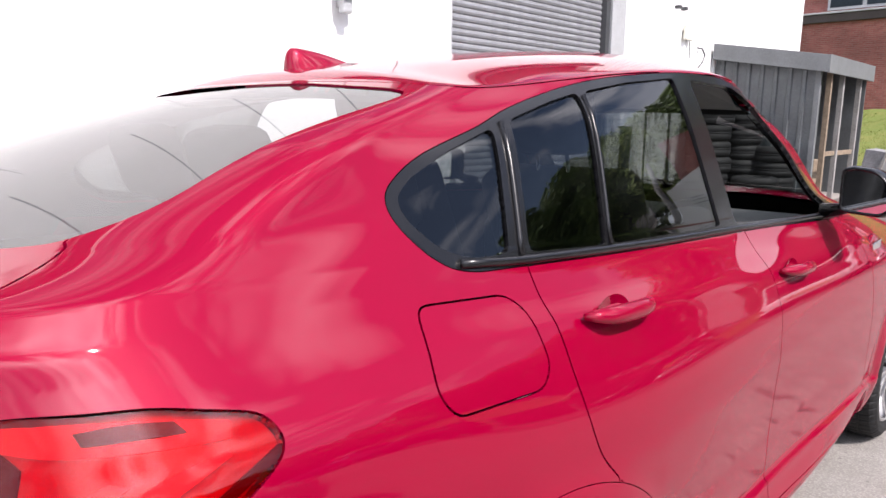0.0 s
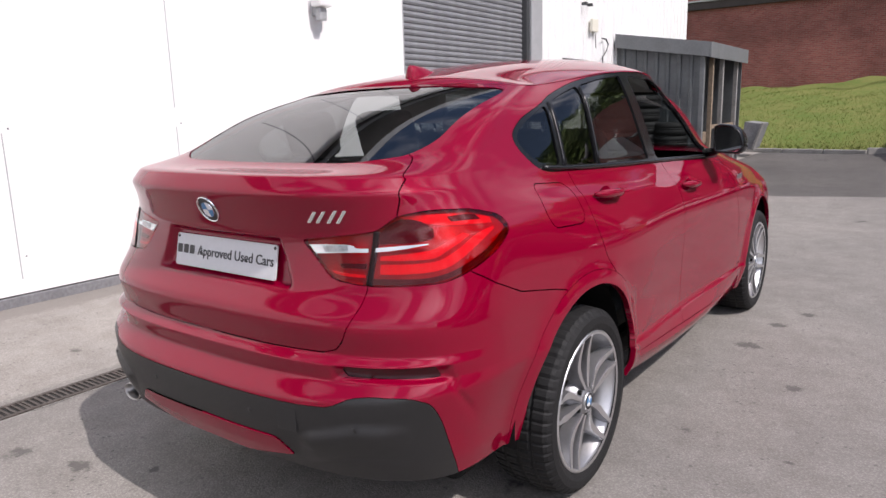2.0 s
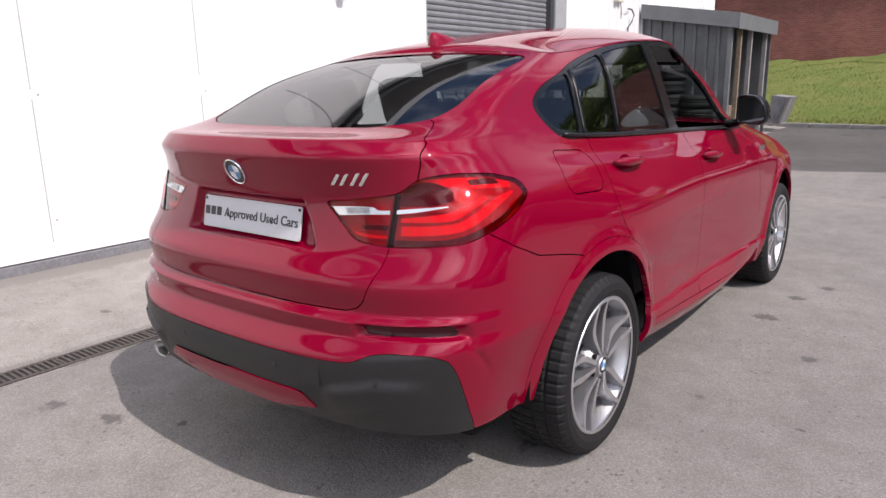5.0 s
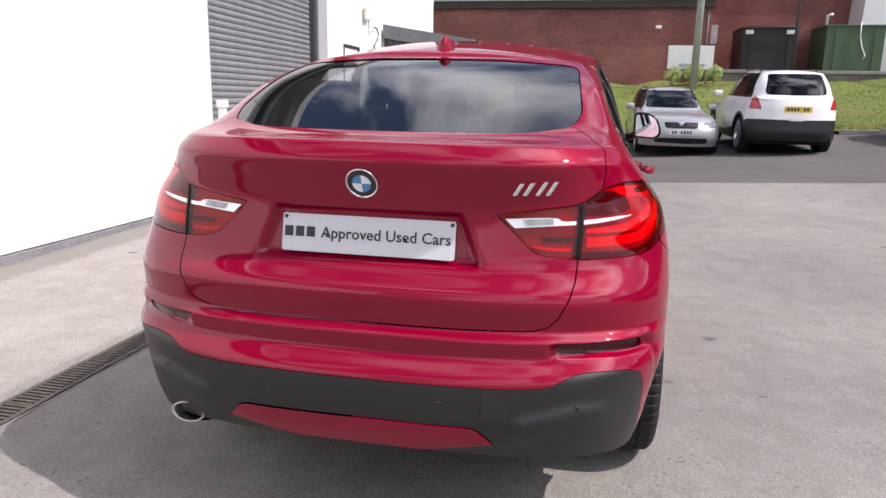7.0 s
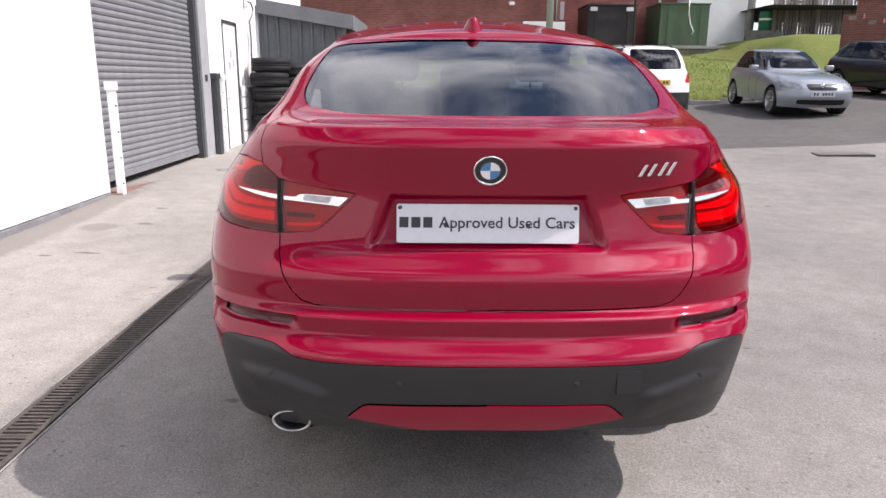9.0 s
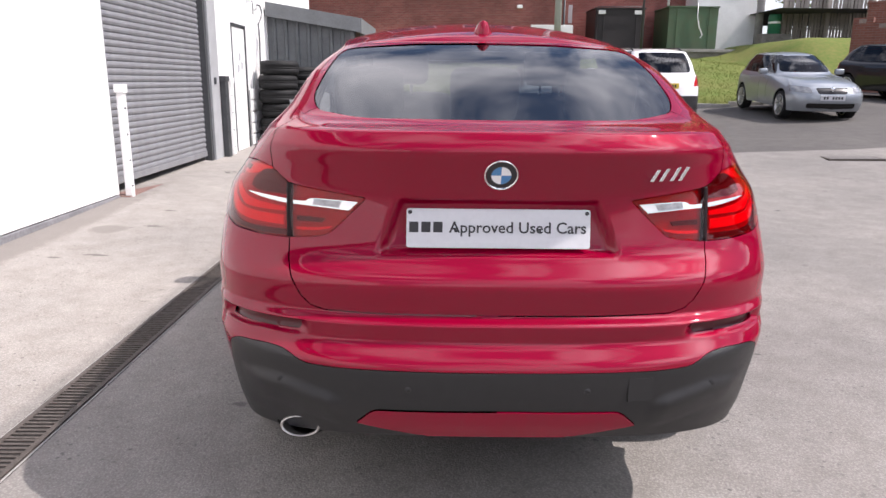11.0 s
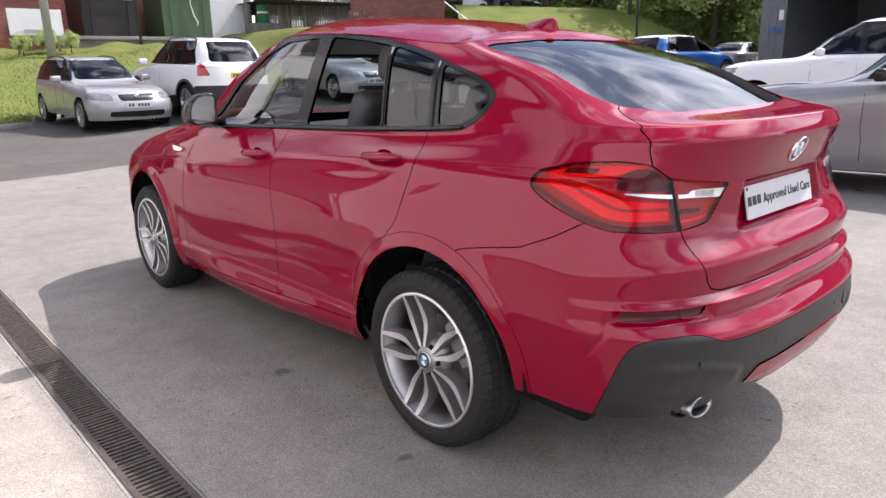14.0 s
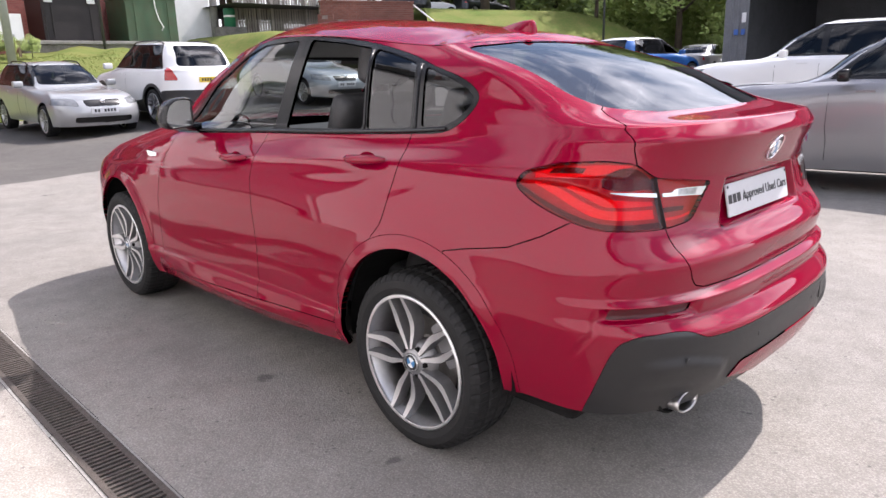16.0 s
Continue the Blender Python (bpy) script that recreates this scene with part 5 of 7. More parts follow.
STEEL_COVER = mat("worn_cover_steel", (0.16, 0.15, 0.14), 0.8, 0.2, 0, 0.4, 9, 0.4, 90)
DRAIN_SHADE = mat("black_drain_bottom", (0.01, 0.01, 0.01), 0.95)

xs = np.r_[np.linspace(-60, -8, 14)[:-1], np.linspace(-8, 26, 69), np.linspace(26, 260, 20)[1:]]
ys = np.r_[np.linspace(-160, -8, 16)[:-1], np.linspace(-8, 26, 69), np.linspace(26, 300, 20)[1:]]
bm = bmesh.new()
grid = [[bm.verts.new((x, y, ground_z(min(x, 30), min(y, 24)))) for y in ys] for x in xs]
for i in range(len(xs) - 1):
    for j in range(len(ys) - 1):
        bm.faces.new((grid[i][j], grid[i + 1][j], grid[i + 1][j + 1], grid[i][j + 1]))
tagged(mesh_ob("ground", bm, ASPHALT), "light grey worn asphalt with exposed aggregate and oil spots", "ground", kind="structure")


# drain channel along the yard
def grate_mesh():
    bm = bmesh.new()
    for a, b in ((-0.085, -0.062), (0.062, 0.085)):
        bm_box(a, b, -0.249, 0.249, -0.02, 0.004, bm=bm)
    for k in range(17):
        y = -0.24 + 0.03 * k
        bm_join(bm, bm_box(-0.062, 0.062, y - 0.007, y + 0.007, -0.02, 0.003))
    me = bpy.data.meshes.new("grate")
    bm.to_mesh(me)
    bm.free()
    me.materials.append(IRON)
    return me


drain = tagged(new("drain_channel", None), "rusty cast iron drain grating set flush in the asphalt", "drain")
me = grate_mesh()
for k in range(32):
    y = -4.6 + 0.5 * k
    z = ground_z(-1.79, y)
    g = new("grate", me)
    g.parent = drain
    g.matrix_local = Matrix.Translation((-1.79 - 0.004 * y, y, z + 0.006)) @ pose(0, 0, 0, math.degrees(math.atan2(ground_z(-1.79, y + 0.25) - ground_z(-1.79, y - 0.25), 0.5)), 0, 0.23)
# flat black sheet at ground level, standing in for the channel's shaded depth
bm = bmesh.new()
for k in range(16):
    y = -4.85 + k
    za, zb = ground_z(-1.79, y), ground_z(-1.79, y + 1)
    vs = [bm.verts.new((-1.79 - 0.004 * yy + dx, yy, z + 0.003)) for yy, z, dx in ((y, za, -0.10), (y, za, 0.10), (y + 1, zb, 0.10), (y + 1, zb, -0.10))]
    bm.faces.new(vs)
part("channel_bottom", bm, DRAIN_SHADE, drain)
for s in (-1, 1):
    for k in range(16):
        y = -4.85 + k
        own = bm_box(-1.79 - 0.004 * y + (0.087 if s > 0 else -0.100), -1.79 - 0.004 * y + (0.096 if s > 0 else -0.087), y, y + 0.996, ground_z(-1.79, y) - 0.02, ground_z(-1.79, y) + 0.004)
        for v in own.verts:
            v.co.z += (ground_z(-1.79, y + 1) - ground_z(-1.79, y)) * (v.co.y - y)
        part("concrete_haunch", own, CONCRETE, drain)

cover = empty("manhole_cover", pose(6.36, 8.28, ground_z(6.36, 8.28) + 0.004, 0, -1.5, -8), label="rusty steel access cover set flush in the asphalt", category="cover")
part("cover_frame", bm_prism(round_poly([(-0.42, -0.27), (0.42, -0.27), (0.42, 0.27), (-0.42, 0.27)], 0.02, 3), "z", -0.03, 0.006), IRON, cover)
part("lid", bm_prism(round_poly([(-0.37, -0.22), (0.37, -0.22), (0.37, 0.22), (-0.37, 0.22)], 0.01, 3), "z", 0.0, 0.010), STEEL_COVER, cover, "worn grey lid")

# ---- white building ----
WX = -3.72
bm = bm_box(WX - 0.3, WX, -14, 4.72, 0.137, 4.7)
tagged(mesh_ob("wall_west", bm, WHITE, smooth=False), "smooth white painted wall of the workshop", "wall", kind="structure")
wall_w = bpy.data.objects["wall_west"]
plinth = part("plinth", bm_box(WX - 0.28, WX + 0.02, -14, 4.70, -0.05, 0.125, 0.004), PLINTH, wall_w, "grey concrete plinth")
for k, y in enumerate((-3.3, -1.75, 0.0, 1.44)):
    for z0, z1 in ((0.25, 1.35), (1.42, 2.5)):
        part("panel_seam", bm_box(WX - 0.002, WX + 0.0022, y - 0.004, y + 0.004, z0 + 0.1 * (k % 2), z1, 0.0005), FRAME_GREY, wall_w, "fine grey panel seam")
    for z in (0.42, 1.38, 2.6):
        part("panel_fixing", bm_lathe([(0.0, 0.008), (0.004, 0.006), (0.005, 0.0005)], 8, "x"), PLINTH, wall_w).location = (WX, y + 0.05, z)
for k in range(17):
    y = -12.6 + 1.03 * k
    part("standing_seam", bm_box(WX, WX + 0.012, y - 0.008, y + 0.008, 2.75, 4.66, 0.003), FRAME_GREY, wall_w)
part("gutter", bm_box(WX - 0.02, WX + 0.16, -14, 8.4, 4.66, 4.80, 0.03), DARK_GREY, wall_w, "dark grey eaves gutter")
tagged(mesh_ob("lintel", bm_box(WX - 0.3, WX, 4.72, 8.40, 3.4, 4.7), WHITE, smooth=False), "white wall over the roller shutter", "wall", kind="structure")
bm = bmesh.new()
prof, y = [], 8.40
while y < 16.2:
    prof += [(y, 0.0), (y + 0.14, 0.0), (y + 0.165, 0.03), (y + 0.205, 0.03), (y + 0.23, 0.0)]
    y += 0.25
prof = [(a, b) for a, b in prof if a <= 16.2]


def clad(bm, prof, lo, hi, along):
    rows = [[bm.verts.new(along(a, b, z)) for a, b in prof] for z in (lo, hi)]
    for k in range(len(prof) - 1):
        bm.faces.new((rows[0][k], rows[0][k + 1], rows[1][k + 1], rows[1][k]))
    return bm


clad(bm, [p for p in prof if p[0] <= 9.12], 0.15, 5.6, lambda a, b, z: (WX + b, a, z))
clad(bm, [p for p in prof if p[0] >= 9.98], 0.10, 5.6, lambda a, b, z: (WX + b, a, z))
clad(bm, [p for p in prof if 8.95 <= p[0] <= 10.05], 2.30, 5.6, lambda a, b, z: (WX + b - 0.003, a, z))
bm_box(WX - 0.3, WX - 0.035, 8.40, 9.12, 0.0, 5.6, bm=bm)
bm_box(WX - 0.3, WX - 0.035, 9.98, 16.2, 0.0, 5.6, bm=bm)
bm_box(WX - 0.3, WX - 0.035, 9.12, 9.98, 2.30, 5.6, bm=bm)
bm_box(WX - 12, WX - 0.3, 16.0, 16.2, 0.0, 5.6, bm=bm)
tagged(mesh_ob("wall_clad", bm, WHITE_CLAD, smooth=False), "white ribbed steel cladding of the workshop", "wall", kind="structure")
tagged(mesh_ob("roof_slab", bm_box(WX - 12, WX + 0.1, -14, 16.3, 5.6, 5.8), FRAME_GREY, smooth=False), "grey flat roof of the white workshop", "roof", kind="structure")
tagged(mesh_ob("wall_back", bm_box(WX - 12, WX - 11.7, -14, 16.2, 0, 5.6), WHITE, smooth=False), "plain white rear wall of workshop", "wall", kind="structure")

# roller shutter
shut = empty("roller_shutter", pose(WX - 0.10, 4.74, 0.22), label="closed galvanised steel roller shutter with grey guides", category="shutter")
sm = bmesh.new()
sp = [(0.0, 0.0), (0.014, 0.010), (0.022, 0.032), (0.016, 0.056), (0.004, 0.068), (-0.002, 0.0745)]
lo = [[sm.verts.new((a, yy, b)) for a, b in sp] for yy in (0.0, 3.16)]
for k in range(len(sp) - 1):
    sm.faces.new((lo[0][k], lo[1][k], lo[1][k + 1], lo[0][k + 1]))
slat = bpy.data.meshes.new("slat")
sm.to_mesh(slat)
sm.free()
slat.materials.append(SHUTTER)
for k in range(43):
    o = new("slat", slat)
    o.parent = shut
    o.location = (0, 0, 0.06 + 0.0755 * k)
part("bottom_rail", bm_box(-0.01, 0.03, 0.0, 3.16, 0.0, 0.075, 0.004), SHUTTER, shut)
part("shutter_backing", bm_box(-0.06, -0.03, 0.0, 3.16, 0.0, 3.3), DARK_GREY, shut)
part("guide", bm_box(0.0, 0.10, 3.14, 3.24, -0.1, 3.3, 0.004), DARK_GREY, shut, "dark steel guide")
part("guide", bm_box(0.0, 0.09, -0.03, 0.02, -0.1, 3.3, 0.004), FRAME_GREY, shut)
part("jamb_column", bm_box(-0.05, 0.13, 3.25, 3.62, -0.15, 3.4, 0.006), FRAME_GREY, shut, "grey steel jamb")
part("key_switch", bm_box(0.13, 0.155, 3.36, 3.42, 1.08, 1.18, 0.006), DARK_GREY, shut)
part("sill", bm_box(-0.1, 0.22, -0.02, 3.4, -0.16, -0.105, 0.01), mat("red_brown_concrete", (0.22, 0.13, 0.11), 0.9, 0, 0, 0.4, 5, 0.3, 80), shut, "worn red-brown threshold")


def guard_post(name, x, y, z, h, w, d, material, label):
    p = empty(name, pose(x, y, z), label=label, category="post")
    part("post_box", bm_box(-d / 2, d / 2, -w / 2, w / 2, -0.03, h, 0.006), material, p)
    part("cap", bm_box(-d / 2 - 0.015, d / 2 + 0.015, -w / 2 - 0.015, w / 2 + 0.015, h, h + 0.09, 0.008), material, p)
    for k in range(4):
        part("bolt", bm_lathe([(0.0, 0.014), (0.008, 0.012), (0.009, 0.001)], 8, "x"), DARK_GREY, p).location = (d / 2, -w / 2 + 0.02, 0.12 + 0.28 * k)
    return p


guard_post("guard_post", WX + 0.09, 4.80, ground_z(-3.6, 4.8), 1.12, 0.075, 0.075, WHITE_CLAD, "white steel guard post beside the roller shutter")
guard_post("guard_post", WX + 0.07, 8.46, ground_z(-3.6, 8.4), 1.18, 0.16, 0.09, DARK_GREY, "dark grey steel guard post beside the white door")
guard_post("guard_post", WX + 0.06, 8.82, ground_z(-3.6, 8.8), 1.15, 0.13, 0.06, WHITE_CLAD, "white slotted steel post beside the white door")
# personnel door
door = tagged(mesh_ob("door_1", bm_box(WX - 0.03, WX + 0.015, 9.17, 9.93, 0.16, 2.24, 0.004), WHITE_CLAD, smooth=False), "white steel side door with a scuffed surface", "door", kind="structure")
for a, b, c, d in ((9.12, 9.165, 0.1, 2.29), (9.935, 9.98, 0.1, 2.29)):
    part("door_frame", bm_box(WX - 0.05, WX + 0.035, a, b, c, d, 0.004), DARK_GREY, door)
part("door_frame", bm_box(WX - 0.05, WX + 0.035, 9.165, 9.935, 2.245, 2.29, 0.004), DARK_GREY, door)
part("pull_handle", bm_tube([(WX + 0.015, 9.28, 1.0), (WX + 0.06, 9.28, 1.02), (WX + 0.06, 9.28, 1.32), (WX + 0.015, 9.28, 1.34)], 0.012, 8), WHITE_CLAD, door, smooth=True)
for z, y in ((1.75, 9.6), (1.55, 9.5), (1.6, 9.72)):
    part("worn_patch", bm_prism(round_poly([(y - 0.06, z - 0.07), (y + 0.05, z - 0.05), (y + 0.07, z + 0.06), (y - 0.04, z + 0.08)], 0.03, 4), "x", WX + 0.0145, WX + 0.0165), FRAME_GREY, door, "grey scuff")
# lower horizontal panels beside the door
low = tagged(empty("skirting_panel"), "white horizontally ribbed panel below the wall cladding", "panel", kind="structure")
for k in range(5):
    part("rib_board", bm_box(WX + 0.032, WX + 0.06, 10.02, 10.78, 0.20 + 0.205 * k, 0.20 + 0.205 * k + 0.19, 0.02), WHITE_CLAD, low)
# hose with a loop
hose = tagged(mesh_ob("hose", bm_tube([(WX + 0.07, 10.72, 0.22), (WX + 0.09, 10.78, 0.8), (WX + 0.07, 10.74, 1.5), (WX + 0.07, 10.80, 2.1), (WX + 0.07, 10.76, 2.38), (WX + 0.08, 10.92, 2.5), (WX + 0.09, 10.98, 2.62), (WX + 0.08, 10.88, 2.72), (WX + 0.07, 10.72, 2.72)], 0.014, 8), DARK_GREY), "dark cable hanging in a loop on the wall", "cable")
# wall light and alarm boxes
lamp = empty("wall_light", pose(WX, 3.22, 2.52), label="white and grey floodlight bracketed to the wall", category="light")
part("bracket", bm_box(0.0, 0.06, -0.03, 0.03, -0.06, 0.10, 0.006), FRAME_GREY, lamp)
part("housing", bm_box(0.05, 0.20, -0.09, 0.09, 0.02, 0.16, 0.02), WHITE_CLAD, lamp)
part("lens", bm_box(0.06, 0.15, -0.05, 0.05, -0.12, 0.015, 0.02), FRAME_GREY, lamp)
box = empty("alarm_box", pose(WX + 0.03, 10.35, 2.93), label="cream alarm box on the white cladding", category="alarm")
part("case", bm_box(0.0, 0.07, -0.13, 0.13, -0.12, 0.12, 0.02), mat("cream_plastic", (0.7, 0.68, 0.58), 0.5), box)
part("cable", bm_tube([(0.03, 0.05, -0.11), (0.04, 0.07, -0.25), (0.03, 0.1, -0.4)], 0.008, 6), DARK_GREY, box)
for y in (9.9, 10.12):
    part("bracket", bm_box(0.0, 0.09, y - 10.35 - 0.04, y - 10.35 + 0.04, 0.32, 0.37, 0.006), DARK_GREY, box)

# ---- shed ----
SY, SX0, SX1 = 11.6, WX + 0.04, -2.0
shed = empty("shed", pose(0, 0, 0), label="grey corrugated steel lean-to shed with an open side", category="shed")
bm = bmesh.new()
prof, x = [], SX0
while x < SX1:
    prof += [(x, 0.0), (x + 0.09, 0.0), (x + 0.105, 0.028), (x + 0.16, 0.028), (x + 0.175, 0.0)]
    x += 0.225
prof = [(min(a, SX1), b) for a, b in prof]
clad(bm, prof, 0.12, 2.75, lambda a, b, z: (a, SY - b, z if z < 1 else 2.72 - 0.13 * (a - SX0)))
clad(bm, [(SX0, 0.0), (SX1, 0.0)], 0.12, 2.75, lambda a, b, z: (a, SY + 0.04, z if z < 1 else 2.72 - 0.13 * (a - SX0)))
part("sheet_wall", bm, SHED_GREY, shed, "grey corrugated sheet wall")
bm = bm_prism([(SX0, 2.78), (SX1 + 0.16, 2.50), (SX1 + 0.16, 2.46), (SX0, 2.73)], "y", SY - 0.12, 14.3)
part("roof_sheet", bm, SHED_EDGE, shed)
part("fascia", bm_prism([(SX0, 2.86), (SX1 + 0.17, 2.57), (SX1 + 0.17, 2.30), (SX0, 2.59)], "y", SY - 0.16, SY - 0.125, 0.004), SHED_EDGE, shed, "grey fascia board")
part("fascia", bm_box(SX1 + 0.172, SX1 + 0.205, SY - 0.16, 14.35, 2.29, 2.57, 0.004), SHED_EDGE, shed, "grey fascia board")
part("corner_post", bm_box(SX1 - 0.03, SX1 + 0.05, SY - 0.03, SY + 0.06, 0.1, 2.48, 0.004), SHED_EDGE, shed)
for y, m_ in ((12.0, WOOD), (12.75, CONCRETE), (13.9, CONCRETE)):
    part("post", bm_box(SX1 + 0.02, SX1 + 0.10, y, y + 0.08, 0.12, 2.46, 0.004), m_, shed)
part("rear_sheet", bm_box(SX0, SX1 + 0.1, 14.25, 14.29, 0.1, 2.5), SHED_GREY, shed)
part("rail", bm_box(SX1 + 0.03, SX1 + 0.07, 12.1, 13.9, 0.95, 1.03, 0.004), WOOD, shed)
for k in range(4):
    part("stored_board", bm_box(SX0 + 0.3 + 0.3 * k, SX0 + 0.5 + 0.3 * k, 12.9, 13.4, 0.15, 0.7 + 0.15 * (k % 2), 0.02), WOOD, shed)
blk = tagged(mesh_ob("concrete_ramp_end", bm_prism([(-2.12, 0.1), (-1.86, 0.1), (-1.76, 0.72), (-2.12, 0.72)], "y", 15.3, 16.2, 0.01), PLINTH, smooth=False), "dark concrete wedge with a pale slanted edge board beside the grass", "wedge")
part("edge_board", bm_prism([(-1.855, 0.1), (-1.80, 0.1), (-1.70, 0.74), (-1.755, 0.74)], "y", 15.26, 15.4, 0.006), CONCRETE, blk, "pale slanted edge board")
blk.rotation_euler[1] = radians(8)

# ---- tyres by the shed ----
def tyre_mesh(r=0.33, w=0.205):
    prof = [(-w / 2, 0.60 * r), (-w / 2 - 0.004, 0.70 * r), (-w / 2, 0.86 * r), (-w / 2 + 0.02, 0.95 * r), (-w / 2 + 0.05, 0.99 * r), (-0.025, r), (-0.02, 0.975 * r), (-0.012, 0.975 * r), (-0.008, r), (0.008, r), (0.012, 0.975 * r), (0.02, 0.975 * r), (0.025, r), (w / 2 - 0.05, 0.99 * r), (w / 2 - 0.02, 0.95 * r), (w / 2, 0.86 * r), (w / 2 + 0.004, 0.70 * r), (w / 2, 0.60 * r), (w / 2 - 0.03, 0.62 * r), (-w / 2 + 0.03, 0.62 * r)]
    bm = bmesh.new()
    rows = []
    for a, q in prof:
        rows.append([bm.verts.new(((q - (0.006 if k % 2 and q > 0.94 * r and abs(a) > 0.03 else 0)) * math.cos(2 * math.pi * k / 64), (q - (0.006 if k % 2 and q > 0.94 * r and abs(a) > 0.03 else 0)) * math.sin(2 * math.pi * k / 64), a)) for k in range(64)])
    for r0, r1 in zip(rows, rows[1:] + rows[:1]):
        for k in range(64):
            bm.faces.new((r0[k], r0[(k + 1) % 64], r1[(k + 1) % 64], r1[k]))
    bmesh.ops.recalc_face_normals(bm, faces=bm.faces)
    me = bpy.data.meshes.new("tyre")
    bm.to_mesh(me)
    bm.free()
    me.shade_smooth()
    me.materials.append(RUBBER)
    return me


big, small = tyre_mesh(0.36, 0.25), tyre_mesh(0.33, 0.235)
rng = random.Random(4)
for sx, sy, count, me in ((-3.25, 10.50, 6, big), (-2.95, 11.12, 6, small), (-2.52, 10.62, 2, big), (-2.42, 11.2, 4, small)):
    z = ground_z(sx, sy)
    w = 0.25 if me is big else 0.235
    for k in range(count):
        t = new("tyre", me)
        hh = w + 0.008
        t.matrix_world = pose(sx + rng.uniform(-0.02, 0.02), sy + rng.uniform(-0.02, 0.02), z + hh * (k + 0.5), 0, 0, rng.uniform(0, 90))
        tagged(t, "worn black car tyre stacked flat by the shed", "tyre", group="stacked tyres")
pole = empty("short_post", pose(-2.78, 9.35, ground_z(-2.7, 9.3)), label="thin pale metal post with a foot plate", category="post")
part("rod", bm_tube([(0, 0, 0), (0, 0, 0.88)], 0.022, 8), FRAME_GREY, pole, smooth=True)
part("foot", bm_box(-0.07, 0.07, -0.07, 0.07, 0.0, 0.05, 0.01), CONCRETE, pole)
part("knob", bm_box(-0.03, 0.03, -0.03, 0.03, 0.86, 0.92, 0.008), FRAME_GREY, pole)


# ---- grass bank, kerb and brick building ----
def grass_material():
    m = mat("rough_grass", (0.078, 0.118, 0.028), 0.95, 0, 0, 0.5, 0.8, 0.4, 40, spec=0.1, tint=(0.178, 0.175, 0.060))
    return m


GRASS = grass_material()
BLADE = mat("grass_blades", (0.125, 0.172, 0.042), 0.9, 0, 0, 0.5, 0.7, spec=0.1, tint=(0.19, 0.20, 0.07))
KERB = mat("kerb_concrete", (0.33, 0.32, 0.30), 0.9, 0, 0, 0.3, 5, 0.3, 80)


def kerb_y(x):
    """The kerb line, set back where the cars park."""
    return float(np.interp(x, (-18, 1, 2.0, 6.0, 7.3, 9.5, 12.6, 14.3, 19), (19.27, 16.61, 17.65, 17.7, 16.9, 16.9, 20.3, 22.5, 22.5)))


def bank_z(x, y):
    """Height of the grass behind the kerb line."""
    y0 = kerb_y(x)
    g = ground_z(x, y0)
    f = min(max((y - y0) / 15.0, 0), 1)
    top = 2.3 + 0.035 * x
    z = g + 0.08 + (top - g) * f ** 0.75 + (0.08 * math.sin(x * 1.3 + y * 0.7) + 0.07 * math.sin(2.9 * x - 1.7 * y)) * f
    # the mound below the fence
    ease = lambda v: min(max(v, 0), 1) ** 2 * (3 - 2 * min(max(v, 0), 1))
    return z + max(3.25 - z, 0) * ease((x - 12.4) / 2.2) * ease((y - 22.7) / 3.8)


def sheet(name, xs, ys, fz, material, label, category, kind="structure"):
    bm = bmesh.new()
    g = [[bm.verts.new((x, y, fz(x, y))) for y in ys(x)] for x in xs]
    for i in range(len(g) - 1):
        for j in range(len(g[0]) - 1):
            bm.faces.new((g[i][j], g[i + 1][j], g[i + 1][j + 1], g[i][j + 1]))
    return tagged(mesh_ob(name, bm, material), label, category, kind=kind)


sheet("grass_bank", np.linspace(-18, 17.8, 80), lambda x: np.linspace(kerb_y(x), 34, 30), bank_z, GRASS, "sloping bank of rough sunlit grass", "grass")
rng = random.Random(11)


def blades(name, count, place, label, size=0.10):
    vs, fs = [], []
    for _ in range(count):
        x, y, z = place()
        a, h, w = rng.uniform(0, 6.28), size * rng.uniform(0.5, 1.5), rng.uniform(0.006, 0.014)
        lx, ly = rng.uniform(-1.3, 1.3) * h, rng.uniform(-1.3, 1.3) * h
        k = len(vs)
        vs += [(x - w * math.cos(a), y - w * math.sin(a), z - 0.02), (x + w * math.cos(a), y + w * math.sin(a), z - 0.02), (x + lx, y + ly, z + h)]
        fs.append((k, k + 1, k + 2))
    me = bpy.data.meshes.new(name)
    me.from_pydata(vs, [], fs)
    me.materials.append(BLADE)
    return tagged(new(name, me), label, "grass", kind="stuff")


def bank_place():
    x = rng.uniform(-6, 13)
    y = kerb_y(x) + 0.05 + 12.5 * rng.random() ** 1.6
    return x, y, bank_z(x, y)


blades("grass_tufts", 45000, bank_place, "uneven tufts of rough grass on the bank", 0.05)
kerb = tagged(empty("kerb"), "pale concrete kerb along the foot of the grass bank", "kerb", kind="structure")
kb = bm_box(-0.455, 0.455, -0.06, 0.06, -0.15, 0.11, 0.015)
km = bpy.data.meshes.new("kerbstone")
kb.to_mesh(km)
kb.free()
km.materials.append(KERB)
for k in range(24):
    x = -12 + 0.92 * k
    o = new("kerbstone", km)
    o.parent = kerb
    o.matrix_local = pose(x, kerb_y(x) - 0.07, ground_z(x, kerb_y(x)), 0, 0, math.degrees(math.atan((kerb_y(x + 0.4) - kerb_y(x - 0.4)) / 0.8)))


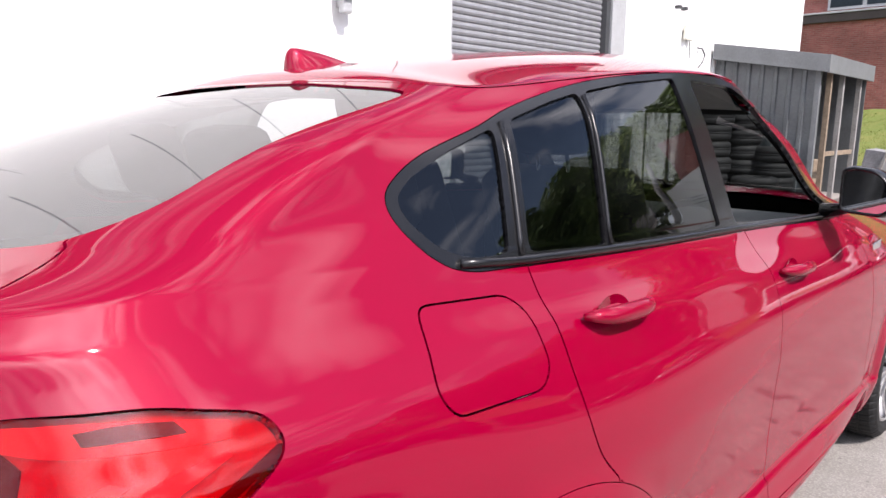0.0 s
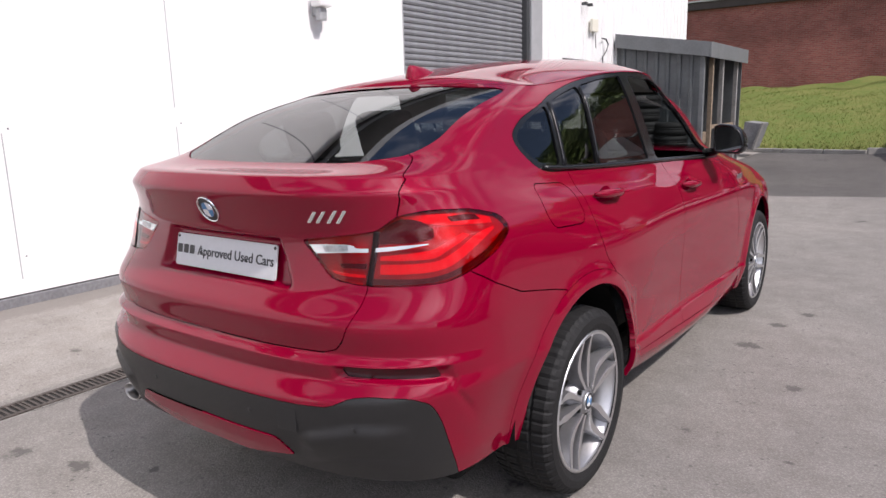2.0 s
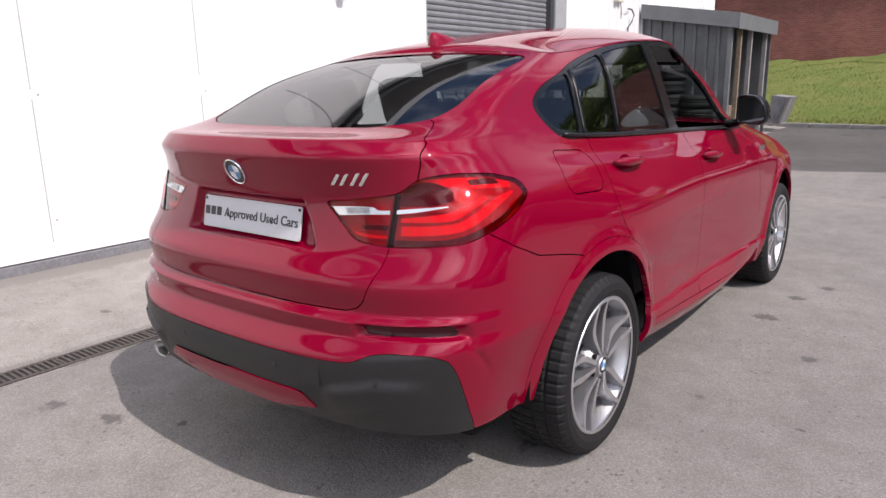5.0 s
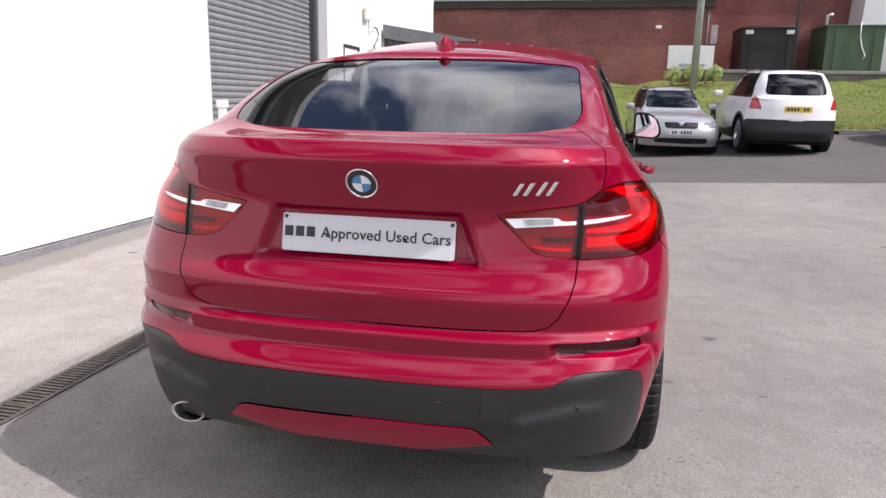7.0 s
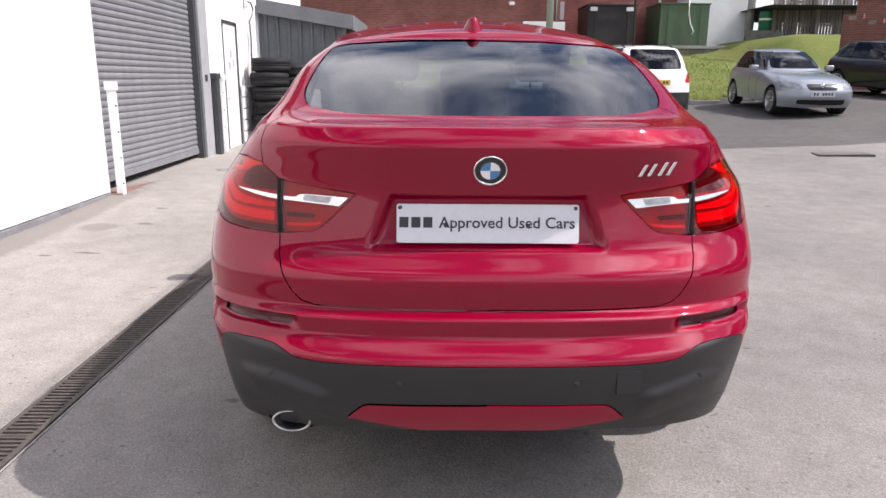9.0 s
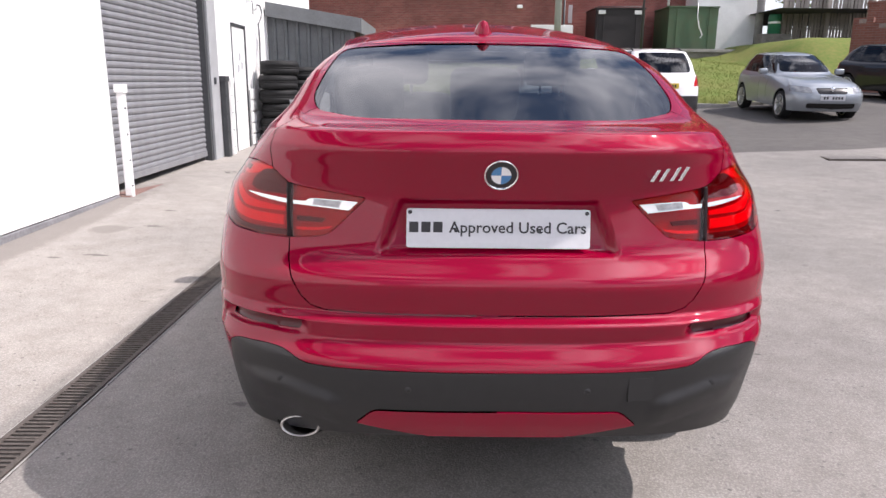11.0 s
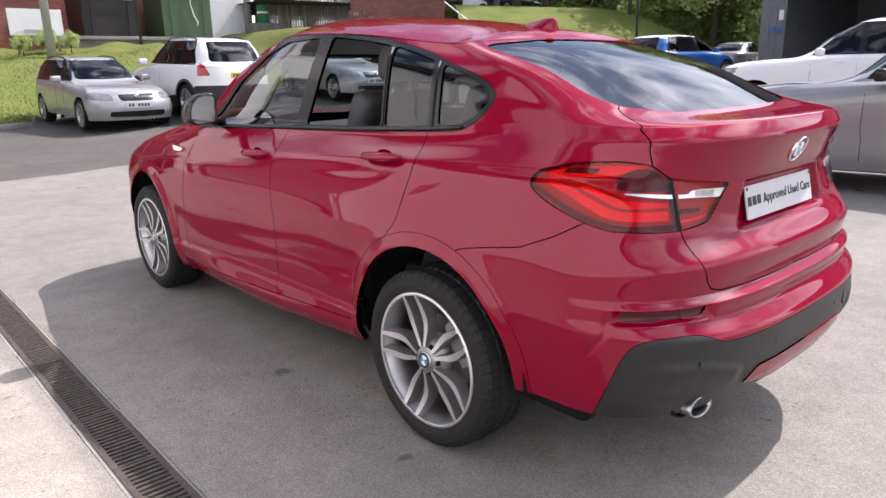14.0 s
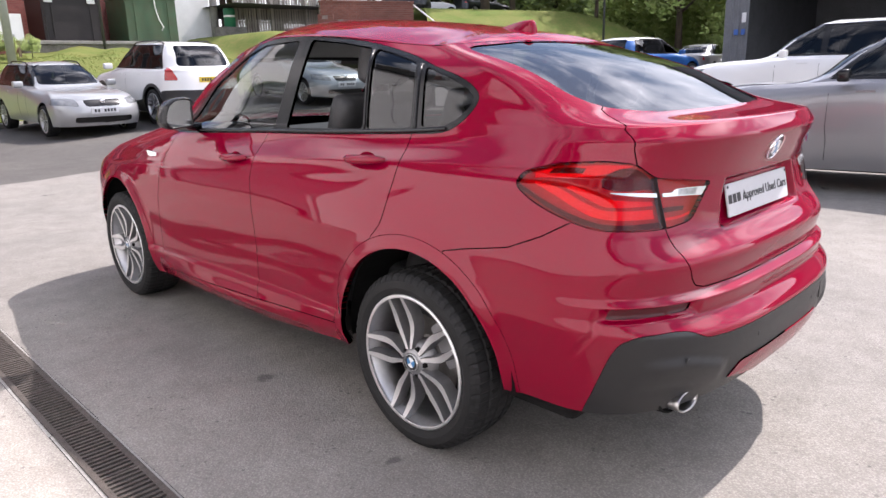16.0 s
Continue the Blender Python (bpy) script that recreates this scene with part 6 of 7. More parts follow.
def brick_material(name, a, b, mortar, scale=1.0, rot=(90, 0, 0)):
    m = bpy.data.materials.new(name)
    m.use_nodes = True
    n, l = m.node_tree.nodes, m.node_tree.links
    bs = n["Principled BSDF"]
    bs.inputs["Roughness"].default_value = 0.92
    tc, mp, br = n.new("ShaderNodeTexCoord"), n.new("ShaderNodeMapping"), n.new("ShaderNodeTexBrick")
    mp.inputs["Rotation"].default_value = [radians(r) for r in rot]
    br.inputs["Color1"].default_value, br.inputs["Color2"].default_value, br.inputs["Mortar"].default_value = (*a, 1), (*b, 1), (*mortar, 1)
    br.inputs["Scale"].default_value = 1.0
    br.inputs["Brick Width"].default_value, br.inputs["Row Height"].default_value = 0.225 * scale, 0.075 * scale
    br.inputs["Mortar Size"].default_value = 0.006 * scale
    br.inputs["Bias"].default_value = -0.2
    l.new(tc.outputs["Object"], mp.inputs[0])
    l.new(mp.outputs[0], br.inputs[0])
    ns, mx, rp = n.new("ShaderNodeTexNoise"), n.new("ShaderNodeMixRGB"), n.new("ShaderNodeValToRGB")
    ns.inputs["Scale"].default_value, ns.inputs["Detail"].default_value = 0.5, 6
    l.new(tc.outputs["Object"], ns.inputs[0])
    rp.color_ramp.elements[0].position, rp.color_ramp.elements[0].color = 0.3, (0.65, 0.62, 0.6, 1)
    rp.color_ramp.elements[1].position, rp.color_ramp.elements[1].color = 0.7, (1.15, 1.1, 1.05, 1)
    l.new(ns.outputs[0], rp.inputs[0])
    mx.blend_type = "MULTIPLY"
    mx.inputs[0].default_value = 1.0
    l.new(br.outputs["Color"], mx.inputs[1])
    l.new(rp.outputs[0], mx.inputs[2])
    l.new(mx.outputs[0], bs.inputs["Base Color"])
    bp = n.new("ShaderNodeBump")
    bp.inputs["Strength"].default_value, bp.inputs["Distance"].default_value, bp.invert = 0.6, 0.008, True
    l.new(br.outputs["Fac"], bp.inputs["Height"])
    l.new(bp.outputs[0], bs.inputs["Normal"])
    return m


BRICK = brick_material("dark_red_brick", (0.235, 0.075, 0.066), (0.32, 0.115, 0.10), (0.26, 0.19, 0.17))
BRICK_LOW = brick_material("brown_red_brick", (0.20, 0.075, 0.055), (0.27, 0.11, 0.08), (0.22, 0.17, 0.15))
STONE = mat("grey_stone_wall", (0.20, 0.19, 0.17), 0.95, 0, 0, 0.5, 3, 0.6, 20)
DARK_CLAD = mat("dark_brown_cladding", (0.05, 0.038, 0.035), 0.7, 0, 0, 0.3, 2)
PANE = glass("window_glass", (0.25, 0.28, 0.3))
brick = empty("brick_building", label="long dark red brick building above the grass bank", category="building")
BY = 31.0
part("wall", bm_box(-40, 5.6, BY, BY + 6, 0.5, 5.6), BRICK, brick, "dark red brick wall")
part("wall", bm_box(5.61, 15.0, BY + 4.2, BY + 8.2, 0.5, 10.8), BRICK, brick, "recessed dark red brick wall")
part("ledge", bm_box(-40.2, 5.65, BY - 0.16, BY + 0.12, 5.601, 5.93, 0.02), DARK_CLAD, brick, "dark string course under the windows")
part("ledge_cap", bm_box(-40.25, 5.7, BY - 0.22, BY + 0.12, 5.932, 6.0, 0.01), FRAME_GREY, brick)
part("upper_wall", bm_box(-40, 5.6, BY + 0.13, BY + 6, 5.602, 9.6), BRICK, brick, "dark red brick upper storey")
part("roof", bm_box(-40.4, 5.8, BY - 0.2, BY + 6.6, 9.6, 9.9), DARK_GREY, brick)
for k in range(7):
    w = part("window", bm_box(-23.35 + 4.0 * k, -20.75 + 4.0 * k, BY + 0.06, BY + 0.14, 6.08, 7.9, 0.01), FRAME_GREY, brick)
    part("pane", bm_box(-23.25 + 4.0 * k, -22.1 + 4.0 * k, BY + 0.045, BY + 0.065, 6.18, 7.8), PANE, w)
    part("pane", bm_box(-21.95 + 4.0 * k, -20.85 + 4.0 * k, BY + 0.045, BY + 0.065, 6.18, 7.8), PANE, w)
part("downpipe", bm_tube([(5.4, BY - 0.08, 1.6), (5.4, BY - 0.08, 5.6)], 0.05, 8), DARK_GREY, brick, smooth=True)
part("vent", bm_box(4.0, 4.6, BY - 0.04, BY + 0.02, 2.6, 3.5, 0.01), DARK_GREY, brick)
part("security_light", bm_box(3.2, 3.45, BY - 0.15, BY + 0.02, 4.7, 4.85, 0.02), WHITE_CLAD, brick)
part("wall_box", bm_box(6.0, 6.5, BY + 4.05, BY + 4.2, 4.4, 5.3, 0.01), FRAME_GREY, brick)
part("gutter", bm_tube([(5.7, BY + 4.1, 7.2), (15.0, BY + 4.1, 7.2)], 0.06, 8), DARK_GREY, brick, smooth=True)


def pole(name, x, y, z, h, r, label, material=FRAME_GREY, lean=0.0):
    p = empty(name, pose(x, y, z), label=label, category="pole")
    part("shaft", bm_tube([(0, 0, -0.3), (lean * 0.5, 0, h * 0.5), (lean, 0, h)], [r, r * 0.9, r * 0.75], 12), material, p, smooth=True)
    return p


p = pole("lamp_post", 4.6, 27.6, 2.3, 9.5, 0.15, "tall grey steel lamp post by the brick wall")
part("arm", bm_tube([(0, 0, 6.0), (0.6, -0.1, 6.15), (1.4, -0.1, 6.1)], 0.03, 8), FRAME_GREY, p, smooth=True)
part("wire", bm_tube([(0, 0, 5.2), (-2.5, 0.2, 4.9), (-6, 0.3, 5.3)], 0.012, 6), DARK_GREY, p, smooth=True)
part("wire", bm_tube([(0, 0, 3.6), (0.8, 0.1, 3.45), (1.5, 0.2, 3.6), (1.6, 0.2, 4.4)], 0.014, 6), DARK_GREY, p, smooth=True)
pole("thin_pole", 9.1, 31.0, 2.6, 7.5, 0.06, "thin dark steel pole beside the black tank", DARK_GREY)

# stone retaining wall, tanks and boards above the bank
low_wall = tagged(mesh_ob("retaining_wall", bm_box(6.0, 17.0, 31.6, 32.0, 0.8, 2.85, 0.03), STONE, smooth=False), "low grey stone retaining wall above the grass", "wall", kind="structure")
part("coping", bm_box(5.95, 17.05, 31.52, 32.05, 2.85, 3.0, 0.02), CONCRETE, low_wall)
pole("pale_post", 15.3, 32.75, 2.6, 6.5, 0.20, "thick pale timber telegraph post beside the fence", CONCRETE)


def tank(name, x0, x1, y0, y1, z0, z1, material, label):
    t = empty(name, pose((x0 + x1) / 2, (y0 + y1) / 2, z0), label=label, category="tank")
    w, d, h = x1 - x0, y1 - y0, z1 - z0
    part("tank_body", bm_box(-w / 2, w / 2, -d / 2, d / 2, 0, h, 0.03), material, t)
    part("lid", bm_box(-w / 2 - 0.04, w / 2 + 0.04, -d / 2 - 0.04, d / 2 + 0.04, h, h + 0.07, 0.015), material, t)
    for k in (-0.33, 0.33):
        part("rib", bm_box(w * k - 0.03, w * k + 0.03, -d / 2 - 0.03, -d / 2, 0.0, h, 0.008), material, t)
    return t


BLACKBOX = mat("black_coated_steel", (0.022, 0.018, 0.018), 0.6, 0.1, 0, 0.3, 3)
GREENBOX = mat("faded_green_paint", (0.045, 0.10, 0.05), 0.6, 0, 0, 0.4, 2.5, tint=(0.07, 0.09, 0.045))
tk = tank("storage_tank", 7.15, 9.55, 32.3, 34.6, 2.95, 4.85, BLACKBOX, "black steel storage tank with white corner tags")
for x in (-0.9, 0.85):
    part("tag", bm_box(x - 0.17, x + 0.17, -1.21, -1.18, 1.66, 1.84, 0.01), WHITE_CLAD, tk)
part("rail", bm_tube([(-1.12, -1.25, 0.0), (-1.12, -1.25, 2.0), (1.12, -1.25, 2.0), (1.12, -1.25, 0.0)], 0.025, 8), DARK_GREY, tk, smooth=True)
tk = tank("oil_tank", 10.7, 13.1, 32.3, 34.7, 2.95, 4.95, GREENBOX, "faded green steel oil tank with a loose hose")
part("hose", bm_tube([(0.3, -1.0, 2.06), (0.15, -1.26, 2.16), (0.16, -1.28, 1.6), (0.28, -1.28, 1.1), (0.46, -1.28, 0.75), (0.38, -1.28, 0.6)], 0.03, 8), WHITE_CLAD, tk, smooth=True)
part("filler_pipe", bm_tube([(-0.9, 0, 2.2), (-0.9, 0, 2.6), (-0.7, -0.1, 2.65)], 0.07, 8), WHITE_CLAD, tk, smooth=True)
drum = empty("oil_drum", pose(15.6, 31.75, 3.72), label="green oil drum with a white band on the wall", category="drum")
part("drum_body", bm_lathe([(0.0, 0.26), (0.02, 0.29), (0.3, 0.28), (0.32, 0.295), (0.6, 0.28), (0.62, 0.295), (0.88, 0.28), (0.9, 0.26)], 24, "z"), mat("green_drum", (0.02, 0.16, 0.08), 0.45), drum, smooth=True)
part("band", bm_lathe([(0.36, 0.2845), (0.38, 0.2865), (0.55, 0.2865), (0.57, 0.2845)], 24, "z"), WHITE_CLAD, drum, smooth=True)
board = empty("white_cabin", pose(13.7, 34.6, 2.9) @ Matrix.Scale(1.35, 4), label="white painted steel cabin with a sloped end", category="cabin")
part("cabin_body", bm_prism([(-1.0, 0.0), (1.35, 0.0), (1.15, 3.1), (-0.9, 3.4)], "y", -0.9, 0.9, 0.02), WHITE_CLAD, board)
for k in range(3):
    part("text_bar", bm_box(0.05, 0.55, -0.92, -0.902, 1.9 + 0.16 * k, 1.95 + 0.16 * k), FRAME_GREY, board, "plain grey bar of writing")
sign = empty("white_sign_board", pose(4.6, 29.2, 2.35) @ Matrix.Scale(1.5, 4), label="low white sign board on the grass bank", category="sign")
part("panel", bm_box(-0.62, 0.62, -0.03, 0.03, 0.35, 1.0, 0.01), WHITE_CLAD, sign)
part("leg", bm_box(-0.5, -0.44, -0.02, 0.04, -0.2, 0.4), WOOD, sign)
part("leg", bm_box(0.44, 0.5, -0.02, 0.04, -0.2, 0.4), WOOD, sign)
part("writing_bar", bm_box(-0.3, 0.4, -0.036, -0.031, 0.42, 0.5), FRAME_GREY, sign, "plain grey bar of writing")

# picket fence
fence = empty("picket_fence", label="weathered grey vertical board fence", category="fence")
fb = bm_box(-0.06, 0.06, -0.012, 0.012, 0.0, 2.42, 0.004)
fm = bpy.data.meshes.new("slat")
fb.to_mesh(fm)
fb.free()
fm.materials.append(FENCE_WOOD)
rng = random.Random(5)
for k in range(40):
    o = new("slat", fm)
    o.parent = fence
    o.matrix_local = pose(16.4 + 0.135 * k, 32.7 - 0.03 * k, 3.5 + rng.uniform(-0.03, 0.03), 0, rng.uniform(-1, 1), 0)
for z in (4.0, 5.4):
    rail = part("rail", bm_box(0.0, 5.5, 0.02, 0.07, z, z + 0.10), FENCE_WOOD, fence)
    rail.matrix_local = pose(16.35, 32.72, 0, 0, 0, -12.6)
for x in (16.3, 18.2, 20.1, 21.8):
    part("post", bm_box(x, x + 0.14, 32.44 - 0.222 * (x - 16.4), 32.58 - 0.222 * (x - 16.4), 2.6, 6.1, 0.01), FENCE_WOOD, fence)
part("plinth_wall", bm_box(14.9, 16.28, 31.35, 32.1, 1.5, 3.72), STONE, fence)
part("plinth_wall", bm_box(0.0, 5.9, -0.25, 0.1, 1.5, 3.48), STONE, fence).matrix_local = pose(16.3, 32.72, 0, 0, 0, -12.6)

CAP_STONE = mat("weathered_cap_stone", (0.26, 0.21, 0.18), 0.9, 0, 0, 0.4, 6, 0.3, 60)
# stepped brick wall beside the ramp, with pale posts
stepped = empty("stepped_brick_wall", label="brown brick wall stepping down beside the ramp", category="wall")
back = part("wall_panel", bm_box(0.0, 3.9, 0.0, 0.25, 0.6, 4.08), BRICK_LOW, stepped)
back.matrix_local = pose(14.3, 22.0, 0, 0, 0, -22.6)
top = part("coping", bm_box(-0.03, 3.93, -0.03, 0.28, 4.08, 4.16), BRICK_LOW, stepped)
top.matrix_local = pose(14.3, 22.0, 0, 0, 0, -22.6)
for k in range(8):
    z1 = 3.42 - 0.148 * k
    at = pose(12.6 + 0.418 * k, 19.8 - 0.367 * k, 0, 0, 0, -41.3)
    part("wall_panel", bm_box(0.0, 0.554, 0.0, 0.24, 0.5, z1), BRICK_LOW, stepped).matrix_local = at
    part("step_cap", bm_box(0.16, 0.36, -0.015, 0.02, z1 - 0.17, z1 - 0.05, 0.005), CAP_STONE, stepped, "pale step end").matrix_local = at
for k in range(7):
    z1 = 3.15 - 0.145 * k
    part("wall_panel", bm_box(0.0, 0.553, 0.0, 0.24, 0.4, z1), BRICK_LOW, stepped).matrix_local = pose(17.9 + 0.314 * k, 20.5 - 0.457 * k, 0, 0, 0, -55.5)
for x, y, z in ((16.02, 16.78, 2.28), (20.2, 17.2, 2.26)):
    part("end_post", bm_box(x - 0.11, x + 0.11, y - 0.11, y + 0.11, 0.4, z, 0.01), CONCRETE, stepped, "pale concrete end post")
part("handrail", bm_tube([(18.0, 20.9, 4.2), (19.4, 19.7, 2.75)], 0.03, 8), WHITE_CLAD, stepped, "white handrail", smooth=True)


def hill_z(x, y):
    """Upper lawn and car park to the north-east."""
    f = min(max((y - 19.2 + 0.30 * max(min(x, 44) - 24, 0)) / 9.0, 0), 1)
    g = ground_z(min(x, 22), 15)
    k = min(max((46 - x) / 12, 0), 1)
    return g - 0.3 + (5.0 - g) * (f * f * (3 - 2 * f)) * (0.22 + 0.78 * k * k * (3 - 2 * k))


bm = bmesh.new()
rows = []
for v in np.linspace(0, 1, 70):
    row = []
    for u in np.linspace(0, 1, 60):
        x0 = 17.95 + 0.72 * 69 * v * (1 if v < 0.2 else 0.2 / v)
        x = x0 + (92 - x0) * u
        y0 = float(np.interp(x, (17.9, 20.15, 23, 44), (20.7, 17.45, 17.6, 11.65)))
        y = y0 + (90 - y0) * v
        row.append(bm.verts.new((x, y, hill_z(x, y))))
    rows.append(row)
for a, b in zip(rows, rows[1:]):
    for k in range(59):
        bm.faces.new((a[k], a[k + 1], b[k + 1], b[k]))
tagged(mesh_ob("grass_lawn", bm, GRASS), "mown grass slope below the upper car park", "grass", kind="structure")


def lawn_place():
    x = rng.uniform(18.5, 40)
    y = rng.uniform(17.5, 31)
    x = max(x, 18.2 + 0.72 * max(y - 20.4, 0))
    return x, y, hill_z(x, y) - 0.01


blades("lawn_tufts", 30000, lawn_place, "short tufts of mown grass on the slope", 0.03)
TARMAC = mat("dark_tarmac", (0.07, 0.07, 0.072), 0.9, 0, 0, 0.3, 1.0, 0.3, 80)
sheet("upper_car_park", np.linspace(15, 41, 20), lambda x: np.linspace(30.0, 40, 8), lambda x, y: max(hill_z(x, y), 4.6) + 0.05, TARMAC, "dark tarmac of the upper car park", "pavement")

# dark workshop to the east
ws = empty("workshop_building", label="grey clad workshop with a wide dark doorway", category="building")
WGREY = mat("grey_wall_cladding", (0.17, 0.175, 0.185), 0.6, 0.1, 0, 0.2, 2)
bm = bmesh.new()
prof, yy = [], 9.1
while yy < 9.75:
    prof += [(yy, 0.0), (yy + 0.10, 0.0), (yy + 0.12, 0.03), (yy + 0.18, 0.03), (yy + 0.20, 0.0)]
    yy += 0.22
clad(bm, prof, 0.2, 6.5, lambda a, b, z: (24.0 - b, a, z))
part("clad_wall", bm, WGREY, ws, "ribbed grey wall")
part("side_wall", bm_box(24.03, 40, 9.75, 10.0, 0.2, 6.5), WGREY, ws)
part("clad_wall", bm_box(23.98, 24.2, -14, 1.9, 0.2, 6.5), WGREY, ws)
part("header", bm_box(23.98, 24.2, 1.9, 9.1, 4.4, 6.5), WGREY, ws)
part("rear_wall", bm_box(33, 33.2, -14, 9.75, 0.2, 6.5), WGREY, ws)
part("inner_wall", bm_box(24.2, 33, -14, -13.8, 0.2, 6.5), DARK_GREY, ws)
part("roof", bm_box(23.6, 40.3, -14.2, 10.2, 6.5, 6.8), DARK_GREY, ws)
SIGN_BLUE = mat("blue_sign_paint", (0.05, 0.13, 0.42), 0.4)
for y, z, h, m_ in ((9.24, 2.45, 0.10, SIGN_BLUE), (9.24, 2.95, 0.17, WHITE_CLAD), (9.5, 2.45, 0.10, SIGN_BLUE)):
    part("notice", bm_box(23.90, 23.955, y - 0.07, y + 0.07, z - h, z + h), m_, ws, "small notice")

# ---- trees ----
LEAF = mat("leaves", (0.20, 0.28, 0.075), 0.7, 0, 0, 0.6, 0.6, spec=0.3, tint=(0.33, 0.38, 0.13), island=0.6)
LEAF_DARK = mat("dark_leaves", (0.13, 0.19, 0.07), 0.7, 0, 0, 0.6, 0.6, spec=0.3, tint=(0.21, 0.26, 0.095), island=0.6)
BARK = mat("bark", (0.10, 0.075, 0.055), 0.95, 0, 0, 0.4, 6, 0.6, 25)


def tree_meshes(seed, h, spread, leaf, count, size):
    r = random.Random(seed)
    tb = bmesh.new()
    trunk = [(0, 0, -0.3), (0.08 * h * 0.1, 0, h * 0.2), (r.uniform(-0.2, 0.2), r.uniform(-0.2, 0.2), h * 0.45), (r.uniform(-0.3, 0.3), r.uniform(-0.3, 0.3), h * 0.8)]
    bm_tube(trunk, [h * 0.028, h * 0.022, h * 0.015, h * 0.005], 9, tb)
    tips = []
    for k in range(14):
        a, z0 = r.uniform(0, 6.28), h * r.uniform(0.25, 0.72)
        ln = spread * r.uniform(0.55, 1.0) * (1.15 - z0 / h * 0.6)
        e = (ln * math.cos(a), ln * math.sin(a), z0 + h * r.uniform(0.06, 0.24))
        m_ = (e[0] * 0.5, e[1] * 0.5, (z0 + e[2]) / 2 + 0.03 * h)
        bm_tube([(0, 0, z0), m_, e], [h * 0.010, h * 0.006, h * 0.002], 6, tb)
        tips += [e, m_]
    for _ in range(16):
        a, q = r.uniform(0, 6.28), r.uniform(0, 1) ** 0.5
        z = h * r.uniform(0.3, 1.0)
        w = spread * (1 - ((z / h - 0.55) / 0.5) ** 2) ** 0.5 if abs(z / h - 0.55) < 0.5 else spread * 0.2
        tips.append((w * q * math.cos(a), w * q * math.sin(a), z))
    vs, fs = [], []
    for k in range(count):
        c = tips[k % len(tips)]
        d = Vector((r.gauss(0, 1), r.gauss(0, 1), r.gauss(0, 0.8)))
        d = d.normalized() * (spread * 0.34) * r.uniform(0.3, 1.0) ** 0.5
        p = Vector(c) + d
        u = Vector((r.gauss(0, 1), r.gauss(0, 1), r.gauss(0, 0.5))).normalized()
        v = u.orthogonal().normalized()
        s = size * r.uniform(0.6, 1.4)
        b = len(vs)
        vs += [tuple(p - u * s), tuple(p + v * s * 0.55), tuple(p + u * s), tuple(p - v * s * 0.55)]
        fs.append((b, b + 1, b + 2, b + 3))
    cm = bpy.data.meshes.new("crown")
    cm.from_pydata(vs, [], fs)
    cm.materials.append(leaf)
    tm = bpy.data.meshes.new("trunk")
    tb.to_mesh(tm)
    tb.free()
    tm.shade_smooth()
    tm.materials.append(BARK)
    return tm, cm


KINDS = [tree_meshes(1, 11, 4.2, LEAF, 9000, 0.20), tree_meshes(2, 13, 4.6, LEAF_DARK, 9000, 0.22), tree_meshes(3, 9, 3.6, LEAF, 8000, 0.18), tree_meshes(4, 5, 2.2, LEAF, 5000, 0.13)]


def tree(x, y, z, kind, s=1.0, turn=0.0):
    words = ("broad green deciduous tree in full leaf", "tall dark green tree in full leaf", "rounded light green deciduous tree", "small bushy young light green tree")[kind]
    t = empty("tree", pose(x, y, z, 0, 0, turn) @ Matrix.Scale(s, 4), label=words, category="tree", group="trees beyond the yard")
    a, b = new("trunk", KINDS[kind][0]), new("crown", KINDS[kind][1])
    a.parent = b.parent = t
    return t


rng = random.Random(21)
for k in range(26):
    f = k / 25
    x, y = 14 + 56 * f + rng.uniform(-1.5, 1.5), 46 - 4 * f + rng.uniform(-3, 3) + 6 * math.sin(3 * f)
    tree(x, y, hill_z(x, y) - 0.1, rng.choice((0, 1, 1, 2)), rng.uniform(1.15, 1.5), rng.uniform(0, 360))
for k in range(16):
    f = k / 15
    tree(52 + rng.uniform(-2, 2) + 8 * f, 40 - 46 * f + rng.uniform(-2, 2), 0.6, rng.choice((0, 1, 2)), rng.uniform(0.9, 1.3), rng.uniform(0, 360))
for x, y, kind, s in ((36, 23.5, 3, 1.0), (40, 20, 0, 0.8), (44, 24, 2, 0.9), (33, 30, 1, 0.9), (38, 32, 0, 0.9), (41, 16, 3, 1.1), (46, 19, 1, 0.85)):
    tree(x, y, hill_z(x, y) - 0.1, kind, s, x * 37)
pole("lamp_post", 33.0, 21.0, 1.6, 7.5, 0.07, "slim dark lamp post on the lawn", DARK_GREY)


def bush(x, y, z, s):
    t = empty("bush", pose(x, y, z) @ Matrix.Scale(s, 4), label="low green bush beside the sign board", category="bush")
    b = new("foliage", KINDS[3][1])
    b.parent = t
    b.location = (0, 0, -1.6)
    st = new("stems", KINDS[3][0])
    st.parent = t
    st.location = (0, 0, -1.6)


for k in range(14):
    t = empty("shrub", pose(43 + 0.6 * k + rng.uniform(-0.8, 0.8), 26 - 1.15 * k, 0.7, 0, 0, 40 * k) @ Matrix.Scale(rng.uniform(0.9, 1.25), 4), label="tall green shrub in a row before the trees", category="shrub", group="row of shrubs")
    for nm, me in (("foliage", KINDS[3][1]), ("stems", KINDS[3][0])):
        o = new(nm, me)
        o.parent = t
bush(5.5, 28.4, 2.5, 0.15)
bush(4.7, 28.5, 2.5, 0.17)
bush(3.9, 28.6, 2.4, 0.15)


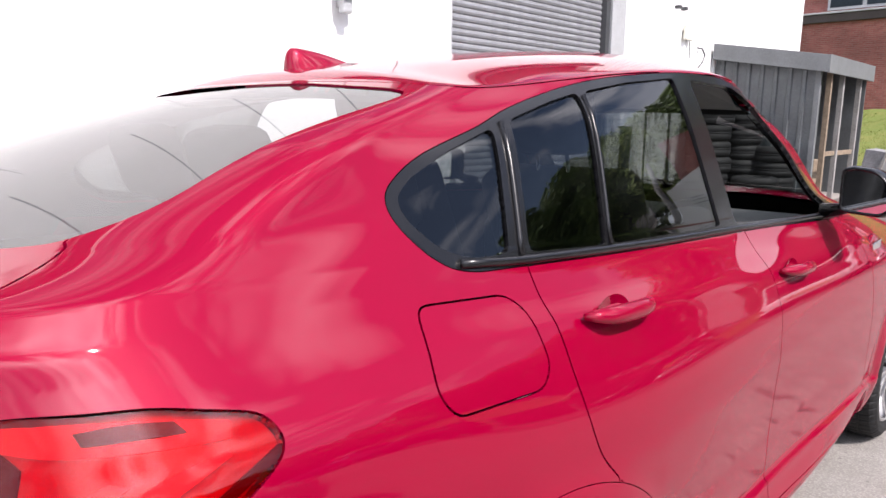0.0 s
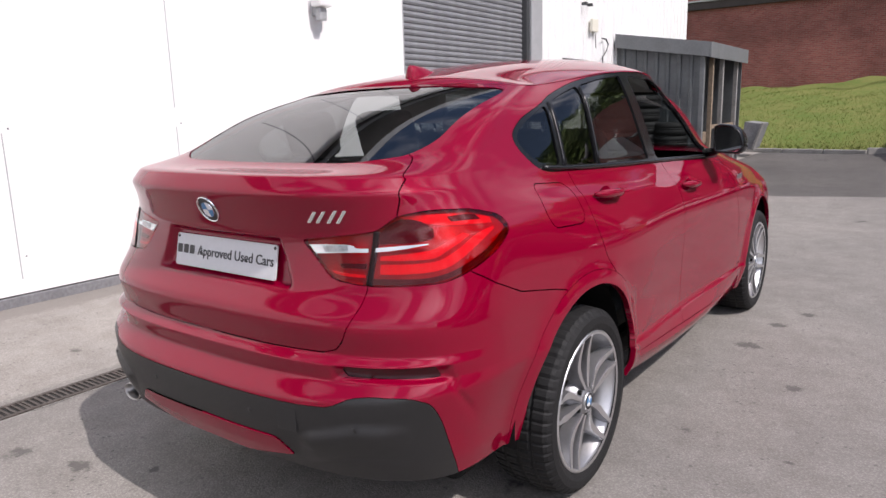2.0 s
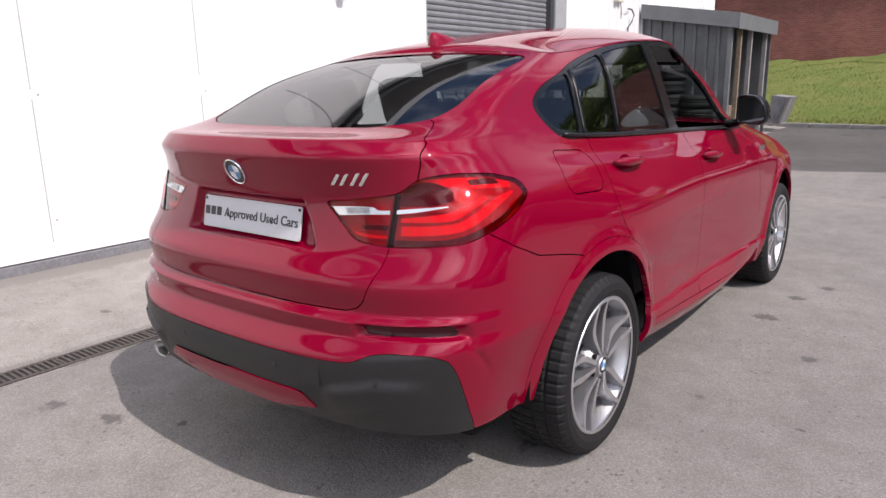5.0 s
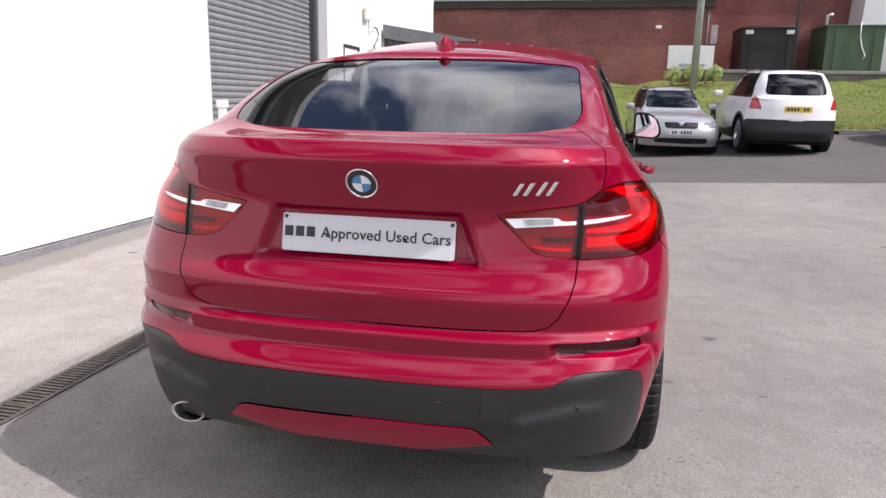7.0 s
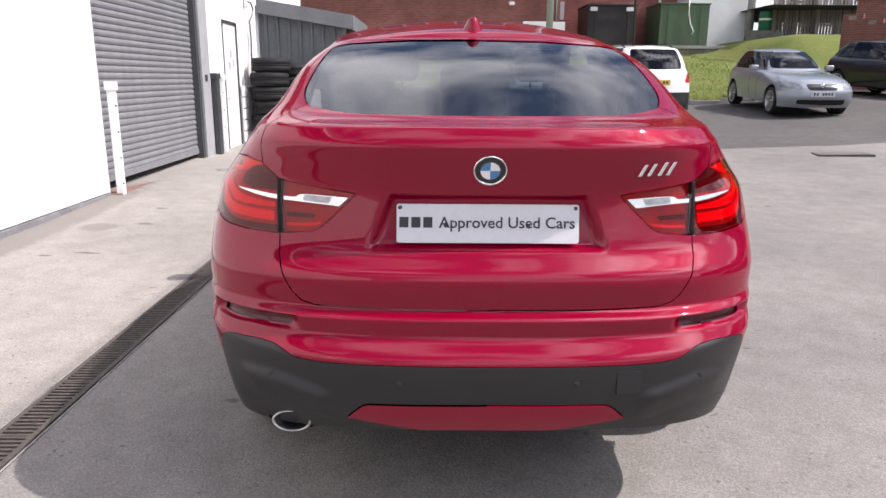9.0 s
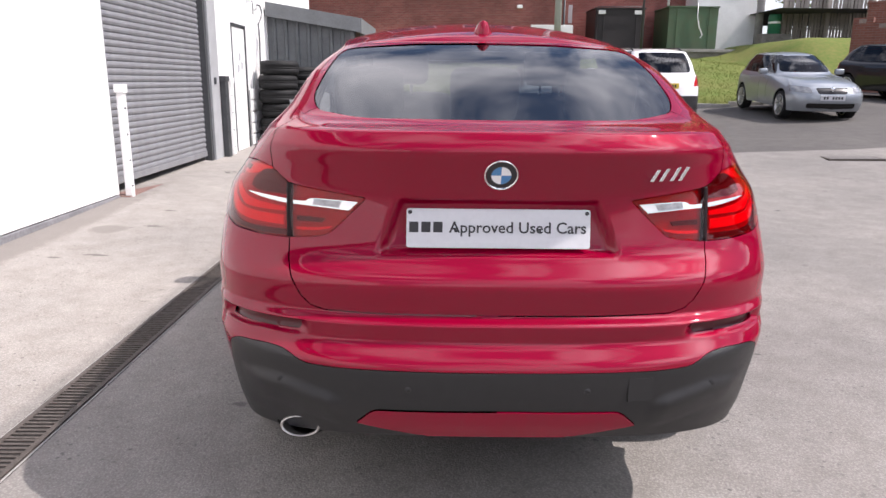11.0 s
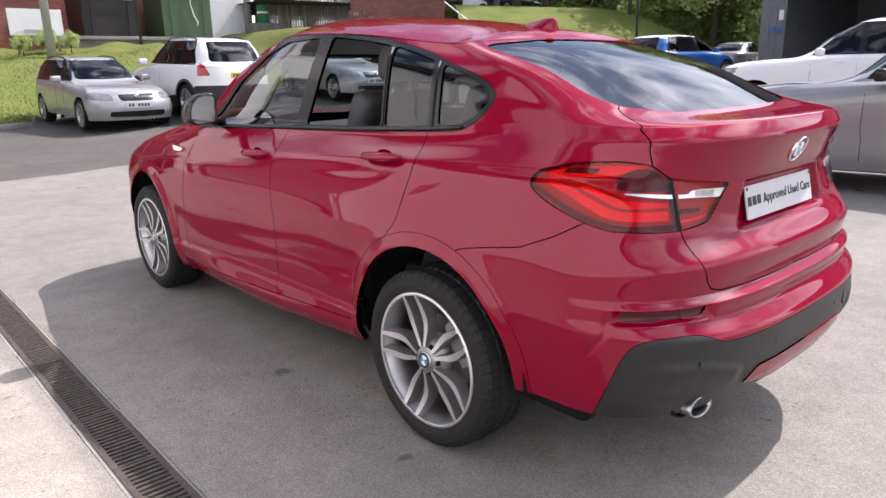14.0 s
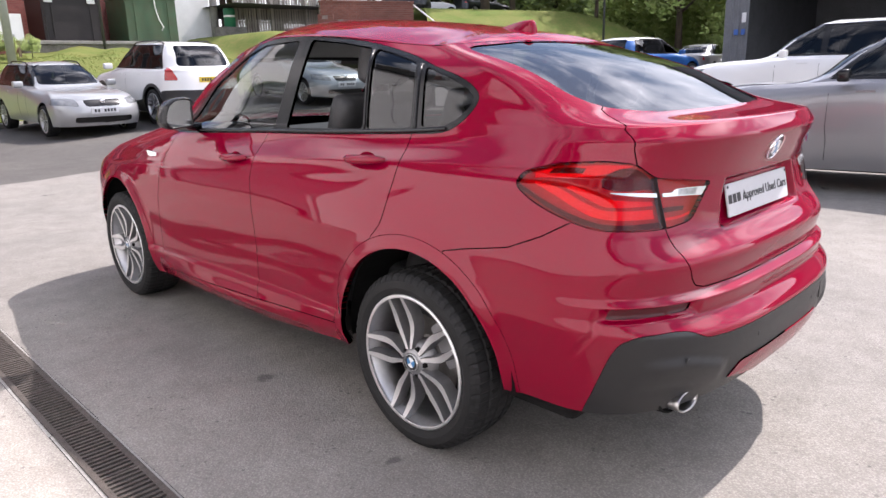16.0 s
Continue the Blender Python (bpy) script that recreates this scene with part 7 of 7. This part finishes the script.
# ---- parked cars ----
LAMP_GLASS = mat("clear_lamp_glass", (0.26, 0.27, 0.28), 0.12, 0.3, 0.8, 0.5, 14)
LAMP_RED = mat("red_lamp_plastic", (0.42, 0.012, 0.015), 0.15, 0, 0.8)
PLATE_YELLOW = mat("plate_yellow", (0.62, 0.46, 0.05), 0.4)
CAR_GLASS = glass("car_glass", (0.16, 0.18, 0.18))


def car_paint(name, colour, metal=0.4, rough=0.35):
    return mat(name, colour, rough, metal, 1.0, 0.06, 300, spec=0.2)


def parked_car(label, paint, place, heading, wb=2.6, fo=0.85, ro=0.8, w=0.87, h=1.45, belt=0.95, cowl=0.98, nose=0.75, glass_low=0.12, glass_top=0.62, trim=False, cell=0.055, wheels=True, plate=PLATE_WHITE, roof=None, side_low=0.25, full=True, back=0.0, rails=False):
    """A parked car. place: its middle on the ground; heading: where its nose points; glass_low/top: how far the foot and head of the rear window lie ahead of the tail."""
    yb, yf, rad = -ro, wb + fo, 0.31 + 0.06 * (h > 1.55)
    wsb, wst = wb - 0.30 - back, wb - 1.12 - back
    gb, gt = yb + glass_low, yb + glass_top
    tail = belt - 0.02
    rail = w * 0.69
    W = lambda a, b, c: (a * w, (a + c) / 2 * w, c * w, c * w, c * w, b * w)
    Z = lambda a, b, c: (a, c * 0.6 + a * 0.4, c, c, c, b)
    rs = [
        ring((yf - 0.10, 0.22, 2.8), (wb + 0.32, -0.30), (yb + 0.08, 0.30, 2.8), W(0.93, 0.90, 0.95), Z(0.22, 0.28, side_low)),
        ring((yf, 0.40, 2.8), (wb + 0.32, -0.30), (yb, 0.44, 2.8), W(0.96, 0.95, 0.98), Z(0.40, 0.43, 0.42)),
        ring((yf - 0.01, 0.58, 2.6), (wb + 0.32, -0.30), (yb + 0.01, 0.62, 2.6), W(0.96, 0.97, 1.0), Z(0.58, 0.62, 0.60)),
        ring((yf - 0.10, nose - 0.04, 2.4), (wb + 0.30, -0.30), (yb + 0.05, tail - 0.14, 2.5), W(0.92, 0.95, 0.99), Z(nose - 0.06, tail - 0.12, belt - 0.18)),
        ring((yf - 0.30, nose + 0.06, 2.3), (wb + 0.10, -0.30), (yb + 0.07, tail - 0.04, 2.5), W(0.86, 0.92, 0.96), Z(nose + 0.05, tail - 0.03, belt - 0.06)),
    ]
    rs += [
        ring((wb + 0.05, cowl - 0.06, 2.3), (wb - 0.15, min(gb + 0.35, 0.2)), (yb + 0.09, tail + 0.02, 2.5), W(0.80, 0.88, 0.91), Z(cowl - 0.08, tail + 0.03, belt)),
        ring((wsb, cowl, 2.3), (wsb - 0.25, gb + 0.40), (gb, tail + 0.05, 2.6), W(0.78, 0.85, 0.885), Z(cowl + 0.0, tail + 0.06, belt + 0.06)),
        ring(((wsb + wst) / 2 + 0.04, (cowl + h) / 2, 2.4), ((wsb + wst) / 2 - 0.25, (gb + gt) / 2 + 0.35), ((gb + gt) / 2 - 0.04, (tail + h) / 2 + 0.03, 2.8), W(0.70, 0.77, 0.80), Z((cowl + h) / 2 - 0.02, (tail + h) / 2 + 0.02, (belt + h) / 2 + 0.01)),
        ring((wst, h - 0.06, 2.6), (wst - 0.2, gt + 0.25), (gt, h - 0.075, 3.2), W(0.60, 0.66, 0.69), Z(h - 0.075, h - 0.085, h - 0.055)),
    ]
    sk = Skin(rs, (wst - 0.35, h, gt + 0.3, h - 0.02), cell, [(cy, rad, rad + 0.06, 0.012) for cy in (0.0, wb)])
    zt = h - 0.105
    ap = lambda z: wsb - 0.22 + (wst - 0.10 - wsb + 0.22) * (z - belt) / (h - belt)
    cp = lambda z: gb + 0.42 + (gt - gb) * 0.62 * (z - belt) / (h - belt) if glass_top < 1.2 else gb + 0.5 + (gt - gb) * 0.7 * (z - belt) / (h - belt)
    zb = belt + 0.045
    mid = wb * 0.46
    side = lambda x, y, z: x > 0.4 * w
    sk.cut("frame", "yz", round_poly([(ap(zb) + 0.05, zb - 0.03), (ap(zt) + 0.03, zt + 0.03), (cp(zt) - 0.03, zt + 0.03), (cp(zb) - 0.06, zb - 0.03)], 0.05), side)
    sk.cut("side_window", "yz", round_poly([(ap(zb) - 0.05, zb), (ap(zt) - 0.02, zt), (mid + 0.05, zt), (mid + 0.05, zb)], 0.03), side, ["frame"])
    sk.cut("side_window", "yz", round_poly([(mid - 0.05, zb), (mid - 0.05, zt), (cp(zt) + 0.04, zt), (cp(zb) + 0.05, zb)], 0.04), side, ["frame"])
    sk.cut("rear_window", "xz", round_poly([(-0.2, tail + 0.09), (0.66 * w, tail + 0.10), (0.56 * w, h - 0.10), (-0.2, h - 0.095)], [0, 0.1, 0.06, 0]), lambda x, y, z: y < gt + 0.1)
    sk.cut("windscreen", "xz", round_poly([(-0.2, cowl + 0.03), (0.70 * w, cowl + 0.04), (0.56 * w, h - 0.09), (-0.2, h - 0.075)], [0, 0.08, 0.06, 0]), lambda x, y, z: y > wst - 0.1)
    sk.cut("head_lamp", "xz", round_poly([(0.50 * w, nose - 0.15), (0.98 * w, nose - 0.12), (0.98 * w, nose + 0.01), (0.54 * w, nose - 0.02)], 0.03), lambda x, y, z: y > wb + 0.35)
    sk.cut("grille", "xz", round_poly([(-0.2, nose - 0.16), (0.36 * w, nose - 0.16), (0.42 * w, nose - 0.03), (-0.2, nose - 0.03)], [0, 0.03, 0.03, 0]), lambda x, y, z: y > wb + 0.35)
    sk.cut("grille", "xz", round_poly([(-0.2, 0.27), (0.62 * w, 0.29), (0.62 * w, 0.40), (-0.2, 0.40)], [0, 0.03, 0.03, 0]), lambda x, y, z: y > wb + 0.35)
    sk.cut("tail_lamp", "xz", round_poly([(0.70 * w, tail - 0.19), (1.1 * w, tail - 0.19), (1.1 * w, tail + 0.09), (0.80 * w, tail + 0.07)], 0.03), lambda x, y, z: (y < yb + 0.30 + 0.10 * trim))
    if trim:
        sk.cut("lower_trim", "yz", [(yb - 0.5, 0.1), (yf + 0.5, 0.1), (yf + 0.5, 0.46), (wb * 0.5, 0.40), (-0.3, 0.60), (-0.45, 0.72), (yb + 0.10, 0.73), (yb - 0.5, 0.70)], lambda x, y, z: z < 0.75, ["body", "grille"])
        for cy in (0.0, wb):
            a = np.linspace(0, 2 * math.pi, 60, endpoint=False)
            sk.cut("lower_trim", "yz", np.stack([cy + (rad + 0.13) * np.cos(a), rad + (rad + 0.12) * np.sin(a)], 1), lambda x, y, z: x > 0.6 * w, ["body"])
    for cy in (0.0, wb):
        a = np.linspace(0, 2 * math.pi, 60, endpoint=False)
        sk.cut("none", "yz", np.stack([cy + (rad + 0.055) * np.cos(a), rad + (rad + 0.055) * np.sin(a)], 1), lambda x, y, z: x > 0.6 * w)
    if roof is not None:
        zc = (sk.p[:-1, :-1, 2] + sk.p[1:, 1:, 2]) / 2
        sk.label[(sk.label == "body") & (zc > h - 0.15)] = "car_roof"
    sk.n = sk.normals()
    gx, gy = place
    hd = Vector(heading).normalized()
    yaw = math.atan2(-hd.x, hd.y)
    c = wb / 2 + (fo - ro) / 2
    ox, oy = gx - hd.x * c, gy - hd.y * c
    ground = car_ground if car_ground is not None else ground_z
    za, zc = ground(ox, oy), ground(ox + hd.x * wb, oy + hd.y * wb)
    m = Matrix.Translation((ox, oy, za)) @ pose(0, 0, 0, 0, 0, math.degrees(yaw)) @ pose(0, 0, 0, math.degrees(math.atan2(zc - za, wb)), 0, 0)
    top = empty("parked_car", m, label=label, category="car", group="parked cars")
    sk.make("car_body", ["body"], paint, top, gap=0.001, depth=0.02)
    sk.make("window_frame", ["frame"], BLACK_TRIM, top, gap=0)
    sk.make("windscreen", ["windscreen"], CAR_GLASS, top, gap=0)
    sk.make("rear_window", ["rear_window"], CAR_GLASS, top, gap=0)
    for sg in (1, -1):
        sk.make("side_window", ["side_window"], CAR_GLASS, top, gap=0, sides=(sg,))
        sk.make("head_lamp", ["head_lamp"], LAMP_GLASS, top, "clear headlamp", gap=0.002, sides=(sg,))
        sk.make("tail_lamp", ["tail_lamp"], LAMP_RED, top, "red tail lamp", gap=0.002, sides=(sg,))
    sk.make("grille", ["grille"], BLACK_TRIM, top, "black grille", sink=0.01)
    if trim:
        sk.make("lower_trim", ["lower_trim"], GREY_PLASTIC, top, "grey plastic lower trim", gap=0)
    if roof is not None:
        sk.make("car_roof", ["car_roof"], roof, top, "white roof", gap=0.001)
    if rails:
        for sg in (1, -1):
            ys = np.linspace(gt + 0.30, wst - 0.15, 9)
            pts = []
            for k, y in enumerate(ys):
                p_, n_ = sk.near("xy", 0.60 * w, y, lambda x, yy, z: z > h - 0.25)
                pts.append((sg * 0.60 * w, y, p_.z + (0.04 if 0 < k < 8 else 0.0)))
            part("roof_rail", bm_tube(pts, 0.016, 8), BLACK_TRIM, top, "dark roof rail", smooth=True)
    part("underbody", bm_box(-0.82 * w, 0.82 * w, yb + 0.2, yf - 0.25, 0.22, 0.42, 0.03), DARK, top)
    part("cabin", bm_box(-0.68 * w, 0.68 * w, 0.1, wsb - 0.35, 0.42, belt - 0.10, 0.05), CABIN, top)
    for x in (-0.36, 0.36):
        part("front_seat", bm_box(x - 0.22, x + 0.22, wb * 0.42, wb * 0.42 + 0.14, 0.45, belt + 0.28, 0.05), CABIN, top)
    if full:
        for y, zz, back in ((yf + 0.005, nose - 0.24, False), (yb - 0.005, tail - 0.22 if not trim else tail - 0.18, True)):
            pl = part("number_plate", bm_box(-0.26, 0.26, -0.008, 0.008, -0.056, 0.056, 0.003), PLATE_YELLOW if back else PLATE_WHITE, top, "number plate")
            pl.location = (0, y, zz)
            for k in range(7):
                if k != 4:
                    part("plate_bar", bm_box(-0.21 + 0.062 * k, -0.17 + 0.062 * k, 0.008 if not back else -0.0095, 0.0095 if not back else -0.008, -0.03, 0.03), INK, pl)
        part("badge", bm_lathe([(0.0, 0.05), (0.01, 0.045), (0.012, 0.001)], 16, "y"), CHROME, top, smooth=True).location = (0, yf - 0.06, nose - 0.06)
        for sg in (1, -1):
            mr = bm_box(-0.10, 0.10, -0.06, 0.06, -0.065, 0.065, 0.04, 3)
            o = part("door_mirror", mr, BLACK_TRIM if paint is GREY_PAINT else paint, top, smooth=True)
            o.location = (sg * (w + 0.06), wsb - 0.42, belt + 0.06)
            for yy in (mid - 0.72, mid + 0.28):
                p_, n_ = sk.near("yz", yy, belt - 0.10, lambda x, y, z: x > 0.5 * w)
                o = part("door_handle", bm_box(-0.012, 0.02, -0.09, 0.09, -0.014, 0.014, 0.008), paint, top)
                o.location = (sg * p_.x, yy, belt - 0.10)
            for yy, lo_, hi_ in ((mid, 0.35, belt), (wsb - 0.30, 0.35, belt - 0.02)):
                pts = []
                for zz in np.linspace(lo_, hi_, 8):
                    p_, n_ = sk.near("yz", yy + (0.02 if zz > 0.7 else 0.0), zz, lambda x, y, z: x > 0.5 * w)
                    pts.append((sg * (p_.x - 0.001), p_.y, p_.z))
                part("door_seam", bm_tube(pts, 0.004, 4), BLACK_TRIM, top)
    s_ = rad / 0.352
    for sg in (1, -1):
        for cy in (0.0, wb):
            made = {}
            for o in (wheel, *wheel.children_recursive):
                if not full and o.name.split(".")[0] in ("wheel_bolt", "cap_quarter", "cap_ring", "brake_caliper", "brake_disc"):
                    continue
                q = o.copy()
                made[o] = q
                scene.collection.objects.link(q)
                q.parent = top if o is wheel else made[o.parent]
            made[wheel].matrix_local = pose(sg * (w - 0.03), cy, rad, 20 + 30 * cy, 0, 0 if sg > 0 else 180) @ Matrix.Diagonal((0.9, s_, s_, 1))
            made[wheel]["label"] = "silver alloy wheel"
            a = [(cy + (rad + 0.06) * math.cos(t), rad + (rad + 0.06) * math.sin(t)) for t in np.linspace(-0.1, math.pi + 0.1, 16)]
            lb = bmesh.new()
            v0 = [[lb.verts.new((sg * x, y, z)) for y, z in a] for x in (w - 0.02, 0.5 * w)]
            for k in range(15):
                lb.faces.new((v0[0][k], v0[0][k + 1], v0[1][k + 1], v0[1][k]))
            lb.faces.new(v0[1])
            part("wheel_liner", lb, DARK, top)
    return top


car_ground = None
SILVER = car_paint("silver_paint", (0.40, 0.41, 0.42), 0.5)
SILVER_BLUE = car_paint("silver_blue_paint", (0.27, 0.295, 0.32), 0.5)
WHITE_PAINT = car_paint("white_paint", (0.80, 0.80, 0.80), 0.0)
BLACK_PAINT = car_paint("black_paint", (0.012, 0.012, 0.014), 0.2)
GREY_PAINT = car_paint("grey_paint", (0.25, 0.25, 0.265), 0.5)
BLUE_PAINT = car_paint("blue_paint", (0.02, 0.10, 0.32), 0.4)
parked_car("silver estate car facing out from the grass bank", SILVER, (2.45, 15.15), (0.03, -1.0), wb=2.65, fo=0.90, ro=1.0, w=0.88, h=1.47, belt=0.95, cowl=0.96, nose=0.76, glass_low=0.10, glass_top=0.50, back=0.34, rails=True, cell=0.045)
parked_car("white sport utility car with grey lower trim, parked nose-in", WHITE_PAINT, (4.60, 14.9), (-0.04, 1.0), wb=2.70, fo=0.93, ro=0.90, w=0.92, h=1.74, belt=1.14, cowl=1.14, nose=0.94, glass_low=0.14, glass_top=0.52, trim=True, rails=True, cell=0.045)
parked_car("silver-blue hatchback facing out from the grass bank", SILVER_BLUE, (8.45, 14.6), (-0.06, -1.0), wb=2.46, fo=0.80, ro=0.70, w=0.83, h=1.45, belt=0.95, cowl=0.97, nose=0.76, glass_low=0.10, glass_top=0.50, back=0.26, cell=0.045)
parked_car("black hatchback parked beside the stepped brick wall", BLACK_PAINT, (12.5, 16.5), (0.28, -0.96), wb=2.51, fo=0.80, ro=0.68, w=0.86, h=1.49, belt=0.97, cowl=1.0, nose=0.80, glass_low=0.10, glass_top=0.55, back=0.2, cell=0.045)
parked_car("metallic grey sport utility car with silver alloy wheels", GREY_PAINT, (6.72, 0.24), (-0.14, 0.99), wb=2.93, fo=0.86, ro=0.95, w=0.95, h=1.77, belt=1.19, cowl=1.21, nose=1.01, back=0.38, glass_low=0.14, glass_top=0.60, cell=0.04)
parked_car("pearl white sport utility car parked beside the grey one", WHITE_PAINT, (11.1, 2.35), (-0.12, 0.99), wb=2.93, fo=0.90, ro=1.0, w=0.96, h=1.78, belt=1.18, cowl=1.20, nose=1.01, back=0.3, glass_low=0.14, glass_top=0.60, cell=0.045)
parked_car("blue compact car with a white roof", BLUE_PAINT, (18.4, 10.0), (1.0, -0.12), wb=2.60, fo=0.75, ro=0.72, w=0.89, h=1.56, belt=1.02, cowl=1.05, nose=0.86, glass_low=0.08, glass_top=0.38, roof=WHITE_PAINT)
parked_car("black compact car parked by the ramp", BLACK_PAINT, (18.2, 12.5), (0.95, -0.35), wb=2.50, fo=0.75, ro=0.68, w=0.85, h=1.42, belt=0.96, cowl=0.98, nose=0.80, glass_low=0.08, glass_top=0.40)
parked_car("dark grey saloon car near the workshop", GREY_PAINT, (29.6, 13.3), (0.95, 0.1), wb=2.75, fo=0.85, ro=1.05, w=0.90, h=1.45, belt=0.96, cowl=0.98, nose=0.76, glass_low=0.55, glass_top=1.25, full=False, cell=0.08)
car_ground = lambda x, y: max(hill_z(x, y), 4.6) + 0.05
for label, paint, place, heading, size in (
    ("white hatchback in the upper car park", WHITE_PAINT, (23.0, 31.8), (0.95, -0.3), 0),
    ("dark blue-black estate car in the upper car park", BLACK_PAINT, (27.4, 32.6), (-0.5, 0.85), 1),
    ("white saloon car in the upper car park", WHITE_PAINT, (31.3, 33.6), (0.95, -0.3), 0),
    ("black sport utility car in the upper car park", BLACK_PAINT, (34.8, 32.0), (1.0, -0.1), 2),
):
    parked_car(label, paint, place, heading, wb=(2.6, 2.75, 2.8)[size], fo=0.85, ro=(0.75, 1.0, 0.9)[size], h=(1.43, 1.46, 1.68)[size], belt=(0.95, 0.97, 1.06)[size], cowl=(0.98, 1.0, 1.08)[size], nose=(0.76, 0.78, 0.9)[size], glass_low=0.1, glass_top=0.52, full=False, cell=0.09)
